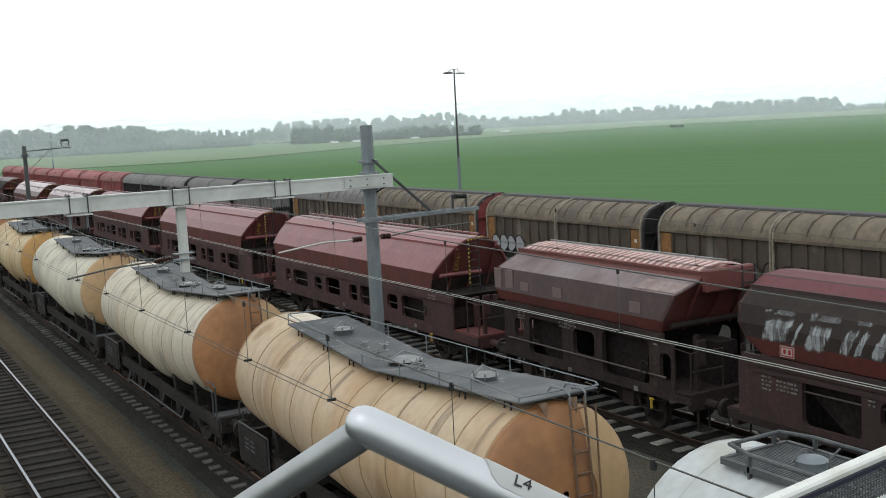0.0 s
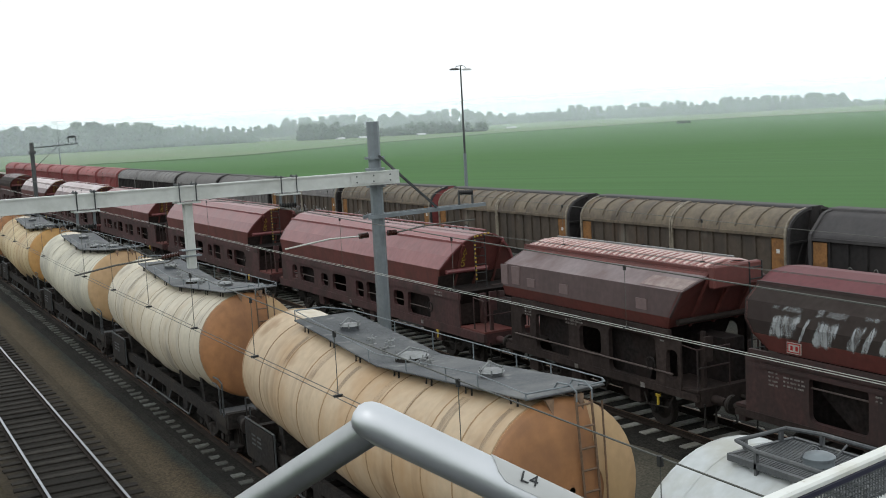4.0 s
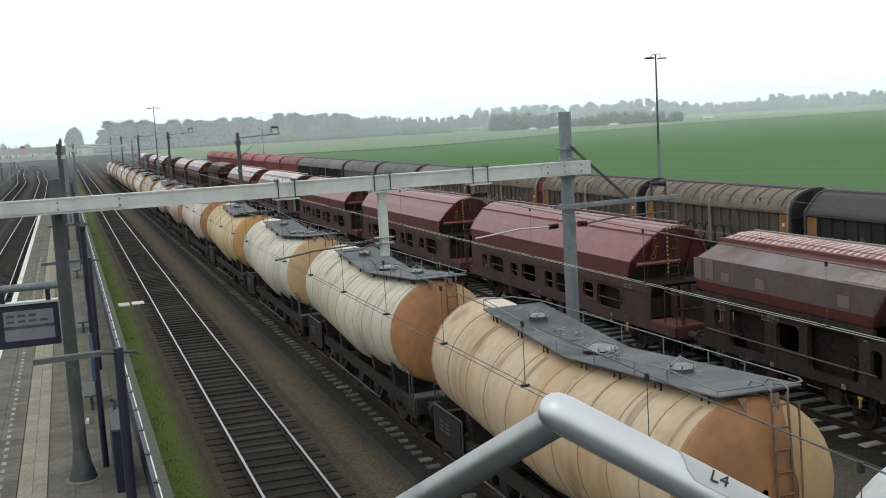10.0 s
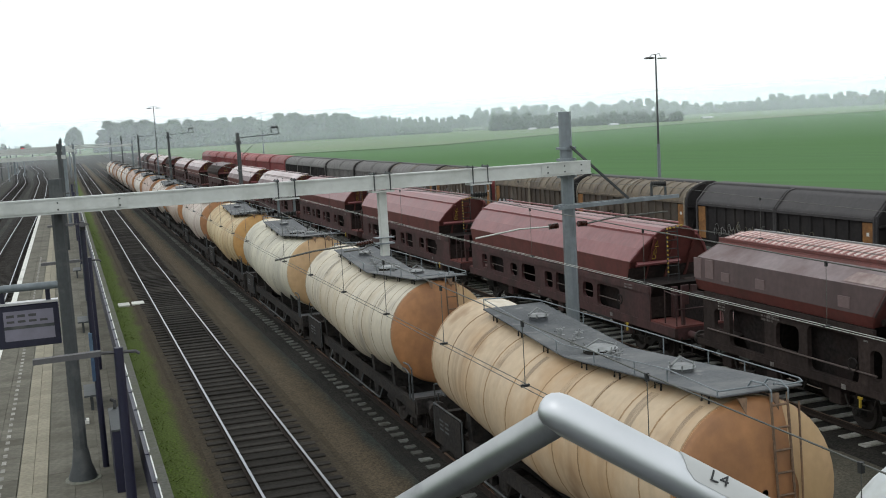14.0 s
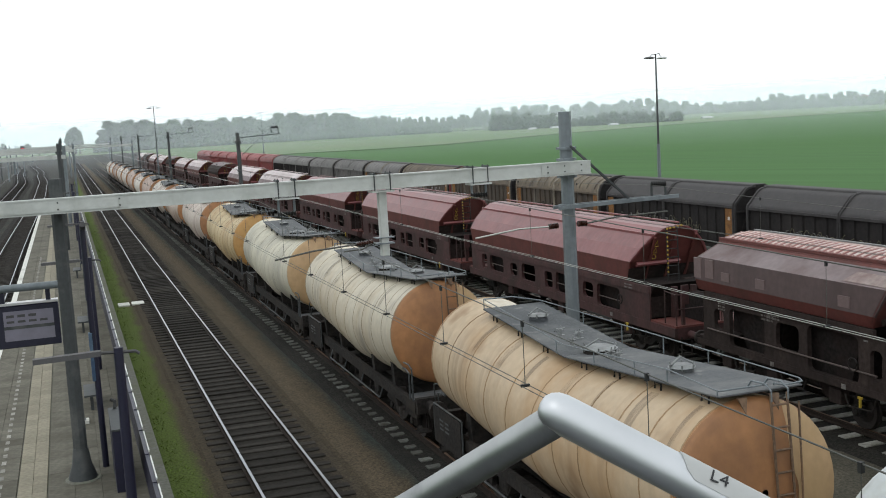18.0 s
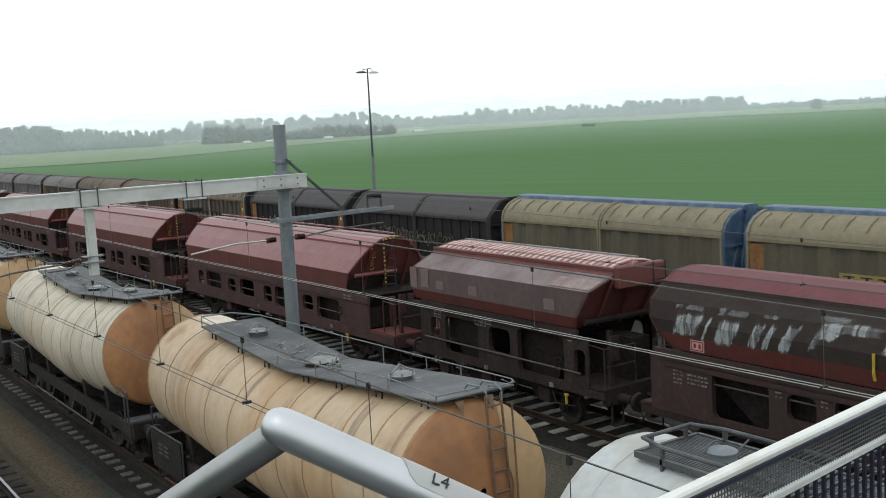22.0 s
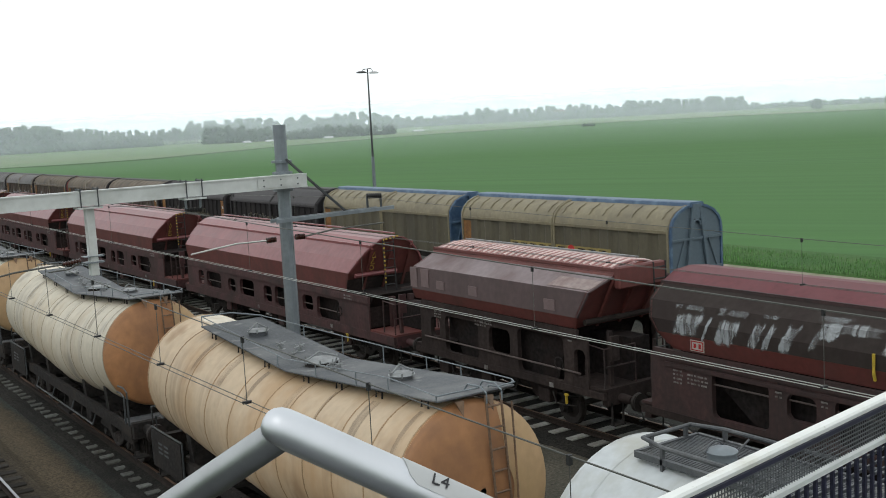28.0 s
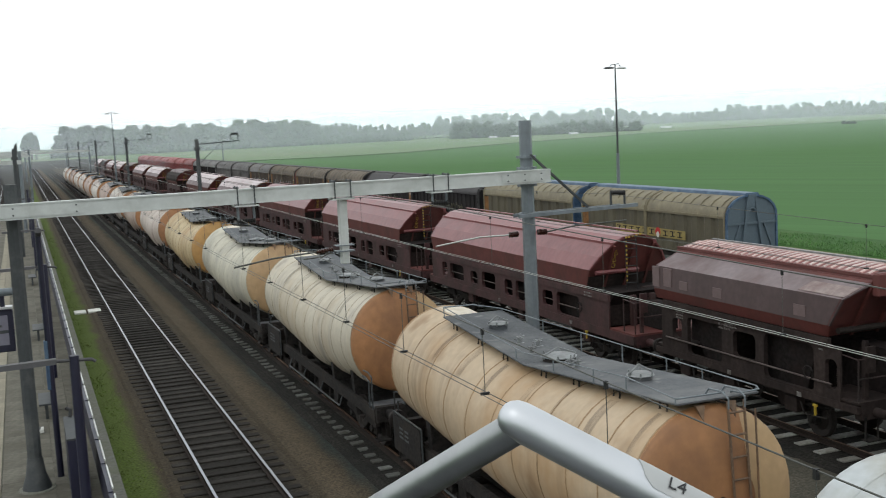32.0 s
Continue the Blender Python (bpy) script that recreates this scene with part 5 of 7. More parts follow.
    for y0 in (-half, half - 0.2):
        g = Geo()
        g.box(-1.3, 1.3, y0, y0 + 0.2, 0.92, 1.28)
        part("headstock", g, fm, root)
    for y0, y1 in ((-half, -half + 1.5), (half - 0.9, half)):
        g = Geo()
        g.box(-1.38, 1.38, y0, y1, 1.28, 1.34)
        part("end_platform", g, "hop_lower" if style == "long" else fm, root)
    for s in (-1, 1):
        g = Geo()
        g.tube([(s * 1.3, -half + 0.08, 1.34), (s * 1.3, -half + 0.08, 2.3), (s * 1.3, -half + 0.75, 2.35), (s * 1.3, -half + 0.75, 1.34)], 0.024, 6)
        g.tube([(s * 1.3, -half + 0.08, 1.85), (s * 0.3, -half + 0.08, 1.85)], 0.02, 6)
        g.tube([(s * 1.3, -half + 0.08, 2.3), (s * 0.3, -half + 0.08, 2.3), (s * 0.3, -half + 0.08, 1.34)], 0.02, 6)
        part("platform_railing", g, "hop_frame", root)
        g = Geo()
        g.box(s * 0.9, s * 1.15, -half - 0.02, -half + 0.05, 2.0, 2.6)
        g.beam((s * 1.0, -half + 0.2, 1.34), (s * 1.0, -half + 0.2, zlow), 0.1, 0.1)
        part("end_post", g, fm, root)
        g = Geo()
        ym = {"long": -5.95, "short": -2.82}.get(style, -half + 2.0)
        g.beam((s * 1.45, ym, 0.76), (s * 1.45, ym, 1.0), 0.05, 0.04)
        g.beam((s * 1.45, ym - 0.07, 1.0), (s * 1.45, ym + 0.07, 1.0), 0.04, 0.05)
        part("step_marker", g, "yellow", root, "yellow step bracket")
        g = Geo()
        g.beam((s * 1.2, -half - 0.02, 0.45), (s * 1.2, -half - 0.02, 1.0), 0.03, 0.05)
        g.beam((s * 0.85, -half - 0.02, 0.45), (s * 0.85, -half - 0.02, 1.0), 0.03, 0.05)
        g.box(s * 0.85, s * 1.2, -half - 0.12, -half + 0.12, 0.43, 0.46)
        part("shunter_step", g, "running_gear", root)
    if style == "long":
        for x in (-0.55, 0.15, 0.7):
            g = Geo()
            g.box(x - 0.09, x + 0.09, -half + 1.35, -half + 1.5, 1.34, zlow - 0.1)
            part("end_column", g, fm, root)
        # dark wall added behind the columns as the shaded hollow under the end
        g = Geo()
        g.box(-1.35, 1.35, -half + 1.9, -half + 2.0, 1.30, zlow)
        part("end_bulkhead", g, "hop_frame_dark", root)
        # dark plate over the end wall's foot: shade of the recess below the roller
        g = Geo()
        za, zb = zlow - 0.02, zlow + 0.42
        wa, wb = 1.36, 1.44
        g.loft([[(-wa, yn(za) - d, za), (wa, yn(za) - d, za), (wb, yn(zb) - d, zb), (-wb, yn(zb) - d, zb)] for d in (0.0, 0.03)])
        part("end_skirt", g, "hop_frame_dark", root, "dark plate as shade on the foot of the end wall")
        g = Geo()
        g.box(0.15, 1.0, near - 0.15, near + 0.1, 2.05, 2.45)
        part("end_box", g, "hop_frame_dark", root, bevel=0.05)
    # a ladder at the near end, its uprights ringed yellow and black
    lx = -0.25 if style == "long" else 0.55
    rungs(root, "ladder", (lx, near - 0.18, 1.4), (lx, near - 0.12, ztop - 0.05), 0.4, 10, mat="black")
    g = Geo()
    for i in range(11 if style == "long" else 0):
        g.box(lx - 0.22, lx - 0.18, near - 0.20, near - 0.16, ztop - 1.50 + 0.14 * i, ztop - 1.445 + 0.14 * i)
    if style == "long":
        for i in range(4):
            g.box(lx - 0.06 + 0.14 * i, lx + 0.0 + 0.14 * i, near - 0.10, near - 0.05, ztop - 0.10 + 0.02 * i, ztop - 0.05 + 0.02 * i)
    if style == "long":
        part("ladder_marker", g, "dull_yellow", root, "yellow and black ladder marking")
        g = Geo()
        x = -0.62
        yy = lambda z: yn(z) - 0.012
        for zc in (3.62, 3.40):
            g.tube([(x - 0.07, yy(zc - 0.09), zc - 0.09), (x, yy(zc + 0.09), zc + 0.09), (x + 0.07, yy(zc - 0.09), zc - 0.09), (x - 0.07, yy(zc - 0.09), zc - 0.09)], 0.016, 5)
        g.tube([(x + 0.075 * math.cos(a * 0.785), yy(3.18), 3.18 + 0.075 * math.sin(a * 0.785)) for a in range(9)], 0.016, 5)
        part("end_marking", g, "dull_yellow", root)
    if axles == 4:
        for y in (-half + 2.4, half - 2.4):
            bogie(root, y)
    else:
        for y in (-half + 2.0, half - 2.0):
            wheelset(root, y)
            leaf_spring(root, y)
    buffers(root, -half, -1, fm)
    buffers(root, half, 1, fm)
    for s in (-1, 1):
        g = Geo()
        g.tube([(s * 0.5, -0.9, 0.75), (s * 0.5, 0.9, 0.75)], 0.2, 12)
        part("air_tank", g, "running_gear", root, smooth=True)
    return root


LONG = [(0.0, 4.20), (0.45, 4.13), (0.80, 3.92), (1.20, 3.50), (1.47, 3.08), (1.38, 2.42)]
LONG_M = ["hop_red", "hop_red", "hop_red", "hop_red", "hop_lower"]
ROUND = [(0.0, 4.32), (0.50, 4.27), (0.92, 4.04), (1.34, 3.72), (1.50, 3.34), (1.49, 3.05), (1.36, 2.68)]
ROUND_M = ["hop_rose", "hop_rose", "hop_dark", "hop_dark", "hop_dark", "hop_lower"]
SHORT = [(0.0, 4.27), (0.72, 4.12), (0.80, 3.98), (1.46, 3.66), (1.50, 3.00), (1.38, 2.70)]

# near to far along the siding: kind, y of the near and of the far coupling
streaked = hopper("dark brown hopper wagon with white lime streaks and red lid", 19.0, ROUND, ROUND_M, 4, inset=(0.7, 0.75), ends=(0.6, 0.28), style="round", edge=2, power=3.0)
streaked.matrix_basis = pose(XC, 9.1, 0)
# lime streaks down the side, a square white-framed marking and a yellow pipe
def side_patch(root, name, mat, half_w, y0, y1, z0, z1, lean=0.0, label="", n=5, seed=1):
    """A thin ragged film of paint on the side that looks to the bridge, following the folds of ROUND."""
    rr = random.Random(seed)
    fold = lambda z: float(np.interp(z, [2.68, 3.05, 3.34, 3.72, 4.04], [1.36, 1.49, 1.50, 1.34, 0.92]))
    g = Geo()
    left, right = [], []
    for k in range(n + 1):
        z = z0 + (z1 - z0) * k / n
        sh = lean * (z - z0)
        j = 0.06 * (y1 - y0) if n > 1 else 0.0
        left.append((-fold(z) - 0.012, y0 + sh + rr.uniform(-j, j), z))
        right.append((-fold(z) - 0.012, y1 + sh + rr.uniform(-j, j), z))
    for k in range(n):
        g.add([left[k], right[k], right[k + 1], left[k + 1]], [(0, 1, 2, 3)])
    ob = part(name, g, mat, root, label)
    uv = ob.data.uv_layers.new(name="along")
    for loop in ob.data.loops:
        k, c = divmod(loop.vertex_index, 4)
        uv.data[loop.index].uv = (0.0 if c in (0, 3) else 1.0, (k + (c > 1)) / n)
    return ob


rr = random.Random(11)
# each smear: its near and far edge along the wagon, foot, head, paint
for k, (y0, y1, a, b, mt) in enumerate(((7.08, 7.82, 3.02, 3.58, "lime"), (6.86, 6.95, 2.98, 3.54, "lime"), (6.06, 6.63, 2.96, 3.56, "lime"), (5.46, 5.76, 2.99, 3.60, "lime"), (5.20, 5.38, 2.99, 3.62, "lime"),
                                        (4.64, 4.96, 3.04, 3.66, "lime"), (4.06, 4.22, 3.18, 3.70, "lime_faint"), (3.62, 4.16, 3.42, 3.78, "lime"), (2.66, 3.62, 3.58, 3.80, "lime_faint"), (2.36, 2.70, 3.30, 3.78, "lime"),
                                        (1.5, 2.0, 3.1, 3.6, "lime_faint"), (0.3, 0.9, 3.1, 3.6, "lime"), (-1.8, -1.2, 3.05, 3.6, "lime"), (-4.6, -4.0, 3.0, 3.6, "lime_faint"))):
    side_patch(streaked, "lime_streak", mt, 0, y0, y1, a, b, -0.45, n=8, seed=k)
for k, (y0, y1, a, b) in enumerate(((6.9, 7.5, 3.60, 3.72), (6.35, 6.55, 3.58, 3.76), (5.75, 6.3, 3.60, 3.74), (7.55, 7.75, 3.62, 3.70), (5.0, 5.4, 3.66, 3.74), (3.4, 4.1, 3.76, 3.86))):
    side_patch(streaked, "lime_splash", "lime_speck", 0, y0, y1, a, b, -0.3, n=3, seed=k * 7)
sq = side_patch(streaked, "square_marking", "white_paint", 0, 6.94, 7.34, 2.72, 2.99, -0.35, "white square marking with a red frame", n=1, seed=3)
for y0, y1, z0, z1 in ((6.96, 7.32, 2.945, 2.97), (6.96, 7.32, 2.74, 2.765), (6.96, 6.99, 2.74, 2.97), (7.29, 7.32, 2.74, 2.97), (7.17, 7.24, 2.80, 2.91), (7.03, 7.1, 2.80, 2.91)):
    ob = side_patch(streaked, "marking_bar", "logo_red", 0, y0 - 0.35 * (z0 - 2.72), y1 - 0.35 * (z0 - 2.72), z0, z1, -0.35, n=1, seed=4)
    ob.location.x = -0.006
    ob.parent = sq
for y0, z0, rows, cols in ((7.84, 2.2, 4, 3), (7.42, 2.16, 3, 6), (5.06, 2.2, 2, 2), (3.98, 2.2, 2, 2), (2.3, 2.2, 2, 3)):
    g = Geo()
    for r in range(rows):
        for c in range(cols):
            g.box(-1.422, -1.412, y0 - 0.10 * c - (0.05 if (r + c) % 3 else 0.085), y0 - 0.10 * c, z0 - 0.09 * r, z0 - 0.09 * r + 0.035)
    tagged(part("lettering", g, "faded_letter", streaked), kind="stuff")
g = Geo()
g.tube([(-1.54, 2.75, 3.36), (-1.54, 2.75, 3.0), (-1.50, 2.75, 2.86)], 0.03, 8)
part("warning_pipe", g, "yellow", streaked, "yellow pipe on the side")

patched = hopper("weathered mauve hopper wagon with a pink corrugated lid", 9.6, SHORT, ["hop_lid", "hop_lower", "hop_mauve", "hop_plum", "hop_lower"], 2, inset=(0.85, -0.2), ends=(0.15, 0.25), lid="hop_lid", style="short")
patched.matrix_basis = pose(XC, 23.4, 0)
for y, z, w, h in ((-2.35, 3.22, 0.42, 0.27), (0.95, 3.22, 0.40, 0.26), (2.55, 3.22, 0.40, 0.24), (3.35, 3.36, 0.40, 0.52), (3.95, 3.34, 0.36, 0.58)):
    g = Geo()
    g.box(-1.505, -1.46, y - w / 2, y + w / 2, z - h / 2, z + h / 2)
    part("repaint_patch", g, "hop_patch", patched)
for y0, z0, rows, cols in ((3.05, 2.40, 3, 4), (0.78, 2.42, 2, 6), (-2.92, 2.36, 1, 2)):
    g = Geo()
    for r in range(rows):
        for c in range(cols):
            g.box(-1.424, -1.412, y0 - 0.09 * c - (0.05 if (r + c) % 3 else 0.075), y0 - 0.09 * c, z0 - 0.08 * r, z0 - 0.08 * r + 0.04)
    tagged(part("lettering", g, "faded_letter", patched), kind="stuff")
g = Geo()
g.add([(-1.40, -3.75, 3.69), (-1.40, -2.2, 3.69), (-1.02, -2.3, 3.875), (-1.02, -3.85, 3.875), (-1.41, -3.75, 3.70), (-1.41, -2.2, 3.70), (-1.03, -2.3, 3.885), (-1.03, -3.85, 3.885)],
      [(0, 1, 2, 3), (4, 5, 6, 7), (0, 1, 5, 4), (1, 2, 6, 5), (2, 3, 7, 6), (3, 0, 4, 7)])
part("repaint_patch", g, "hop_bleached", patched)

red = hopper("faded red four-axle hopper wagon with dented smooth lid", 19.05, LONG, LONG_M, 4, edge=2)
red.matrix_basis = pose(XC, 37.75, 0)
pale = hopper("bleached pink hopper wagon on the siding, sky sheen in its colour", 19.05, LONG, ["hop_pink", "hop_pink", "hop_pink", "hop_mauve", "hop_lower"], 4, edge=2)
pale.matrix_basis = pose(XC, 94.95, 0)
dark = hopper("dark brown round-sided hopper wagon on the siding", 14.0, ROUND, ["hop_mauve", "hop_mauve", "hop_dark", "hop_dark", "hop_dark", "hop_lower"], 2, inset=(0.8, 0.4), edge=2)
dark.matrix_basis = pose(XC, 135.0, 0)
for y in (56.85, 75.9):
    copy_thing(red, pose(XC, y, 0))
for y in (114.9, 157.0, 176.0, 214.5, 233.5, 270.0):
    copy_thing(pale, pose(XC, y, 0))
for y in (195.3, 252.0):
    copy_thing(dark, pose(XC, y - 0.6, 0))

# ---------------------------------------------------------------- the covered train that pulls out
TRAIN = []


def covered_wagon(label, u0, u1, wall, roof, ridge, end, doors=2, ribs=0.85, trim=None, flat=False, ze=2.98, angular=False):
    """A sliding-wall wagon of the train, from u0 to u1 along it."""
    root = thing("covered_wagon", label, "covered wagon", "departing goods train")
    yc, L = (u0 + u1) / 2, abs(u1 - u0)
    TRAIN.append((root, yc))
    h = L / 2 - 0.55
    w = 1.42
    arc = [(w, ze), (w - 0.03, ze + 0.24), (w - 0.16, ze + 0.50), (w - 0.42, ze + 0.74), (w - 0.80, ze + 0.91), (0.28, ze + 0.98)]
    if angular:
        arc = [(w, ze), (w - 0.02, ze + 0.16), (w - 0.10, ze + 0.24), (w - 0.62, ze + 0.80), (w - 0.78, ze + 0.90), (0.28, ze + 0.97)]
    bay = 2 * h / doors
    for d in range(doors):
        y0, y1 = -h + bay * d + 0.07, -h + bay * (d + 1) - 0.07
        for s in (-1, 1):
            g = Geo()
            n = max(4, int(round((y1 - y0) / (1.15 if flat else 0.78))))
            xs = []
            for k in range(n):
                a, st = y0 + (y1 - y0) * k / n, (y1 - y0) / n
                xs += ([(a + 0.02, 0.0), (a + st * 0.42, 0.0), (a + st * 0.55, 0.09), (a + st * 0.85, 0.09), (a + st * 0.98, 0.0)] if flat else
                       [(a + 0.02, 0.0), (a + st * 0.09, 0.0), (a + st * 0.11, 0.075), (a + st * 0.96, 0.075), (a + st * 0.98, 0.0)])
            xs.append((y1, 0.0))
            g.loft([[(s * (w - q), y, 1.12), (s * (w - q), y, ze - 0.02), (s * (w - 0.12), y, ze - 0.02), (s * (w - 0.12), y, 1.12)] for y, q in xs])
            part("sliding_wall", g, wall, root)
            g = Geo()
            g.loft([[(s * (x + 0.03), y, z) for x, z in arc] + [(s * (x - 0.05), y, z - 0.05) for x, z in arc[::-1]] for y in (y0, y1)])
            rf = part("roof_half", g, roof, root, smooth=True)
            g = Geo()
            g.beam((s * (w + 0.035), y0, ze + 0.03), (s * (w + 0.035), y1, ze + 0.03), 0.05, 0.12)
            part("eave_rail", g, roof, root)
            k = int((y1 - y0) / ribs)
            for i in range(k):
                y = y0 + (y1 - y0) * (i + 0.5) / k
                g = Geo()
                g.loft([[(s * (x + e), y + dy, z + e * 0.6) for x, z in (arc[2:5] if flat else arc[1:])] for dy, e in ((-0.04, 0.03), (-0.028, 0.062), (0.028, 0.062), (0.04, 0.03))], closed=False, caps=False)
                part("roof_rib", g, roof, rf)
            for y in (y0, y1):
                g = Geo()
                g.loft([[(s * (x + e), y + dy, z + e * 0.6) for x, z in [(w, 1.15)] + arc] for dy, e in ((-0.05, 0.02), (-0.04, 0.075), (0.04, 0.075), (0.05, 0.02))], closed=False, caps=False)
                part("door_post", g, trim or roof, root)
    g = Geo()
    rz = ze + (1.12 if flat else 1.06)
    g.loft([[(-0.42, y, ze + 0.92), (-0.38, y, rz - 0.03), (-0.30, y, rz), (0.30, y, rz), (0.38, y, rz - 0.03), (0.42, y, ze + 0.92)] for y in (-h - 0.1, h + 0.1)])
    part("ridge", g, ridge, root)
    for sg in (-1, 1):
        g = Geo()
        loop = [(w - 0.02, 1.1)] + [(x - 0.02, z) for x, z in arc] + [(-x + 0.02, z) for x, z in arc[::-1]] + [(-w + 0.02, 1.1)]
        g.loft([[(x, sg * (h - 0.06), z) for x, z in loop], [(x, sg * (h + 0.02), z) for x, z in loop]])
        ew = part("end_wall", g, end, root)
        g = Geo()
        for a, b in zip(loop, loop[1:]):
            g.beam((a[0], sg * (h + 0.03), a[1]), (b[0], sg * (h + 0.03), b[1]), 0.10, 0.10, (0, 1, 0))
        part("end_frame", g, ridge, ew)
        for z in (1.55, 2.75):
            g = Geo()
            g.beam((-w + 0.05, sg * (h + 0.07), z), (w - 0.05, sg * (h + 0.07), z), 0.08, 0.09)
            part("end_rail", g, end, ew)
        for s in (-1, 1):
            g = Geo()
            g.beam((s * 0.62, sg * (h + 0.09), 1.1), (s * 0.20, sg * (h + 0.09), ze + 0.9), 0.13, 0.10, (0, 1, 0))
            part("end_strut", g, end, ew)
            g = Geo()
            g.beam((s * 1.3, sg * (h + 0.06), 1.15), (s * 0.68, sg * (h + 0.06), 2.7), 0.07, 0.06, (0, 1, 0))
            part("end_brace", g, end, ew)
        g = Geo()
        g.tube([(0.20 * math.cos(math.pi * k / 8), sg * (h + 0.09), ze + 0.20 + 0.20 * math.sin(math.pi * k / 8)) for k in range(9)], 0.05, 6)
        g.box(-0.22, 0.22, sg * (h + 0.02) - 0.1, sg * (h + 0.02) + 0.12, ze + 0.45, ze + 1.03)
        part("end_head", g, end, ew)
        buffers(root, sg * (h - 0.05), sg)
    for s in (-1, 1):
        g = Geo()
        g.box(s * 1.2 - 0.1, s * 1.2 + 0.1, -h, h, 0.86, 1.12)
        part("solebar", g, "running_gear", root)
    g = Geo()
    g.box(-1.3, 1.3, -h, h, 1.06, 1.13)
    part("floor_plate", g, "running_gear", root)
    for y in (-h + 2.4, h - 2.4):
        wheelset(root, y)
        leaf_spring(root, y)
    return root


def on_wall(root, name, mat, y0, y1, z0, z1, label="", off=0.006):
    g = Geo()
    g.box(-1.42 - off - 0.004, -1.42 - off, y0, y1, z0, z1)
    return part(name, g, mat, root, label)


def corner_panels(root, L):
    h = L / 2 - 0.55
    for y in (-h + 0.45, h - 0.45):
        on_wall(root, "corner_panel", "rust_panel", y - 0.32, y + 0.32, 1.3, 2.9, "rust-streaked corner panel")
    for y in (-h + 0.45,):
        p = on_wall(root, "round_marking", "white_paint", y - 0.08, y + 0.08, 2.35, 2.5, off=0.012)


def scrawl(root, mat, y0, y1, z0, z1, seed, n=16):
    """A loose sprayed scribble with no letters in it, one sprayed piece."""
    rr = random.Random(seed)
    g = Geo()
    for k in range(n * 3):
        y = y0 + (y1 - y0) * (k + rr.random()) / (n * 3)
        a, zc, wy = rr.uniform(0, 6.3), rr.uniform(z0 + 0.15, z1 - 0.15), rr.uniform(0.08, 0.2)
        g.tube([(-1.432, y + wy * math.cos(a + j * 0.9), zc + (z1 - z0) * 0.3 * math.sin(a + j * 0.9)) for j in range(rr.randint(3, 7))], 0.016, 4)
    part("sprayed_scribble", g, mat, root)


def throw_up(root, seed, y0, y1, fill):
    """Sprayed bubble shapes, pale with dark outlines, along the foot of the wall; no letters in them."""
    rr = random.Random(seed)
    y = y0
    while y < y1:
        w, h = rr.uniform(0.32, 0.5), rr.uniform(0.35, 0.55)
        n = 14
        rim = [(y + w * math.cos(math.tau * k / n) * (1 + 0.2 * math.sin(3 * math.tau * k / n + seed)), 1.62 + h * math.sin(math.tau * k / n)) for k in range(n)]
        g = Geo()
        g.loft([[(-1.428, a, b) for a, b in rim], [(-1.432, a, b) for a, b in rim]])
        bub = part("spray_bubble", g, "graffiti_white" if rr.random() < fill else "brown", root)
        g = Geo()
        g.tube([(-1.436, a, b) for a, b in rim + rim[:1]], 0.03, 4)
        part("spray_outline", g, "soot", bub)
        y += w * 1.9


M["worn_hoop"] = material("worn_pale_hoop_paint", (0.24, 0.21, 0.16), 0.65, vary=0.3, scale=3, dirt=(0.09, 0.07, 0.05), dirt_amount=0.5, dirt_scale=3)
beige = "beige sliding-wall wagon with blue ridge and blue ends"
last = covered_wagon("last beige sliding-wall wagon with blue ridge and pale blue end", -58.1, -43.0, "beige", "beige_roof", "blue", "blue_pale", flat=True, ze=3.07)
# a weathered yellowish company panel: unreadable dark bars with a red disc
board = on_wall(last, "company_panel", "rust_panel", -3.65, 3.15, 1.78, 2.22, "faded yellow company lettering panel")
board.data.materials.clear()
board.data.materials.append(material("faded_yellow_panel", (0.30, 0.23, 0.07), 0.6, vary=0.2, scale=2, dirt=(0.2, 0.16, 0.07), dirt_amount=0.4, dirt_scale=2))
for k in range(10):
    g = Geo()
    y = 3.0 - 0.66 * k
    if k == 6:
        g.disc_x(-1.445, -1.437, y - 0.2, 2.02, 0.24, 20)
        part("disc_marking", g, "logo_red", board)
        g = Geo()
        g.disc_x(-1.452, -1.446, y - 0.2, 1.90, 0.15, 16)
        part("disc_marking", g, "white_paint", board)
        continue
    g.box(-1.442, -1.434, y - 0.44, y, 1.86, 1.90)
    g.box(-1.442, -1.434, y - 0.44, y, 2.10, 2.14)
    g.box(-1.442, -1.434, y - 0.28, y - 0.18, 1.90, 2.10)
    part("lettering_bar", g, "soot", board)
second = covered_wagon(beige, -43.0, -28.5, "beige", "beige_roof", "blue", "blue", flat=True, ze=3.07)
on_wall(second, "corner_panel", "rust_panel", 5.95, 6.6, 1.3, 2.95, "rust-stained corner panel")
on_wall(last, "corner_panel", "rust_panel", 6.25, 6.9, 1.3, 2.95, "rust-stained corner panel")
sooty = "soot-black sliding-wall wagon with sprayed scribbles"
for a in (-2, -1):
    wg = covered_wagon(sooty, a * 14.25, (a + 1) * 14.25, "soot", "soot_roof", "soot_roof", "soot", ribs=7.0, angular=True)
    corner_panels(wg, 14.25) if a == -1 else None
    scrawl(wg, "dull_spray", -1.0, 5.0, 1.5, 2.2, 20 + a, 10)
    scrawl(wg, "faded_spray", -3.5, 3.5, 1.5, 2.25, 40 + a, 14)
brown = "grimy brown sliding-wall wagon with rusty corners"
V = 13.9
for k in range(4):
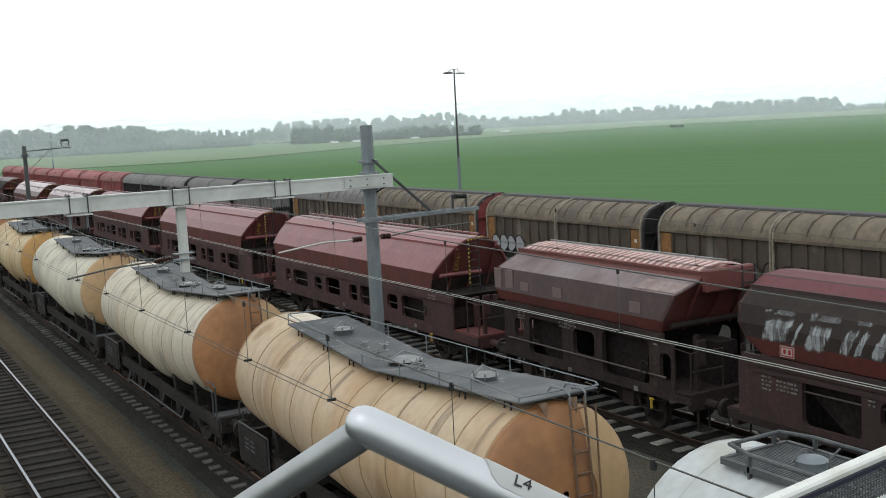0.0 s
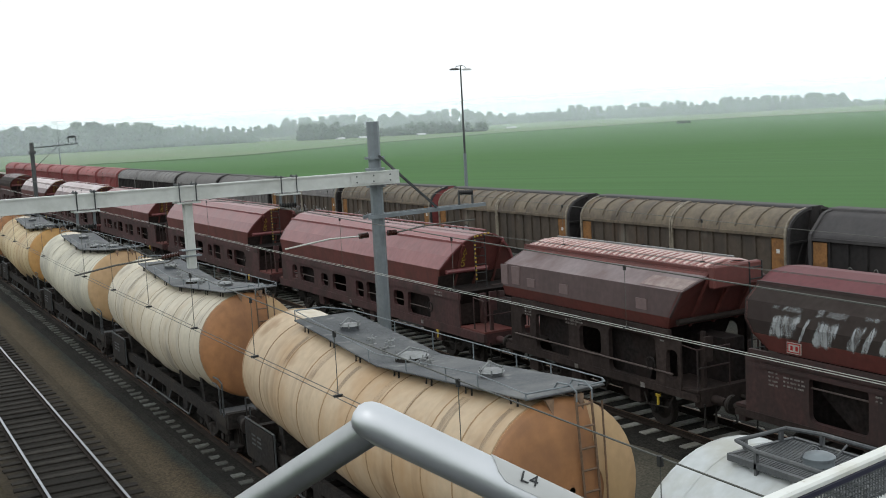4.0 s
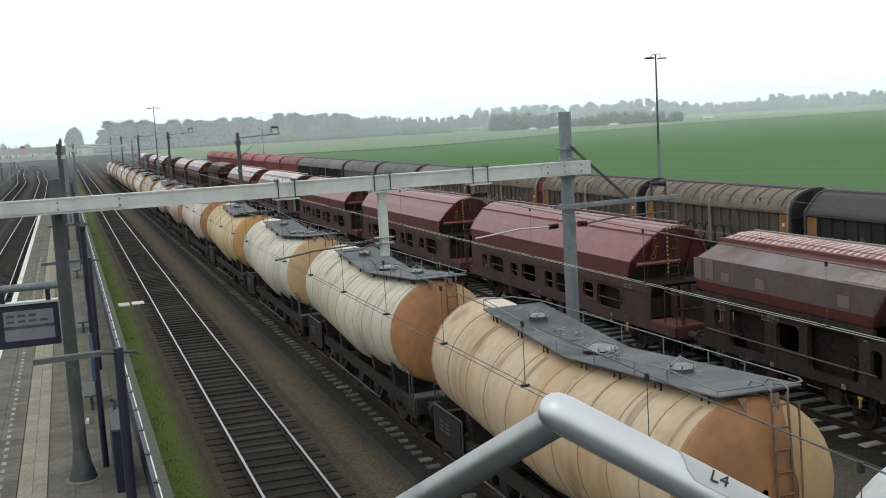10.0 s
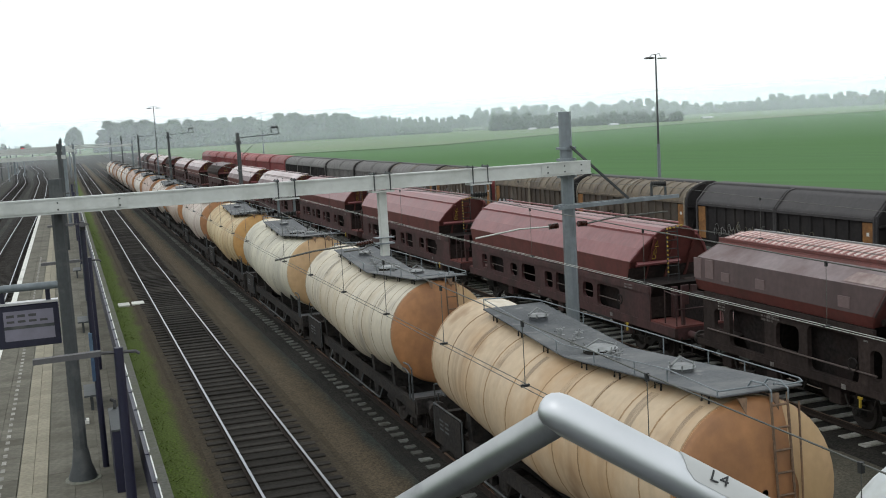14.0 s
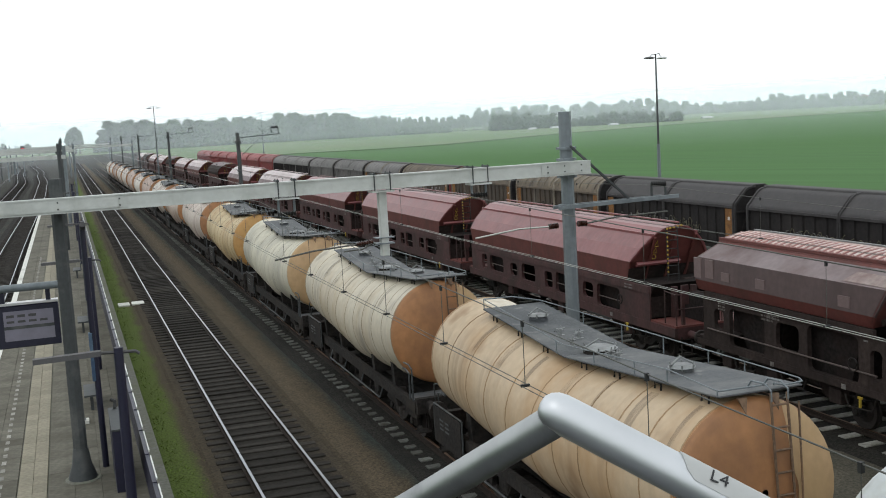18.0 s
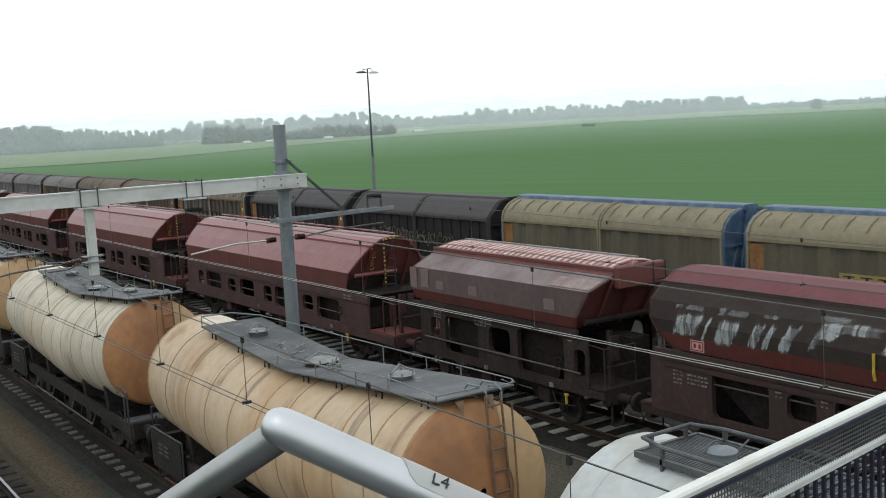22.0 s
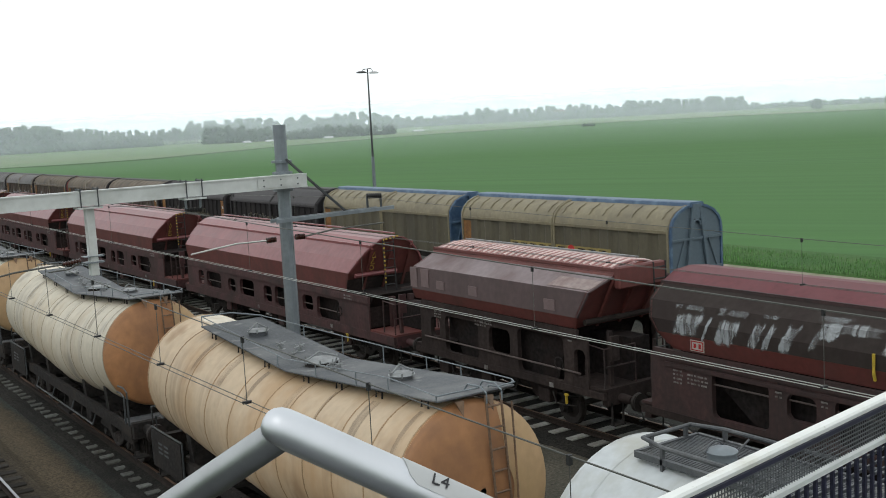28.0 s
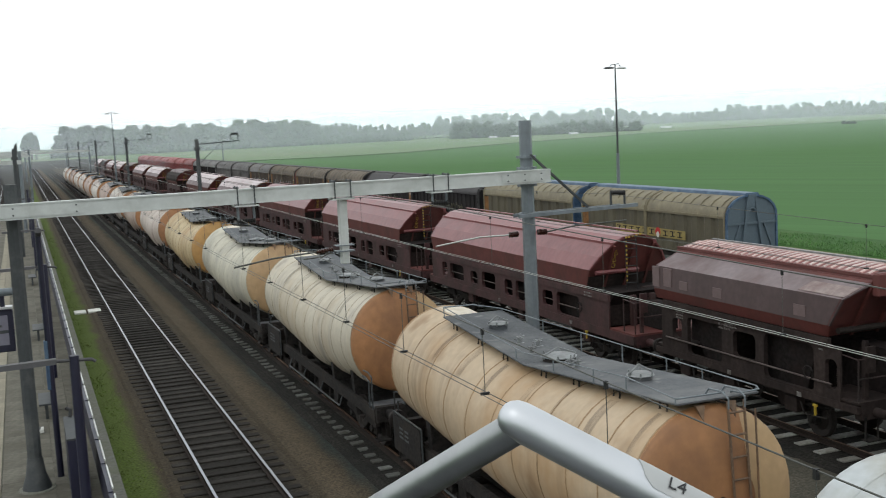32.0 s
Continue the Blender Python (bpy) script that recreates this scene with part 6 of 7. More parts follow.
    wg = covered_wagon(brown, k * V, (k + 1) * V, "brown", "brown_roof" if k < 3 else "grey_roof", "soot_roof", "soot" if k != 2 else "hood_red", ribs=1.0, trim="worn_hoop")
    corner_panels(wg, V)
    if k == 1:
        throw_up(wg, 61, 3.3, 5.9, 1.0)
    elif k == 0:
        throw_up(wg, 60, -1.5, 3.0, 0.0)
    else:
        scrawl(wg, "graffiti_white", -4.5, 4.5, 1.3, 2.2, 60 + k, 9)
y = 4 * V
for k in range(2):
    covered_wagon("weathered grey ribbed wagon", y, y + V, "grey_roof", "grey_roof", "soot_roof", "soot", ribs=0.7)
    y += V
covered_wagon("long dark grey sliding-wall wagon", y, y + 26.4, "soot", "grey_roof", "soot_roof", "soot", doors=3, ribs=1.6)
y += 26.4
for k in range(8):
    covered_wagon("red hooded wagon near the head of the train", y, y + 12.6, "hood_red", "hood_red", "hood_red", "hood_red", doors=1, ribs=3.0)
    y += 12.6
# seconds, and how far the head of the first sooty wagon has come
TRAIN_ROWS = [(0.0, 22.6), (3.0, 27.05), (6.0, 32.2), (8.0, 36.55), (11.0, 42.8), (14.0, 49.45), (17.0, 56.75), (19.5, 63.2), (22.0, 69.95), (25.0, 78.6), (28.0, 87.75), (30.0, 94.1), (32.0, 100.4)]

# ---------------------------------------------------------------- overhead line
def octagon(cx, cy, z0, z1, r0, r1, n=8):
    g = Geo()
    return g.loft([[(cx + r * math.cos(math.tau * (k + 0.5) / n), cy + r * math.sin(math.tau * (k + 0.5) / n), z) for k in range(n)] for z, r in ((z0, r0), (z1, r1))])


def insulator(root, a, b, r=0.05, mat="insulator"):
    a, b = Vector(a), Vector(b)
    g = Geo()
    n = 7
    pts, rad = [], []
    for k in range(n):
        u = k / n
        for du, q in ((0.02, 0.55), (0.07, 1.0), (0.11, 0.55)):
            pts.append(a.lerp(b, u + du))
            rad.append(r * q)
    g.tube(pts, rad, 10)
    return part("insulator", g, mat, root, smooth=True)


def cantilever(root, x, y, arm_z, s=1, reach=3.1):
    """An angle-steel arm out over the next track, with its raking stay and its wire support."""
    g = Geo()
    g.beam((x - s * 0.25, y - 0.16, arm_z - 0.04), (x + s * reach, y - 0.16, arm_z + 0.02), 0.07, 0.09)
    g.beam((x - s * 0.25, y + 0.16, arm_z - 0.04), (x + s * (reach - 0.4), y + 0.02, arm_z + 0.02), 0.06, 0.09)
    part("arm", g, "galv", root)
    g = Geo()
    g.beam((x + s * 0.2, y, arm_z + 1.45), (x + s * 1.75, y, arm_z + 0.05), 0.07, 0.05)
    part("stay", g, "dark_mast", root)
    for q in (2.42, 2.82):
        g = Geo()
        g.beam((x + s * q, y, arm_z), (x + s * q, y, arm_z + 0.38), 0.045, 0.045)
        part("support_post", g, "dark_mast", root)
    insulator(root, (x + s * 2.40, y, arm_z + 0.36), (x + s * 2.84, y, arm_z + 0.34), 0.075, "black")


def clamp(root, x, y, z, h=0.36):
    for d in (-0.19, 0.19):
        g = Geo()
        g.box(x - 0.03 + d, x + 0.03 + d, y - 0.19, y + 0.19, z + h / 2, z + h / 2 + 0.035)
        g.tube([(x + d, y - 0.16, z - h / 2 - 0.05), (x + d, y - 0.16, z + h / 2 + 0.06)], 0.014, 6)
        g.tube([(x + d, y + 0.16, z - h / 2 - 0.05), (x + d, y + 0.16, z + h / 2 + 0.06)], 0.014, 6)
        part("clamp", g, "dark_mast", root)
    g = Geo()
    g.box(x - 0.27, x + 0.27, y - 0.2, y + 0.2, z - h / 2 - 0.05, z - h / 2 - 0.015)
    part("clamp_plate", g, "beam_grey", root)


def portal(y):
    root = thing("catenary_portal", "pale grey catenary portal beam on a galvanised octagonal mast", "catenary portal")
    g = Geo()
    zb, ht, w = 6.64, 0.33, 0.30
    # an I-shaped beam
    t = 0.03
    prof = [(-w / 2, -ht / 2), (w / 2, -ht / 2), (w / 2, -ht / 2 + t), (w / 2 - 0.02, -ht / 2 + t), (w / 2 - 0.02, ht / 2 - t), (w / 2, ht / 2 - t), (w / 2, ht / 2), (-w / 2, ht / 2), (-w / 2, ht / 2 - t), (-w / 2 + 0.02, ht / 2 - t), (-w / 2 + 0.02, -ht / 2 + t), (-w / 2, -ht / 2 + t)]
    g.loft([[(x, y + a, zb + b) for a, b in prof] for x in (-9.5, 12.22)])
    beam = part("beam", g, "beam_grey", root)
    for x0, x1 in ((10.9, 12.1), (-1.6, 1.2)):
        g = Geo()
        g.box(x0, x1, y - w / 2 - 0.012, y - w / 2, zb - 0.12, zb + 0.12)
        sp = part("splice_plate", g, "beam_grey", beam)
        for k in range(6):
            g = Geo()
            g.tube([(x0 + 0.15 + (x1 - x0 - 0.3) * (k // 2) / 2, y - w / 2 - 0.03, zb - 0.07 + 0.14 * (k % 2)), (x0 + 0.15 + (x1 - x0 - 0.3) * (k // 2) / 2, y - w / 2 - 0.01, zb - 0.07 + 0.14 * (k % 2))], 0.02, 6)
            part("bolt", g, "dark_mast", beam)
    mast = part("mast", octagon(11.79, y + 0.33, -0.4, 8.02, 0.185, 0.155), "galv", root)
    g = Geo()
    g.box(11.44, 12.14, y - 0.05, y + 0.68, -0.5, -0.18)
    part("foundation", g, "kerb", root)
    for z in (7.12, 6.42, 5.70, 6.84):
        part("mast_collar", octagon(11.79, y + 0.33, z - 0.03, z + 0.03, 0.25, 0.25), "galv", root)
    # platform mast
    part("mast", octagon(-0.22, y + 0.30, 1.25, 7.2, 0.155, 0.14, 10), "dark_mast", root, "dark grey tubular mast on the platform")
    g = Geo()
    g.loft([[(-0.22 + r * math.cos(math.tau * k / 14), y + 0.30 + r * math.sin(math.tau * k / 14), z) for k in range(14)] for z, r in ((0.60, 0.31), (0.68, 0.30), (0.95, 0.21), (1.3, 0.16))])
    part("mast_foot", g, "dark_mast", root, smooth=True)
    g = Geo()
    g.ring_z(-0.22, y + 0.30, 0.59, 0.625, 0.40, 0.38, 20)
    part("foot_ring", g, "kerb", root)
    # drop post with its clamp
    clamp(root, 6.88, y, zb)
    g = Geo()
    g.box(6.79, 6.98, y - 0.095, y + 0.095, 4.92, zb - ht / 2 - 0.05)
    part("drop_post", g, "beam_grey", root, bevel=0.012)
    g = Geo()
    g.box(6.66, 7.10, y - 0.14, y + 0.14, 5.20, 5.23)
    g.box(6.66, 7.10, y - 0.14, y + 0.14, 5.34, 5.36)
    part("post_bracket", g, "galv", root)
    insulator(root, (6.62, y, 5.28), (6.20, y, 5.24), 0.065)
    g = Geo()
    g.tube([(6.2, y, 5.24), (5.2, y, 5.18), (4.3, y, 5.05)], 0.022, 6)
    g.tube([(6.62, y, 5.24), (6.35, y, 5.12), (5.9, y, 5.10)], 0.018, 6)
    part("registration_arm", g, "wire", root)
    for x, low in ((4.65, 6.1), (9.30, 6.18)):
        clamp(root, x, y, zb)
        for d in (-0.18, 0.18):
            g = Geo()
            g.tube([(x + d, y, zb - 0.22), (x + d, y, low)], 0.03, 6)
            part("hanger", g, "galv", root)
        insulator(root, (x - 0.22, y, low - 0.02), (x + 0.22, y, low - 0.02), 0.07, "black")
    cantilever(root, 11.60, y + 0.10, 5.72)
    for s, end, zz in ((-1, 9.15, 5.12), (1, 14.4, 5.36)):
        insulator(root, (11.60 + s * 0.26, y, 5.25), (11.60 + s * 0.52, y, 5.24), 0.075)
        g = Geo()
        g.tube([(11.60 + s * 0.52, y, 5.24), (11.60 + s * 1.3, y, 5.25 if s < 0 else 5.33), (end, y, zz)], 0.022, 6)
        part("registration_arm", g, "new_wire" if s < 0 else "wire", root)
    return root


PY = 24.5
portal(PY)


def far_mast(x, y, top, arm=1, mat="dark_mast"):
    root = thing("catenary_mast", "slender dark catenary mast with a bracket arm", "catenary mast", "catenary masts down the line")
    part("mast", octagon(x, y, -0.4, top, 0.16, 0.14), mat, root)
    part("mast_cap", octagon(x, y, top - 0.75, top - 0.55, 0.24, 0.24), mat, root)
    if arm:
        g = Geo()
        g.beam((x, y, top - 0.35), (x + arm * 3.0, y, top - 0.22), 0.06, 0.07)
        part("arm", g, mat, root)
        g = Geo()
        g.beam((x + arm * 0.2, y, top - 1.6), (x + arm * 1.7, y, top - 0.3), 0.035, 0.035)
        part("stay", g, mat, root)
        for q in (2.4, 2.9):
            g = Geo()
            g.beam((x + arm * q, y, top - 0.15), (x + arm * q, y, top + 0.28), 0.06, 0.06)
            part("support_post", g, mat, root)
        insulator(root, (x + arm * 2.4, y, top + 0.27), (x + arm * 2.9, y, top + 0.27), 0.1, "black")
    return root


for k, yy in enumerate((78.0, 131.5, 185.0, 238.5, 292.0)):
    far_mast(11.7, yy, 7.9 if k == 0 else 8.45, 1)
    far_mast(-0.25, yy + 1.0, 7.48 + 0.0051 * yy, 0)
    far_mast(-14.0, yy + 40, 7.6, 0)
PORTAL_END = (0.2, 1.5, 12.5, 1.5, 12.5)
for k, yy in enumerate((101.0, 162.0, 215.0, 268.0, 322.0)):
    root = thing("catenary_portal", "distant grey catenary portal across the running tracks", "catenary portal", "portals down the line")
    g = Geo()
    g.box(-22, PORTAL_END[k], yy - 0.15, yy + 0.15, 6.5, 6.85)
    part("beam", g, "beam_grey", root)
    for x in (-22, -12, PORTAL_END[k] - 0.1):
        part("mast", octagon(x, yy, -0.4, 7.6, 0.16, 0.16), "galv", root)
    for x in (-16, -9, -4):
        g = Geo()
        g.box(x - 0.08, x + 0.08, yy - 0.08, yy + 0.08, 5.4, 6.5)
        part("drop_post", g, "galv", root)


# overhead wires: contact wire pair, messenger and droppers over each wired track
def line_wires(x, z_contact, z_mess, name_label, bright, thick=0.010, sag=1.4, n=12):
    """Two contact wires, the messenger above them, which sags more in the span over the bridge, and n bays of droppers a span."""
    root = thing("overhead_line", name_label, "overhead line", "overhead lines")
    posts = [-29.0, PY, 78.0, 131.5, 185.0, 238.5]
    stag = 0.18
    g2 = Geo()
    zig = [(x + stag * (-1) ** k, y) for k, y in enumerate(posts)]
    for d in (-0.04, 0.04):
        g = Geo()
        g.tube([(px + d, py, z_contact) for px, py in zig], 0.005, 5)
        part("contact_wire", g, "new_wire" if bright else "wire", root)
    carried = []
    for k, (a, b) in enumerate(zip(posts, posts[1:])):
        sa, sb = stag * (-1) ** k, stag * (-1) ** (k + 1)
        pts = []
        for i in range(n + 1):
            u = i / n
            pts.append((x + sa + (sb - sa) * u, a + (b - a) * u, z_mess + 0.45 - (sag if k == 0 else 1.4) * u * (1 - u)))
        carried += pts if not carried else pts[1:]
        for i in range(1, n):
            if k < 2 or (k < 3 and x > 0):
                p = pts[i]
                g = Geo()
                g.tube([p, (p[0], p[1], z_contact)], 0.0045, 4)
                d = part("dropper", g, "wire", root)
                g = Geo()
                g.box(p[0] - 0.045, p[0] + 0.045, p[1] - 0.015, p[1] + 0.015, z_contact - 0.010, z_contact + 0.016)
                part("dropper_clip", g, "black", d)
                g = Geo()
                g.box(p[0] - 0.014, p[0] + 0.014, p[1] - 0.015, p[1] + 0.015, p[2] - 0.055, p[2] + 0.010)
                part("messenger_clip", g, "black", d)
    g2.tube(carried, thick, 5)
    part("messenger_wire", g2, "wire", root)


line_wires(XA, 5.30, 5.95, "contact wire and messenger over the empty siding", False, 0.0065, 2.25, 22)
line_wires(XB, 5.18, 5.80, "bright contact wire over the tank wagons", True)
line_wires(XL, 5.30, 6.1, "contact wire over the platform track", False)
line_wires(14.2, 5.06, 5.60, "dark contact wire and messenger between the wagons", False, 0.006)

# ---------------------------------------------------------------- tall yard lamps
def yard_lamp(x, y, top, base=-0.95):
    root = thing("yard_lamp", "tall thin lamp post with two flat lamp heads", "lamp post", "yard lamps")
    split = base + (top - base) * 0.46
    g = Geo()
    g.tube([(x, y, base), (x, y, split)], [0.17, 0.13], 10)
    part("lower_pole", g, "galv", root, smooth=True)
    g = Geo()
    g.tube([(x, y, split), (x, y, top)], [0.095, 0.055], 10)
    part("upper_pole", g, "dark_mast", root, smooth=True)
    g = Geo()
    g.tube([(x - 0.55, y - 0.25, top - 0.05), (x + 0.50, y + 0.25, top + 0.08)], 0.03, 6)
    part("cross_arm", g, "lamp_head", root)
    for s, m in ((-1, "lamp_head"), (1, "lamp_pale")):
        g = Geo()
        cx, cy, cz = x + s * 0.75, y + s * 0.32, top - 0.28
        g.loft([[(cx + 0.42 * a * q, cy + 0.2 * b * q, cz + h) for a, b in ((-1, -0.6), (-0.6, -1), (0.6, -1), (1, -0.6), (1, 0.6), (0.6, 1), (-0.6, 1), (-1, 0.6))] for h, q in ((-0.07, 0.8), (-0.03, 1.0), (0.03, 0.95), (0.1, 0.5))])
        hd = part("lamp_head", g, m, root, smooth=True)
        g = Geo()
        g.tube([(cx, cy, cz + 0.05), (x + s * 0.45, y + s * 0.2, top)], 0.022, 6)
        part("head_bracket", g, "lamp_head", hd)


yard_lamp(45.4, 78.3, 12.24)
yard_lamp(45.4, 263.0, 12.2)
yard_lamp(15.4, 196.0, 13.1, -0.35)

# ---------------------------------------------------------------- platform
M["dash_paint"] = material("worn_dash_paint", (0.34, 0.33, 0.30), 0.9, vary=0.3, scale=4, dirt=(0.13, 0.125, 0.11), dirt_amount=0.6, dirt_scale=1.5)
plat = thing("platform", "grey paved station platform with tactile strip and kerb wall", "platform", "", "structure")
g = Geo()
g.box(-2.72, 1.30, 6, 130, -0.45, 0.56)
part("platform_body", g, "kerb", plat)
g = Geo()
g.loft([[(-2.95, y, 0.42), (-2.72, y, 0.42), (-2.72, y, 0.60), (-2.95, y, 0.60)] for y in (6, 130)])
part("coping", g, "kerb", plat)
g = Geo()
g.box(-2.94, -2.70, 6, 130, 0.60, 0.606)
part("edge_line", g, "white_line", plat)
g = Geo()
g.box(1.30, 1.58, 6, 130, -0.4, 0.30)
part("retaining_wall", g, "kerb", plat)
# slabs, course by course
def slab(x0, x1, d, z0=0.56, z1=0.60):
    g = Geo()
    e = 0.003
    g.loft([[(x0 + e, -d / 2 + e, z0), (x1 - e, -d / 2 + e, z0), (x1 - e, d / 2 - e, z0), (x0 + e, d / 2 - e, z0)], [(x0 + e, -d / 2 + e, z1 - 0.003), (x1 - e, -d / 2 + e, z1 - 0.003), (x1 - e, d / 2 - e, z1 - 0.003), (x0 + e, d / 2 - e, z1 - 0.006)],
            [(x0 + 0.007, -d / 2 + 0.007, z1), (x1 - 0.007, -d / 2 + 0.007, z1), (x1 - 0.007, d / 2 - 0.007, z1), (x0 + 0.007, d / 2 - 0.007, z1)]])
    return g


rs = random.Random(3)
for x0, x1, mt, nm in ((-2.69, -2.14, "paver", "paving_slab"), (-2.14, -1.59, "paver", "paving_slab"), (-1.57, -1.27, "tactile", "tactile_slab"), (-1.27, -0.97, "tactile", "tactile_slab"),
                       (-0.95, -0.40, "paver", "paving_slab"), (-0.40, 0.15, "paver", "paving_slab"), (0.15, 0.70, "paver", "paving_slab"), (0.70, 1.28, "paver", "paving_slab")):
    base = part(nm, slab(x0, x1, 0.6), mt, plat)
    base.location = (0, 19.2, 0)
    rows = 42 if mt == "tactile" else 28
    for k in range(1, rows):
        piece(nm, base.data, plat, pose(0, 19.2 + 0.6 * k, rs.uniform(-0.002, 0.002)))
    rest = Geo()
    rest.box(x0 + 0.006, x1 - 0.006, 18.9 + 0.6 * rows, 130, 0.56, 0.598)
    part("far_paving", rest, mt, plat)
g = Geo()
for k in range(90):
    g.box(-2.0, -1.90, 20 + 0.62 * k, 20.28 + 0.62 * k, 0.600, 0.6065)
tagged(part("dash_mark", g, "dash_paint", plat, "worn white dashed line"), kind="stuff")

# fence along the back of the platform
fence = thing("platform_fence", "navy steel fence with pale bars as top highlights along the platform", "fence")
for k in range(48):
    y = 15.0 + 2.0 * k
    g = Geo()
    g.box(1.09 - 0.035, 1.09 + 0.035, y - 0.03, y + 0.03, 0.56, 1.47)
    part("post", g, "navy", fence)
    # White bar stands in for the sky's reflection on the navy top rail.
    g = Geo()
    g.box(1.125, 1.15, y + 0.2, y + 1.80, 1.44, 1.48)
    part("top_bar", g, "white_rail", fence)
    g = Geo()
    g.box(1.04, 1.12, y + 0.03, y + 1.97, 0.70, 1.45)
    part("panel", g, "navy", fence)

# platform lamps with a wing on either side
def platform_lamp(y, k):
    root = thing("platform_lamp", "navy platform lamp post with long grey lamp wings", "lamp post", "platform lamps")
    x = 0.62 if k == 0 else 0.48
    g = Geo()
    g.tube([(x, y, 0.58), (x, y, 4.25)], [0.10, 0.085], 10)
    part("post", g, "navy", root, smooth=True)
    g = Geo()
    g.loft([[(x - 1.45, y - 0.10 * q, 4.12 + h) for q, h in ((-1, 0), (1, 0), (0.8, 0.09), (-0.8, 0.09))], [(x - 0.30, y - 0.10 * q, 4.14 + h) for q, h in ((-1, 0), (1, 0), (0.8, 0.09), (-0.8, 0.09))]])
    part("lamp_wing", g, "lamp_head", root)
    g = Geo()
    g.tube([(x - 0.3, y, 4.18), (x + 0.30, y, 4.15), (x + 0.36, y, 4.10)], 0.03, 8)
    part("arm", g, "lamp_head", root)


for k, y in enumerate((20.3, 36.7, 53.1, 69.5, 85.9, 102.3)):
    platform_lamp(y, k)

pole = thing("camera_pole", "slim navy pole on the platform", "pole")
g = Geo()
g.tube([(0.29, 25.5, 0.58), (0.25, 25.5, 6.2)], [0.075, 0.06], 10)
part("pole", g, "navy", pole, smooth=True)
g = Geo()
g.box(0.17, 0.27, 25.44, 25.56, 2.6, 3.7)
part("flag_sign", g, "blue", pole, "narrow blue and white sign board")
g = Geo()
g.tube([(0.26, 25.5, 6.05), (0.26, 25.35, 6.15)], 0.07, 8)
part("pole_head", g, "lamp_head", pole)

# departure display hung from the portal's platform mast
disp = thing("departure_display", "navy-framed departure display with pale unlit screen", "display")
g = Geo()
g.box(-1.78, -0.40, 25.6, 25.85, 3.52, 4.46)
part("housing", g, "navy", disp, bevel=0.02)
g = Geo()
g.box(-1.56, -0.52, 25.588, 25.60, 3.68, 4.34)
scr = part("screen", g, "glass_pale", disp)
for z0, z1, n in ((4.20, 4.26, 3), (4.08, 4.13, 4)):
    for k in range(n):
        g = Geo()
        g.box(-1.50 + 0.23 * k, -1.34 + 0.23 * k, 25.58, 25.588, z0, z1)
        part("text_bar", g, "lamp_head", scr)
g = Geo()
g.box(-1.56, -0.52, 25.58, 25.588, 3.94, 4.01)
part("text_bar", g, "dark_mast", scr)
g = Geo()
g.box(-1.78, -0.40, 25.58, 25.86, 4.47, 4.52)
part("rain_cap", g, "lamp_pale", disp)
g = Geo()
g.tube([(-2.4, 25.7, 4.84), (-0.2, 25.0, 4.92)], 0.085, 10)
part("support_arm", g, "galv", disp, smooth=True)
for x in (-1.55, -0.6):
    g = Geo()
    g.box(x - 0.05, x + 0.05, 25.65, 25.75, 4.5, 4.9)
    part("hanger", g, "navy", disp)

cab = thing("ticket_cabinet", "tall narrow navy cabinet with grey top on the platform", "cabinet")
g = Geo()
g.box(0.44, 0.72, 23.4, 25.4, 0.58, 1.92)
part("cabinet_body", g, "navy", cab, bevel=0.015)
g = Geo()
g.box(0.43, 0.73, 23.38, 25.42, 1.92, 1.96)
part("cabinet_top", g, "dark_mast", cab)
g = Geo()
g.tube([(0.58, 25.3, 1.96), (0.60, 25.4, 2.1), (0.52, 25.5, 2.12)], 0.04, 8)
part("top_fitting", g, "black", cab)

for y, nm in ((31.0, "bench"), (44.0, "bench"), (62.0, "bench")):
    b = thing("platform_bench", "small steel mesh bench on the platform", "bench", "platform benches")
    g = Geo()
    g.box(-0.05, 0.35, y, y + 1.5, 1.0, 1.05)
    part("seat", g, "dark_mast", b)
    g = Geo()
    g.box(0.34, 0.38, y, y + 1.5, 1.05, 1.45)
    part("backrest", g, "dark_mast", b)
    for yy in (y + 0.15, y + 1.35):
        g = Geo()
        g.box(0.1, 0.18, yy - 0.03, yy + 0.03, 0.6, 1.0)
        part("leg", g, "dark_mast", b)
for y in (29.8,):
    b = thing("litter_block", "small pale block with a slot lying on the platform", "block")
    g = Geo()
    g.box(-0.32, 0.02, y - 0.16, y + 0.16, 0.60, 0.70)
    part("block_body", g, "white_line", b, bevel=0.015)
    g = Geo()
    g.box(-0.20, -0.05, y - 0.12, y + 0.12, 0.70, 0.712)
    part("slot", g, "dark_mast", b)
tower = thing("crossing_slab", "pale concrete slab beside the empty siding", "slab")
g = Geo()
g.box(1.9, 2.45, 55.6, 56.5, -0.26, -0.17)
g.box(2.55, 3.15, 55.6, 56.5, -0.26, -0.16)
part("slab", g, "white_line", tower, bevel=0.02)
for x, y in ((-9.6, 300.0), (-16.5, 302.0)):
    sg = thing("signal", "railway signal showing red", "signal", "signals")
    g = Geo()
    g.box(x - 0.5, x + 0.5, y, y + 0.3, 5.7, 7.5)
    part("signal_head", g, "black", sg)
    g = Geo()
    g.tube([(x, y - 0.02, 6.6), (x, y - 0.08, 6.6)], 0.42, 14)
    part("red_light", g, "red_lamp", sg)
    g = Geo()
    g.tube([(x, y + 0.15, -0.4), (x, y + 0.15, 5.7)], 0.11, 8)
    part("signal_post", g, "galv", sg)

# ---------------------------------------------------------------- the footbridge's handrail and parapet
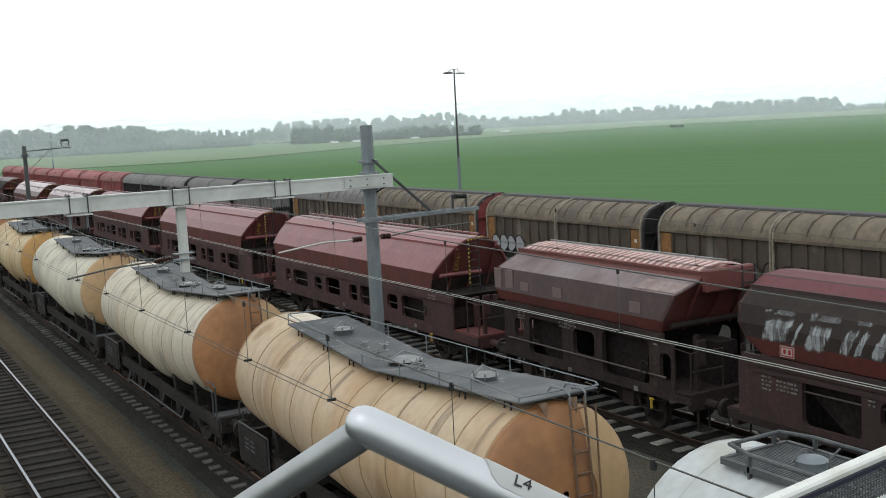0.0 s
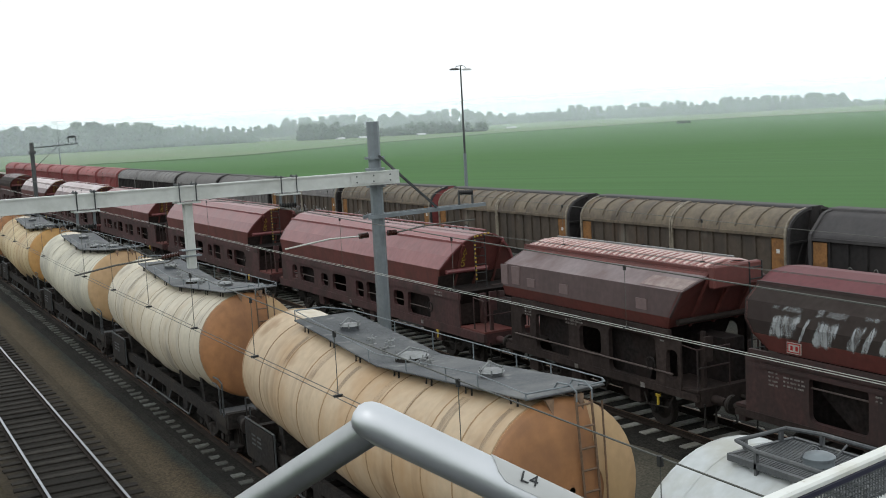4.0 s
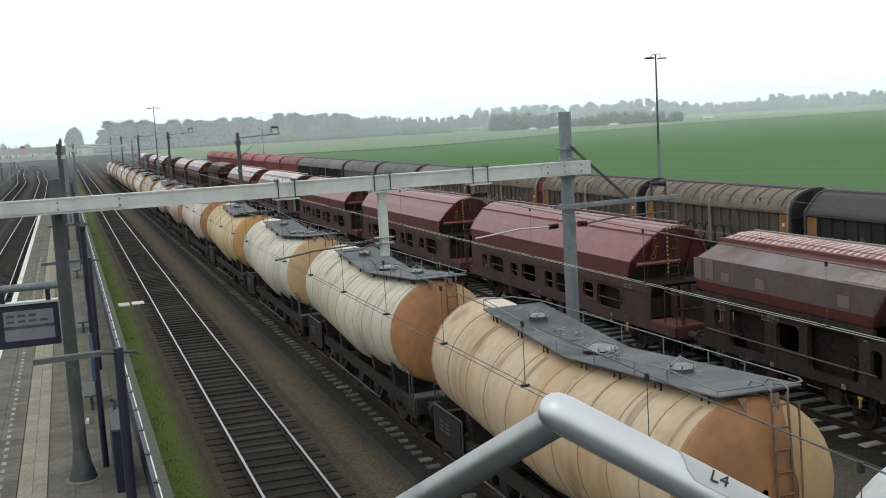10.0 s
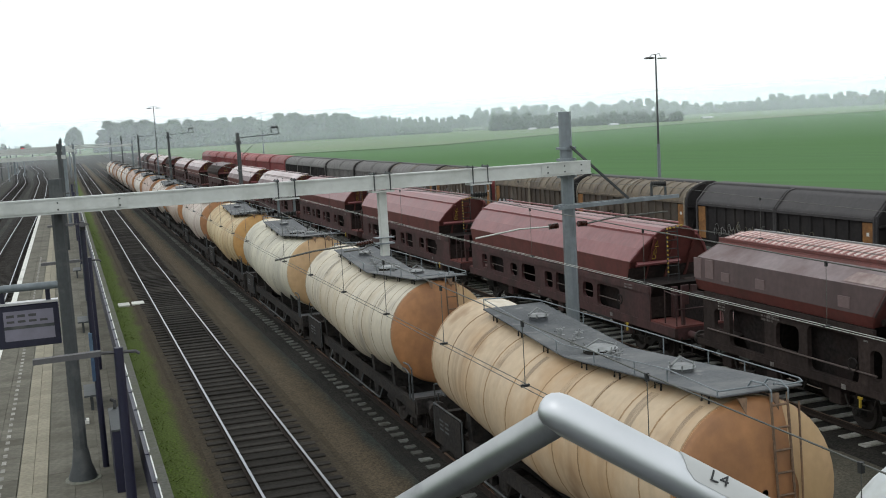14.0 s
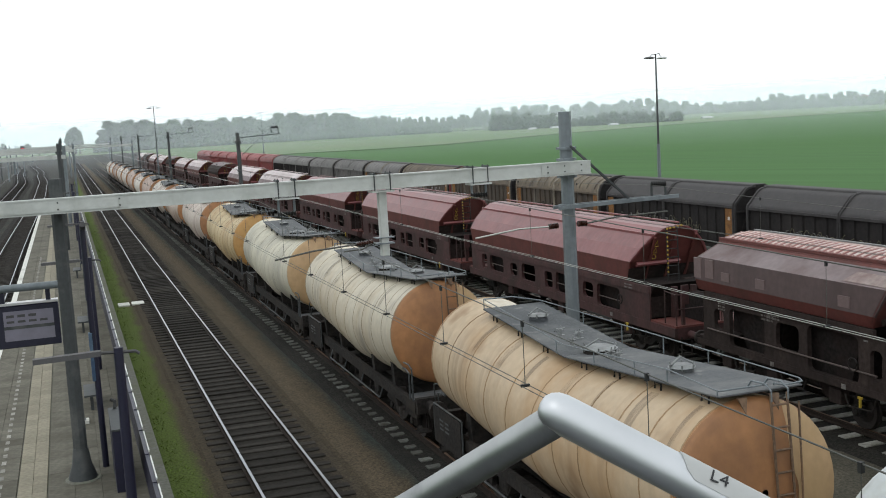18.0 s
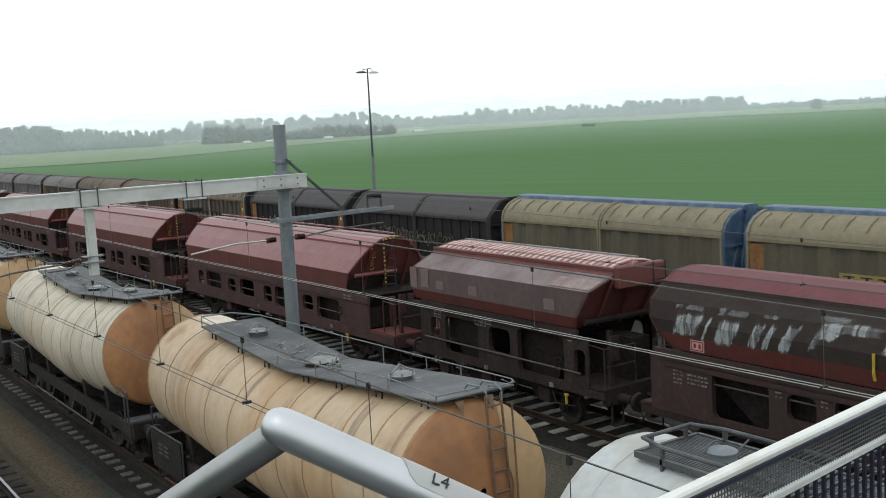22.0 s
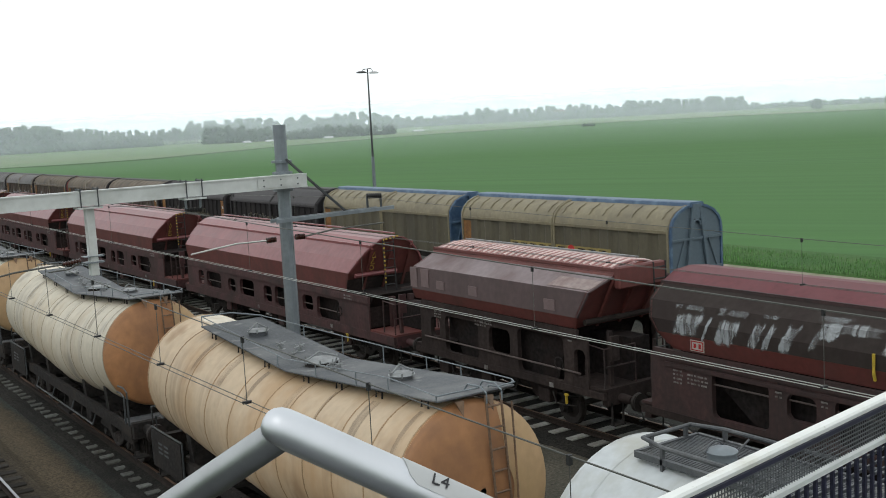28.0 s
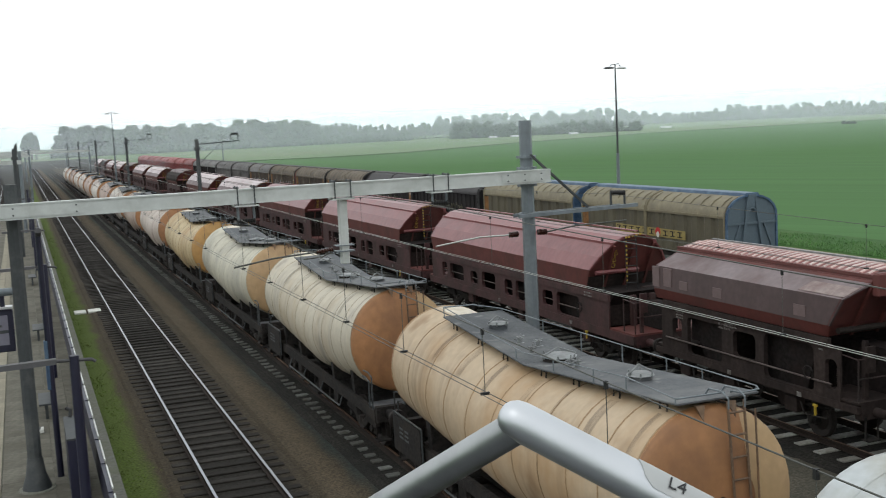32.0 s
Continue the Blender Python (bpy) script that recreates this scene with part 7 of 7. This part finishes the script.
RAISE = Matrix.Translation(EYE) @ Matrix.Rotation(radians(0.292), 4, (0.891, -0.454, 0.0)) @ Matrix.Translation((0, 0, -8.097))
hr = thing("handrail", "satin aluminium tubular handrail with a worn label plate", "handrail")
hr.matrix_basis = RAISE
HA, HB = Vector((0.6597, 1.4543, 7.6483)), Vector((0.9218, 1.2558, 7.4810))
HD = (HB - HA).normalized()
g = Geo()
g.tube([HA + HD * q for q in (-0.030, -0.028, -0.022, -0.012, 0.0, 0.02, 0.95)], [0.003, 0.013, 0.021, 0.027, 0.0295, 0.030, 0.030], 36)
part("upper_tube", g, "aluminium", hr, smooth=True)
HL0, HL1 = Vector((0.6600, 1.4590, 7.6370)), Vector((0.5106, 1.7169, 7.4498))
g = Geo()
g.tube([HL0, HL1, HL1 + (HL1 - HL0) * 0.9], 0.0258, 32)
part("descending_tube", g, "aluminium_shaded", hr, smooth=True)
for foot in (HA + HD * 0.93, HL1 + (HL1 - HL0) * 0.85):
    g = Geo()
    g.tube([foot, (foot.x, foot.y, 6.0)], 0.024, 16)
    part("post", g, "aluminium", hr, smooth=True)
# curved label plate with a hand-written mark
to_eye = Vector((-0.548, -0.827, 0.123))
to_eye = (to_eye - HD * to_eye.dot(HD)).normalized()
over = HD.cross(to_eye) * (1 if HD.cross(to_eye).z > 0 else -1)
g = Geo()
rows = []
for q, a0 in ((0.182, 95), (0.188, 70), (0.200, 38), (0.216, 20), (0.60, 20)):
    rows.append([HA + HD * q + (to_eye * math.cos(radians(a)) + over * math.sin(radians(a))) * r for r in (0.0325,) for a in [a0 + (150 - a0) * k / 14 for k in range(15)]]
                + [HA + HD * q + (to_eye * math.cos(radians(a)) + over * math.sin(radians(a))) * 0.0302 for a in [150 - (150 - a0) * k / 14 for k in range(15)]])
g.loft(rows)
plate = part("label_plate", g, "plate", hr, "grey curved label plate", smooth=True)


def writing(text, size, m, mat, parent, name="writing"):
    cu = bpy.data.curves.new(name, "FONT")
    cu.body, cu.size, cu.align_x, cu.align_y, cu.extrude = text, size, "CENTER", "CENTER", 0.0004
    tmp = new(name, cu)
    bpy.context.view_layer.update()
    me = bpy.data.meshes.new_from_object(tmp.evaluated_get(bpy.context.evaluated_depsgraph_get()))
    bpy.data.objects.remove(tmp)
    me.materials.append(M[mat])
    ob = new(name, me)
    ob.parent = parent
    ob.matrix_basis = m
    return ob


ang = radians(54)
nrm = to_eye * math.cos(ang) + over * math.sin(ang)
side = nrm.cross(HD)
spot = HA + HD * 0.246 + nrm * 0.0335
writing("L4", 0.029, Matrix(((HD.x, side.x, nrm.x, spot.x), (HD.y, side.y, nrm.y, spot.y), (HD.z, side.z, nrm.z, spot.z), (0, 0, 0, 1))) @ pose(0, 0, 0, 0, 0, 6), "ink", plate)

brd = thing("footbridge", "steel footbridge deck over the tracks", "footbridge", "", "structure")
g = Geo()
g.box(-14, 42, -1.7, 1.75, 5.92, 6.0)
part("deck", g, "deck", brd)
g = Geo()
g.loft([[(1.0, 1.75, z), (8.6, 1.75, z), (8.6, 3.12, z), (1.0, 1.87, z)] for z in (5.92, 6.0)])
part("deck_wedge", g, "deck", brd)
par = thing("parapet", "white-topped footbridge parapet with wire mesh and navy bars", "parapet")
par.matrix_basis = RAISE
PX = lambda x: 1.94 + 0.165 * (x - 1.93)
g = Geo()
g.loft([[(x, PX(x) - 0.018, 7.080), (x, PX(x) + 0.018, 7.080), (x, PX(x) + 0.020, 7.093), (x, PX(x) + 0.015, 7.100), (x, PX(x) - 0.015, 7.100), (x, PX(x) - 0.020, 7.093)] for x in (1.0, 8.5)])
part("top_rail", g, "white_rail", par)
g = Geo()
g.loft([[(x, PX(x) - 0.025, 7.067), (x, PX(x) + 0.025, 7.067), (x, PX(x) + 0.025, 7.079), (x, PX(x) - 0.025, 7.079)] for x in (1.0, 8.5)])
part("rail_trim", g, "navy", par)
g = Geo()
g.loft([[(x, PX(x) - 0.012, 6.945), (x, PX(x) + 0.012, 6.945), (x, PX(x) + 0.012, 6.960), (x, PX(x) - 0.012, 6.960)] for x in (1.0, 8.5)])
part("middle_rail", g, "beam_grey", par)
g = Geo()
g.loft([[(x, PX(x) - 0.025, 6.02), (x, PX(x) + 0.025, 6.02), (x, PX(x) + 0.025, 6.06), (x, PX(x) - 0.025, 6.06)] for x in (1.0, 8.5)])
part("bottom_rail", g, "navy", par)
g = Geo()
k = 0
x = 1.05
while x < 4.6:
    g.beam((x, PX(x), 6.965), (x, PX(x), 7.07), 0.0026, 0.0026, (1, 0, 0))
    x += 0.0145
for z in (6.98, 6.994, 7.008, 7.022, 7.036, 7.05):
    g.beam((1.0, PX(1.0), z), (4.6, PX(4.6), z), 0.0032, 0.0032)
tagged(part("wire_mesh", g, "mesh_wire", par), kind="stuff")
x = 1.0
while x < 4.9:
    g = Geo()
    g.box(x - 0.0045, x + 0.0045, PX(x) - 0.006, PX(x) + 0.006, 6.06, 6.945)
    part("bar", g, "navy", par)
    x += 0.052
for z in (6.91, 6.875, 6.84, 6.80):
    g = Geo()
    g.beam((1.0, PX(1.0) + 0.016, z), (5.2, PX(5.2) + 0.016, z), 0.006, 0.010)
    part("cross_bar", g, "mesh_wire", par)
for x in (1.0, 3.45, 5.9, 8.4):
    g = Geo()
    g.box(x - 0.03, x + 0.03, PX(x) + 0.035, PX(x) + 0.085, 6.0, 7.03)
    part("post", g, "navy", par)
g = Geo()
g.box(3.13, 3.20, PX(3.15) - 0.06, PX(3.15) - 0.028, 6.90, 6.995)
part("clip", g, "black", par, bevel=0.01)

# ---------------------------------------------------------------- distance: woods, hedges, a farmhouse
def crown_mesh(name, seed, width, low, lobes, mat, count=1300, size=0.05):
    """Leaf clumps round a few lobes inside a unit-high crown."""
    rr = random.Random(seed)
    cs = []
    for k in range(lobes):
        z = rr.uniform(low + 0.12, 0.74)
        spread = width * (1 - (max(0.0, z - 0.38) / 0.5) ** 1.4)
        a = rr.uniform(0, math.tau)
        cs.append((spread * 0.55 * math.cos(a), spread * 0.55 * math.sin(a), z, rr.uniform(0.55, 0.9) * width * 0.55, rr.uniform(0.13, 0.2)))
    cs.append((0, 0, 0.84, width * 0.4, 0.15))
    g = Geo()
    for i in range(count):
        cx, cy, cz, rw, rh = cs[i % len(cs)]
        d = Vector((rr.gauss(0, 1), rr.gauss(0, 1), rr.gauss(0, 1))).normalized()
        q = rr.uniform(0.7, 1.05)
        p = Vector((cx + d.x * rw * q, cy + d.y * rw * q, max(low * 0.6, cz + d.z * rh * q)))
        a = Vector((rr.gauss(0, 1), rr.gauss(0, 1), rr.gauss(0, 1))).normalized()
        b = a.cross(d + Vector((0.01, 0.3, 0.2))).normalized()
        s = size * rr.uniform(0.5, 1.25)
        g.add([p - a * s, p - b * s * 0.8 + d * s * 0.3, p + a * s, p + b * s * 0.7 - d * s * 0.3], [(0, 1, 2, 3)])
    for cx, cy, cz, rw, rh in cs:
        # a denser heart for each lobe
        n = 9
        g.loft([[(cx + rw * 0.74 * q * math.cos(math.tau * k / n) * w, cy + rw * 0.74 * q * math.sin(math.tau * k / n) * w, cz + rh * 0.8 * h * q) for k in range(n) for q in (rr.uniform(0.8, 1.15),)] for h, w in ((-1.0, 0.15), (-0.6, 0.75), (0.0, 1.0), (0.6, 0.72), (1.0, 0.12))])
    me = bpy.data.meshes.new(name)
    me.from_pydata(g.v, [], g.f)
    me.materials.append(M[mat])
    return me


g = Geo()
g.tube([(0, 0, 0), (0.01, 0, 0.3), (0, 0.01, 0.62)], [0.035, 0.028, 0.012], 7)
for k in range(4):
    a = k * 1.7
    g.tube([(0, 0, 0.28 + 0.06 * k), (0.12 * math.cos(a), 0.12 * math.sin(a), 0.5 + 0.05 * k)], [0.014, 0.005], 5)
trunk_ob = part("trunk", g, "bark")
TRUNK = trunk_ob.data
bpy.data.objects.remove(trunk_ob)
CROWNS = {m: [crown_mesh("crown_" + m, 31 + k, 0.34 + 0.05 * (k % 3), 0.06, 12, m) for k in range(5)] for m in ("leaf_near", "leaf_far", "leaf_farther")}
POPLARS = [crown_mesh("crown_poplar", 61 + k, 0.24, 0.30, 6, "leaf_far", 620, 0.045) for k in range(4)]
rt = random.Random(9)


def outward(d):
    """A distance across the flat land, reckoned from its dip below the horizon."""
    return 8.98 / (9.1 / d - 0.0051)


def spot(x, y):
    d = math.hypot(x, y)
    return x * outward(d) / d, y * outward(d) / d


def grown(h, d):
    """The height that goes with outward(d)."""
    return ((h - 9.1) / d + 0.0051) * outward(d) + 8.98


def tree(x, y, h, mat, label, poplar=False, base=-1.0):
    h = grown(h, math.hypot(x, y))
    x, y = spot(x, y)
    root = thing("tree", label, "tree", "trees on the horizon")
    root.matrix_basis = pose(x, y, base, 0, 0, rt.uniform(0, 360)) @ Matrix.Diagonal((h * (rt.uniform(0.9, 1.2) if poplar else rt.uniform(1.1, 1.6)), h * rt.uniform(1.0, 1.4), h, 1))
    for nm, data in (("trunk", TRUNK), ("crown", rt.choice(POPLARS if poplar else CROWNS[mat]))):
        ob = new(nm, data)
        ob.parent = root


def grove(a0, a1, dist, n, h0, h1, mat, label, poplar=False, depth=6.0, jitter=0.12):
    """Trees along an arc, seen from the bridge between two bearings, their height running from h0 to h1."""
    for k in range(n):
        u = (k + rt.uniform(0.15, 0.85)) / n
        a, d = radians(a0 + (a1 - a0) * u), dist + rt.uniform(-depth, depth)
        tree(d * math.sin(a), d * math.cos(a), (h0 + (h1 - h0) * u) * rt.uniform(1 - jitter, 1 + jitter * 0.4), mat, label, poplar)


wood, slim, near_copse, hazy = "grey-green woodland tree behind the fields", "slim tree in a far field row", "dark green tree in a farm copse", "pale hazy woodland tree on the horizon"
grove(0.3, 1.0, 545, 3, 13.5, 12.5, "leaf_far", "tall dark tree beside the line", True, 2)
grove(2.0, 10.6, 560, 32, 14.6, 12.8, "leaf_far", wood, jitter=0.16)
grove(10.6, 14.8, 560, 16, 14.4, 12.0, "leaf_far", wood, jitter=0.14)
grove(2.2, 14.4, 590, 16, 15.0, 13.0, "leaf_far", wood, jitter=0.12)
grove(14.7, 18.85, 600, 24, 10.6, 8.2, "leaf_far", slim, True, 2.0, 0.2)
grove(18.95, 21.4, 600, 14, 8.2, 8.4, "leaf_far", slim, True, 2.0, 0.2)
grove(21.7, 22.9, 522, 5, 8.8, 8.4, "leaf_near", near_copse, depth=3)
grove(22.8, 25.0, 520, 7, 8.6, 7.0, "leaf_near", near_copse, depth=3, jitter=0.2)
grove(25.0, 27.0, 518, 6, 5.0, 5.2, "leaf_near", near_copse, depth=3, jitter=0.2)
grove(27.0, 31.4, 516, 16, 6.6, 4.8, "leaf_near", near_copse, depth=3, jitter=0.2)
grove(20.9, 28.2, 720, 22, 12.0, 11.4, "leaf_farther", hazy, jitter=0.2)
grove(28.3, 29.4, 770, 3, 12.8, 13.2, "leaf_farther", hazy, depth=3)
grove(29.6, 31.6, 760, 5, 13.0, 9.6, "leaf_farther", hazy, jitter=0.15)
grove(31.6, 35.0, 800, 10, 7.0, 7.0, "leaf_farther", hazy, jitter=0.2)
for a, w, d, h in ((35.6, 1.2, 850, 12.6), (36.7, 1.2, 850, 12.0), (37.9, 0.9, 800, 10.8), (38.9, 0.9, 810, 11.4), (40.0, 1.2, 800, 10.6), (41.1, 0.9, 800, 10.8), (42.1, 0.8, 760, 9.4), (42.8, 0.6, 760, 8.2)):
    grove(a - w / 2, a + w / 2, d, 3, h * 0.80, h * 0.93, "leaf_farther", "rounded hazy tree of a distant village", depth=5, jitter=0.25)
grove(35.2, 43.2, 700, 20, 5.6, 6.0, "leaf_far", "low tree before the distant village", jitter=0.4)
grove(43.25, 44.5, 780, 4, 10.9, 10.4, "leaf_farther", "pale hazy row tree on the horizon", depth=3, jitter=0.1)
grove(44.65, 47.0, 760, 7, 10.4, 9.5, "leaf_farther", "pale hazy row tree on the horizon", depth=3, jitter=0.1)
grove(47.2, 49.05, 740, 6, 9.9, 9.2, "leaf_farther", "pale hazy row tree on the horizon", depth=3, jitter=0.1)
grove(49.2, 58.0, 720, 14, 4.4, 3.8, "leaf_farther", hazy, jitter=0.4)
grove(52.4, 52.75, 600, 2, 5.8, 5.6, "leaf_far", "pale hazy round tree on the horizon", depth=2)
grove(-16, -1, 620, 16, 5.0, 6.8, "leaf_farther", "pale low tree behind the station")

def shrub_line(name, label, x0, y0, x1, y1, n, h, mat, seed):
    """A hedge as one leafy mass."""
    rr = random.Random(seed)
    g = Geo()
    for i in range(n):
        u = rr.random()
        x, y = spot(x0 + (x1 - x0) * u, y0 + (y1 - y0) * u + rr.uniform(-2, 2))
        z = -1 + 1.5 * h * rr.random() * (0.6 + 0.4 * math.sin(u * 37) * math.sin(u * 11))
        s = rr.uniform(0.3, 0.9)
        a = Vector((rr.gauss(0, 1), rr.gauss(0, 1), rr.gauss(0, 1))).normalized()
        b = a.cross(Vector((0, 0.8, 0.6))).normalized()
        p = Vector((x, y, max(-1, z)))
        g.add([p - a * s, p - b * s, p + a * s, p + b * s], [(0, 1, 2, 3)])
    tagged(part(name, g, mat), label, "hedge", "", "stuff")


shrub_line("hedge", "dark hedge at the foot of the far woods", 14, 554, 140, 540, 3000, 5.0, "leaf_far", 1)
shrub_line("hedge", "hedge before the row of slim trees", 145, 560, 215, 535, 500, 0.9, "leaf_far", 2)
shrub_line("hedge", "dark hedge round the farm copse", 192, 484, 268, 440, 3400, 3.6, "leaf_near", 3)
shrub_line("hedge", "pale hedge on the horizon", 440, 560, 540, 450, 1800, 2.5, "leaf_farther", 4)
def arc_hedge(name, label, a0, a1, dist, n, h, mat, seed):
    """Undergrowth along an arc of the horizon, one leafy mass with an uneven top."""
    rr = random.Random(seed)
    g = Geo()
    for i in range(n):
        u = rr.random()
        a, d = radians(a0 + (a1 - a0) * u), outward(dist) * rr.uniform(0.985, 1.015)
        top = h * (0.7 + 0.5 * noise.noise((u * (a1 - a0) * 2.3, seed, 0.0)) + 0.3 * noise.noise((u * (a1 - a0) * 9.0, seed, 3.0)))
        p = Vector((d * math.sin(a), d * math.cos(a), -1 + max(0.6, top) * rr.random()))
        s = rr.uniform(0.5, 1.4)
        e = Vector((rr.gauss(0, 1), rr.gauss(0, 1), rr.gauss(0, 1))).normalized()
        b = e.cross(Vector((0, 0.8, 0.6))).normalized()
        g.add([p - e * s, p - b * s, p + e * s, p + b * s], [(0, 1, 2, 3)])
    tagged(part(name, g, mat), label, "hedge", "", "stuff")


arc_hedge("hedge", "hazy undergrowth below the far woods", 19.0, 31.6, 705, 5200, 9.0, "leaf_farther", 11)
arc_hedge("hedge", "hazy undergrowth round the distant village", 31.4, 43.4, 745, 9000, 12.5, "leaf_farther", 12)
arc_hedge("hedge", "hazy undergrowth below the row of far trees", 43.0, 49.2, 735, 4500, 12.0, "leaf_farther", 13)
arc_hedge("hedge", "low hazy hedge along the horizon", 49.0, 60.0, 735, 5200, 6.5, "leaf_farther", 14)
arc_hedge("hedge", "dark undergrowth at the foot of the woods", 1.5, 19.5, 552, 6500, 7.0, "leaf_far", 15)
shrub_line("hedge", "low bushes in the middle of the field", 303, 347, 307, 346, 70, 1.0, "leaf_far", 5)

# the bank of the ditch that bounds the crop, and paler meadow beyond it
bank = [(-20, 395), (30, 390), (80, 384), (103, 374), (131, 378), (205, 441), (313, 502), (387, 520), (480, 528), (537, 480), (560, 400), (580, 300), (610, 100)]
g = Geo()
rows = []
for i, (x, y) in enumerate(bank):
    a, b = Vector(bank[max(0, i - 1)]), Vector(bank[min(len(bank) - 1, i + 1)])
    d = (b - a).normalized()
    nx, ny = -d.y, d.x
    rows.append([(x - nx * 2.5, y - ny * 2.5, -1.2), (x - nx * 1.0, y - ny * 1.0, -0.70), (x + nx * 1.0, y + ny * 1.0, -0.68), (x + nx * 4, y + ny * 4, -1.2)])
g.loft(rows)
tagged(part("ditch_bank", g, "bank"), "dark grassy ditch bank across the field", "bank", "", "structure")
# Meadow grass, paled further in its base colour for the fog over it.
M["meadow"] = material("hazed_meadow", (0.125, 0.190, 0.095), 0.95, vary=0.25, scale=0.1, dirt=(0.17, 0.20, 0.12), dirt_amount=0.5, dirt_scale=0.012, bump=0.2, stretch=(1, 0.4, 1))
g = Geo()
rows = []
for x, y in bank:
    q = 2.6
    rows.append([(x + 3, y + 3, -0.86), (x * 1.12, y * 1.12, -0.84), (x * 1.3, y * 1.3, -0.84), (x * q, y * q, -0.86)])
g.loft(rows, closed=False, caps=False)
tagged(part("meadow", g, "meadow"), "pale meadow beyond the ditch, distance haze in its colour", "meadow", "", "structure")

def farmhouse(x, y, w, d, h, turn):
    root = thing("farmhouse", "distant farmhouse with pale walls and red tiled roof", "house", "farmhouses")
    root.matrix_basis = pose(x, y, -1.0, 0, 0, turn)
    g = Geo()
    g.box(-w / 2, w / 2, -d / 2, d / 2, 0, h)
    wall = part("wall", g, "house_wall", root)
    g = Geo()
    g.loft([[(-w / 2 - 0.4, s * (d / 2 + 0.4), h - 0.1), (w / 2 + 0.4, s * (d / 2 + 0.4), h - 0.1), (w / 2 + 0.4, s * 0.02, h + d * 0.45), (-w / 2 - 0.4, s * 0.02, h + d * 0.45)] for s in (-1, 1)])
    rf = part("roof", g, "roof_tile", root)
    g = Geo()
    g.box(w * 0.2, w * 0.2 + 0.8, -0.4, 0.4, h + d * 0.3, h + d * 0.45 + 1.2)
    part("chimney", g, "roof_tile", rf)
    for k in range(4):
        g = Geo()
        g.box(-w / 2 + w * (k + 0.5) / 4 - 0.6, -w / 2 + w * (k + 0.5) / 4 + 0.6, -d / 2 - 0.06, -d / 2 + 0.02, 0.9, 2.4)
        part("window", g, "window_dark", wall)


farmhouse(*spot(500, 600), 22, 12, 5.0, -50)
for x, y, w in ((203, 462, 3.5), (212, 456, 5), (236, 446, 4), (300, 470, 6)):
    root = thing("greenhouse", "low white plastic tunnel beside the copse", "greenhouse", "white tunnels")
    x, y = spot(x, y)
    w *= 1.4
    g = Geo()
    g.loft([[(x - w / 2 + w * u, y + 1.6 * math.cos(math.pi * k / 6), -1.0 + 1.3 * math.sin(math.pi * k / 6)) for k in range(7)] for u in (0, 1)], closed=False, caps=False)
    g.add([(x - w / 2, y - 1.6, -1), (x + w / 2, y - 1.6, -1), (x + w / 2, y + 1.6, -1), (x - w / 2, y + 1.6, -1)], [(0, 1, 2, 3)])
    part("tunnel_cover", g, "tank_white", root, smooth=True)

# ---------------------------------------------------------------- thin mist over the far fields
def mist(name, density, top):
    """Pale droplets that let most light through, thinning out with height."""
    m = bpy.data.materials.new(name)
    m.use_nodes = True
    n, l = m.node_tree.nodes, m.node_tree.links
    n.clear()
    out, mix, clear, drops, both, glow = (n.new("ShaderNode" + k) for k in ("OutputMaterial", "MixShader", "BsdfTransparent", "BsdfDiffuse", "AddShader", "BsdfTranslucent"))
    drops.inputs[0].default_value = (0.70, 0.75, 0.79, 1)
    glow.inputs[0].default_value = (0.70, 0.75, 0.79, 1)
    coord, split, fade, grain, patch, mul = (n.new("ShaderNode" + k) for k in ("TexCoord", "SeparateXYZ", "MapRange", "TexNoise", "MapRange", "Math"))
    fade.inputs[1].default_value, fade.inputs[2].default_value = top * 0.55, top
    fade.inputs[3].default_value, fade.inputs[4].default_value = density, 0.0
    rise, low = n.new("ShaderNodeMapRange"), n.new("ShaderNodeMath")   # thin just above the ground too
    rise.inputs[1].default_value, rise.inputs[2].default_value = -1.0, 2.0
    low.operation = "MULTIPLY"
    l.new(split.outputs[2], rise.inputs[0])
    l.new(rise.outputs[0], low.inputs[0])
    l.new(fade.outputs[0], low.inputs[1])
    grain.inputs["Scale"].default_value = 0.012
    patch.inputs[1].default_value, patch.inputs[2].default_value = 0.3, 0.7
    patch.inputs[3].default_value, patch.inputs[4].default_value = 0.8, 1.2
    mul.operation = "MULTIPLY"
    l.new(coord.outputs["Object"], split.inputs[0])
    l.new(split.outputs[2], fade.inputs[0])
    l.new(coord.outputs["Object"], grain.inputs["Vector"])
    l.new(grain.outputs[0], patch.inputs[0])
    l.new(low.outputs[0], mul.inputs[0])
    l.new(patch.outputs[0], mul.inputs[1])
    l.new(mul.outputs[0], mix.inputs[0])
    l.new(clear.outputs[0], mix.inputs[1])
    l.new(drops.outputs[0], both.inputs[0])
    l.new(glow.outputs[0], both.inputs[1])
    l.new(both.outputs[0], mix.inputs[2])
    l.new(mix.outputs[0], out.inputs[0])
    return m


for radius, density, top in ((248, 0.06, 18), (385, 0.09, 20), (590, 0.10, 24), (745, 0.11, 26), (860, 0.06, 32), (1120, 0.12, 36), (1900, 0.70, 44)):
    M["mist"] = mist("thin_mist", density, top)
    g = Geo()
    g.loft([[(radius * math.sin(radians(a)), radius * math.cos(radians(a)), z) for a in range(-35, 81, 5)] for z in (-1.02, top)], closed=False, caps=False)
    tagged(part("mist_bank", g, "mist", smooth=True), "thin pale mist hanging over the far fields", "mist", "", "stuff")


def motions():
    for wagon, u in TRAIN:
        walk(wagon, [(t, pose(XD, s + u, 0)) for t, s in TRAIN_ROWS])


motions()
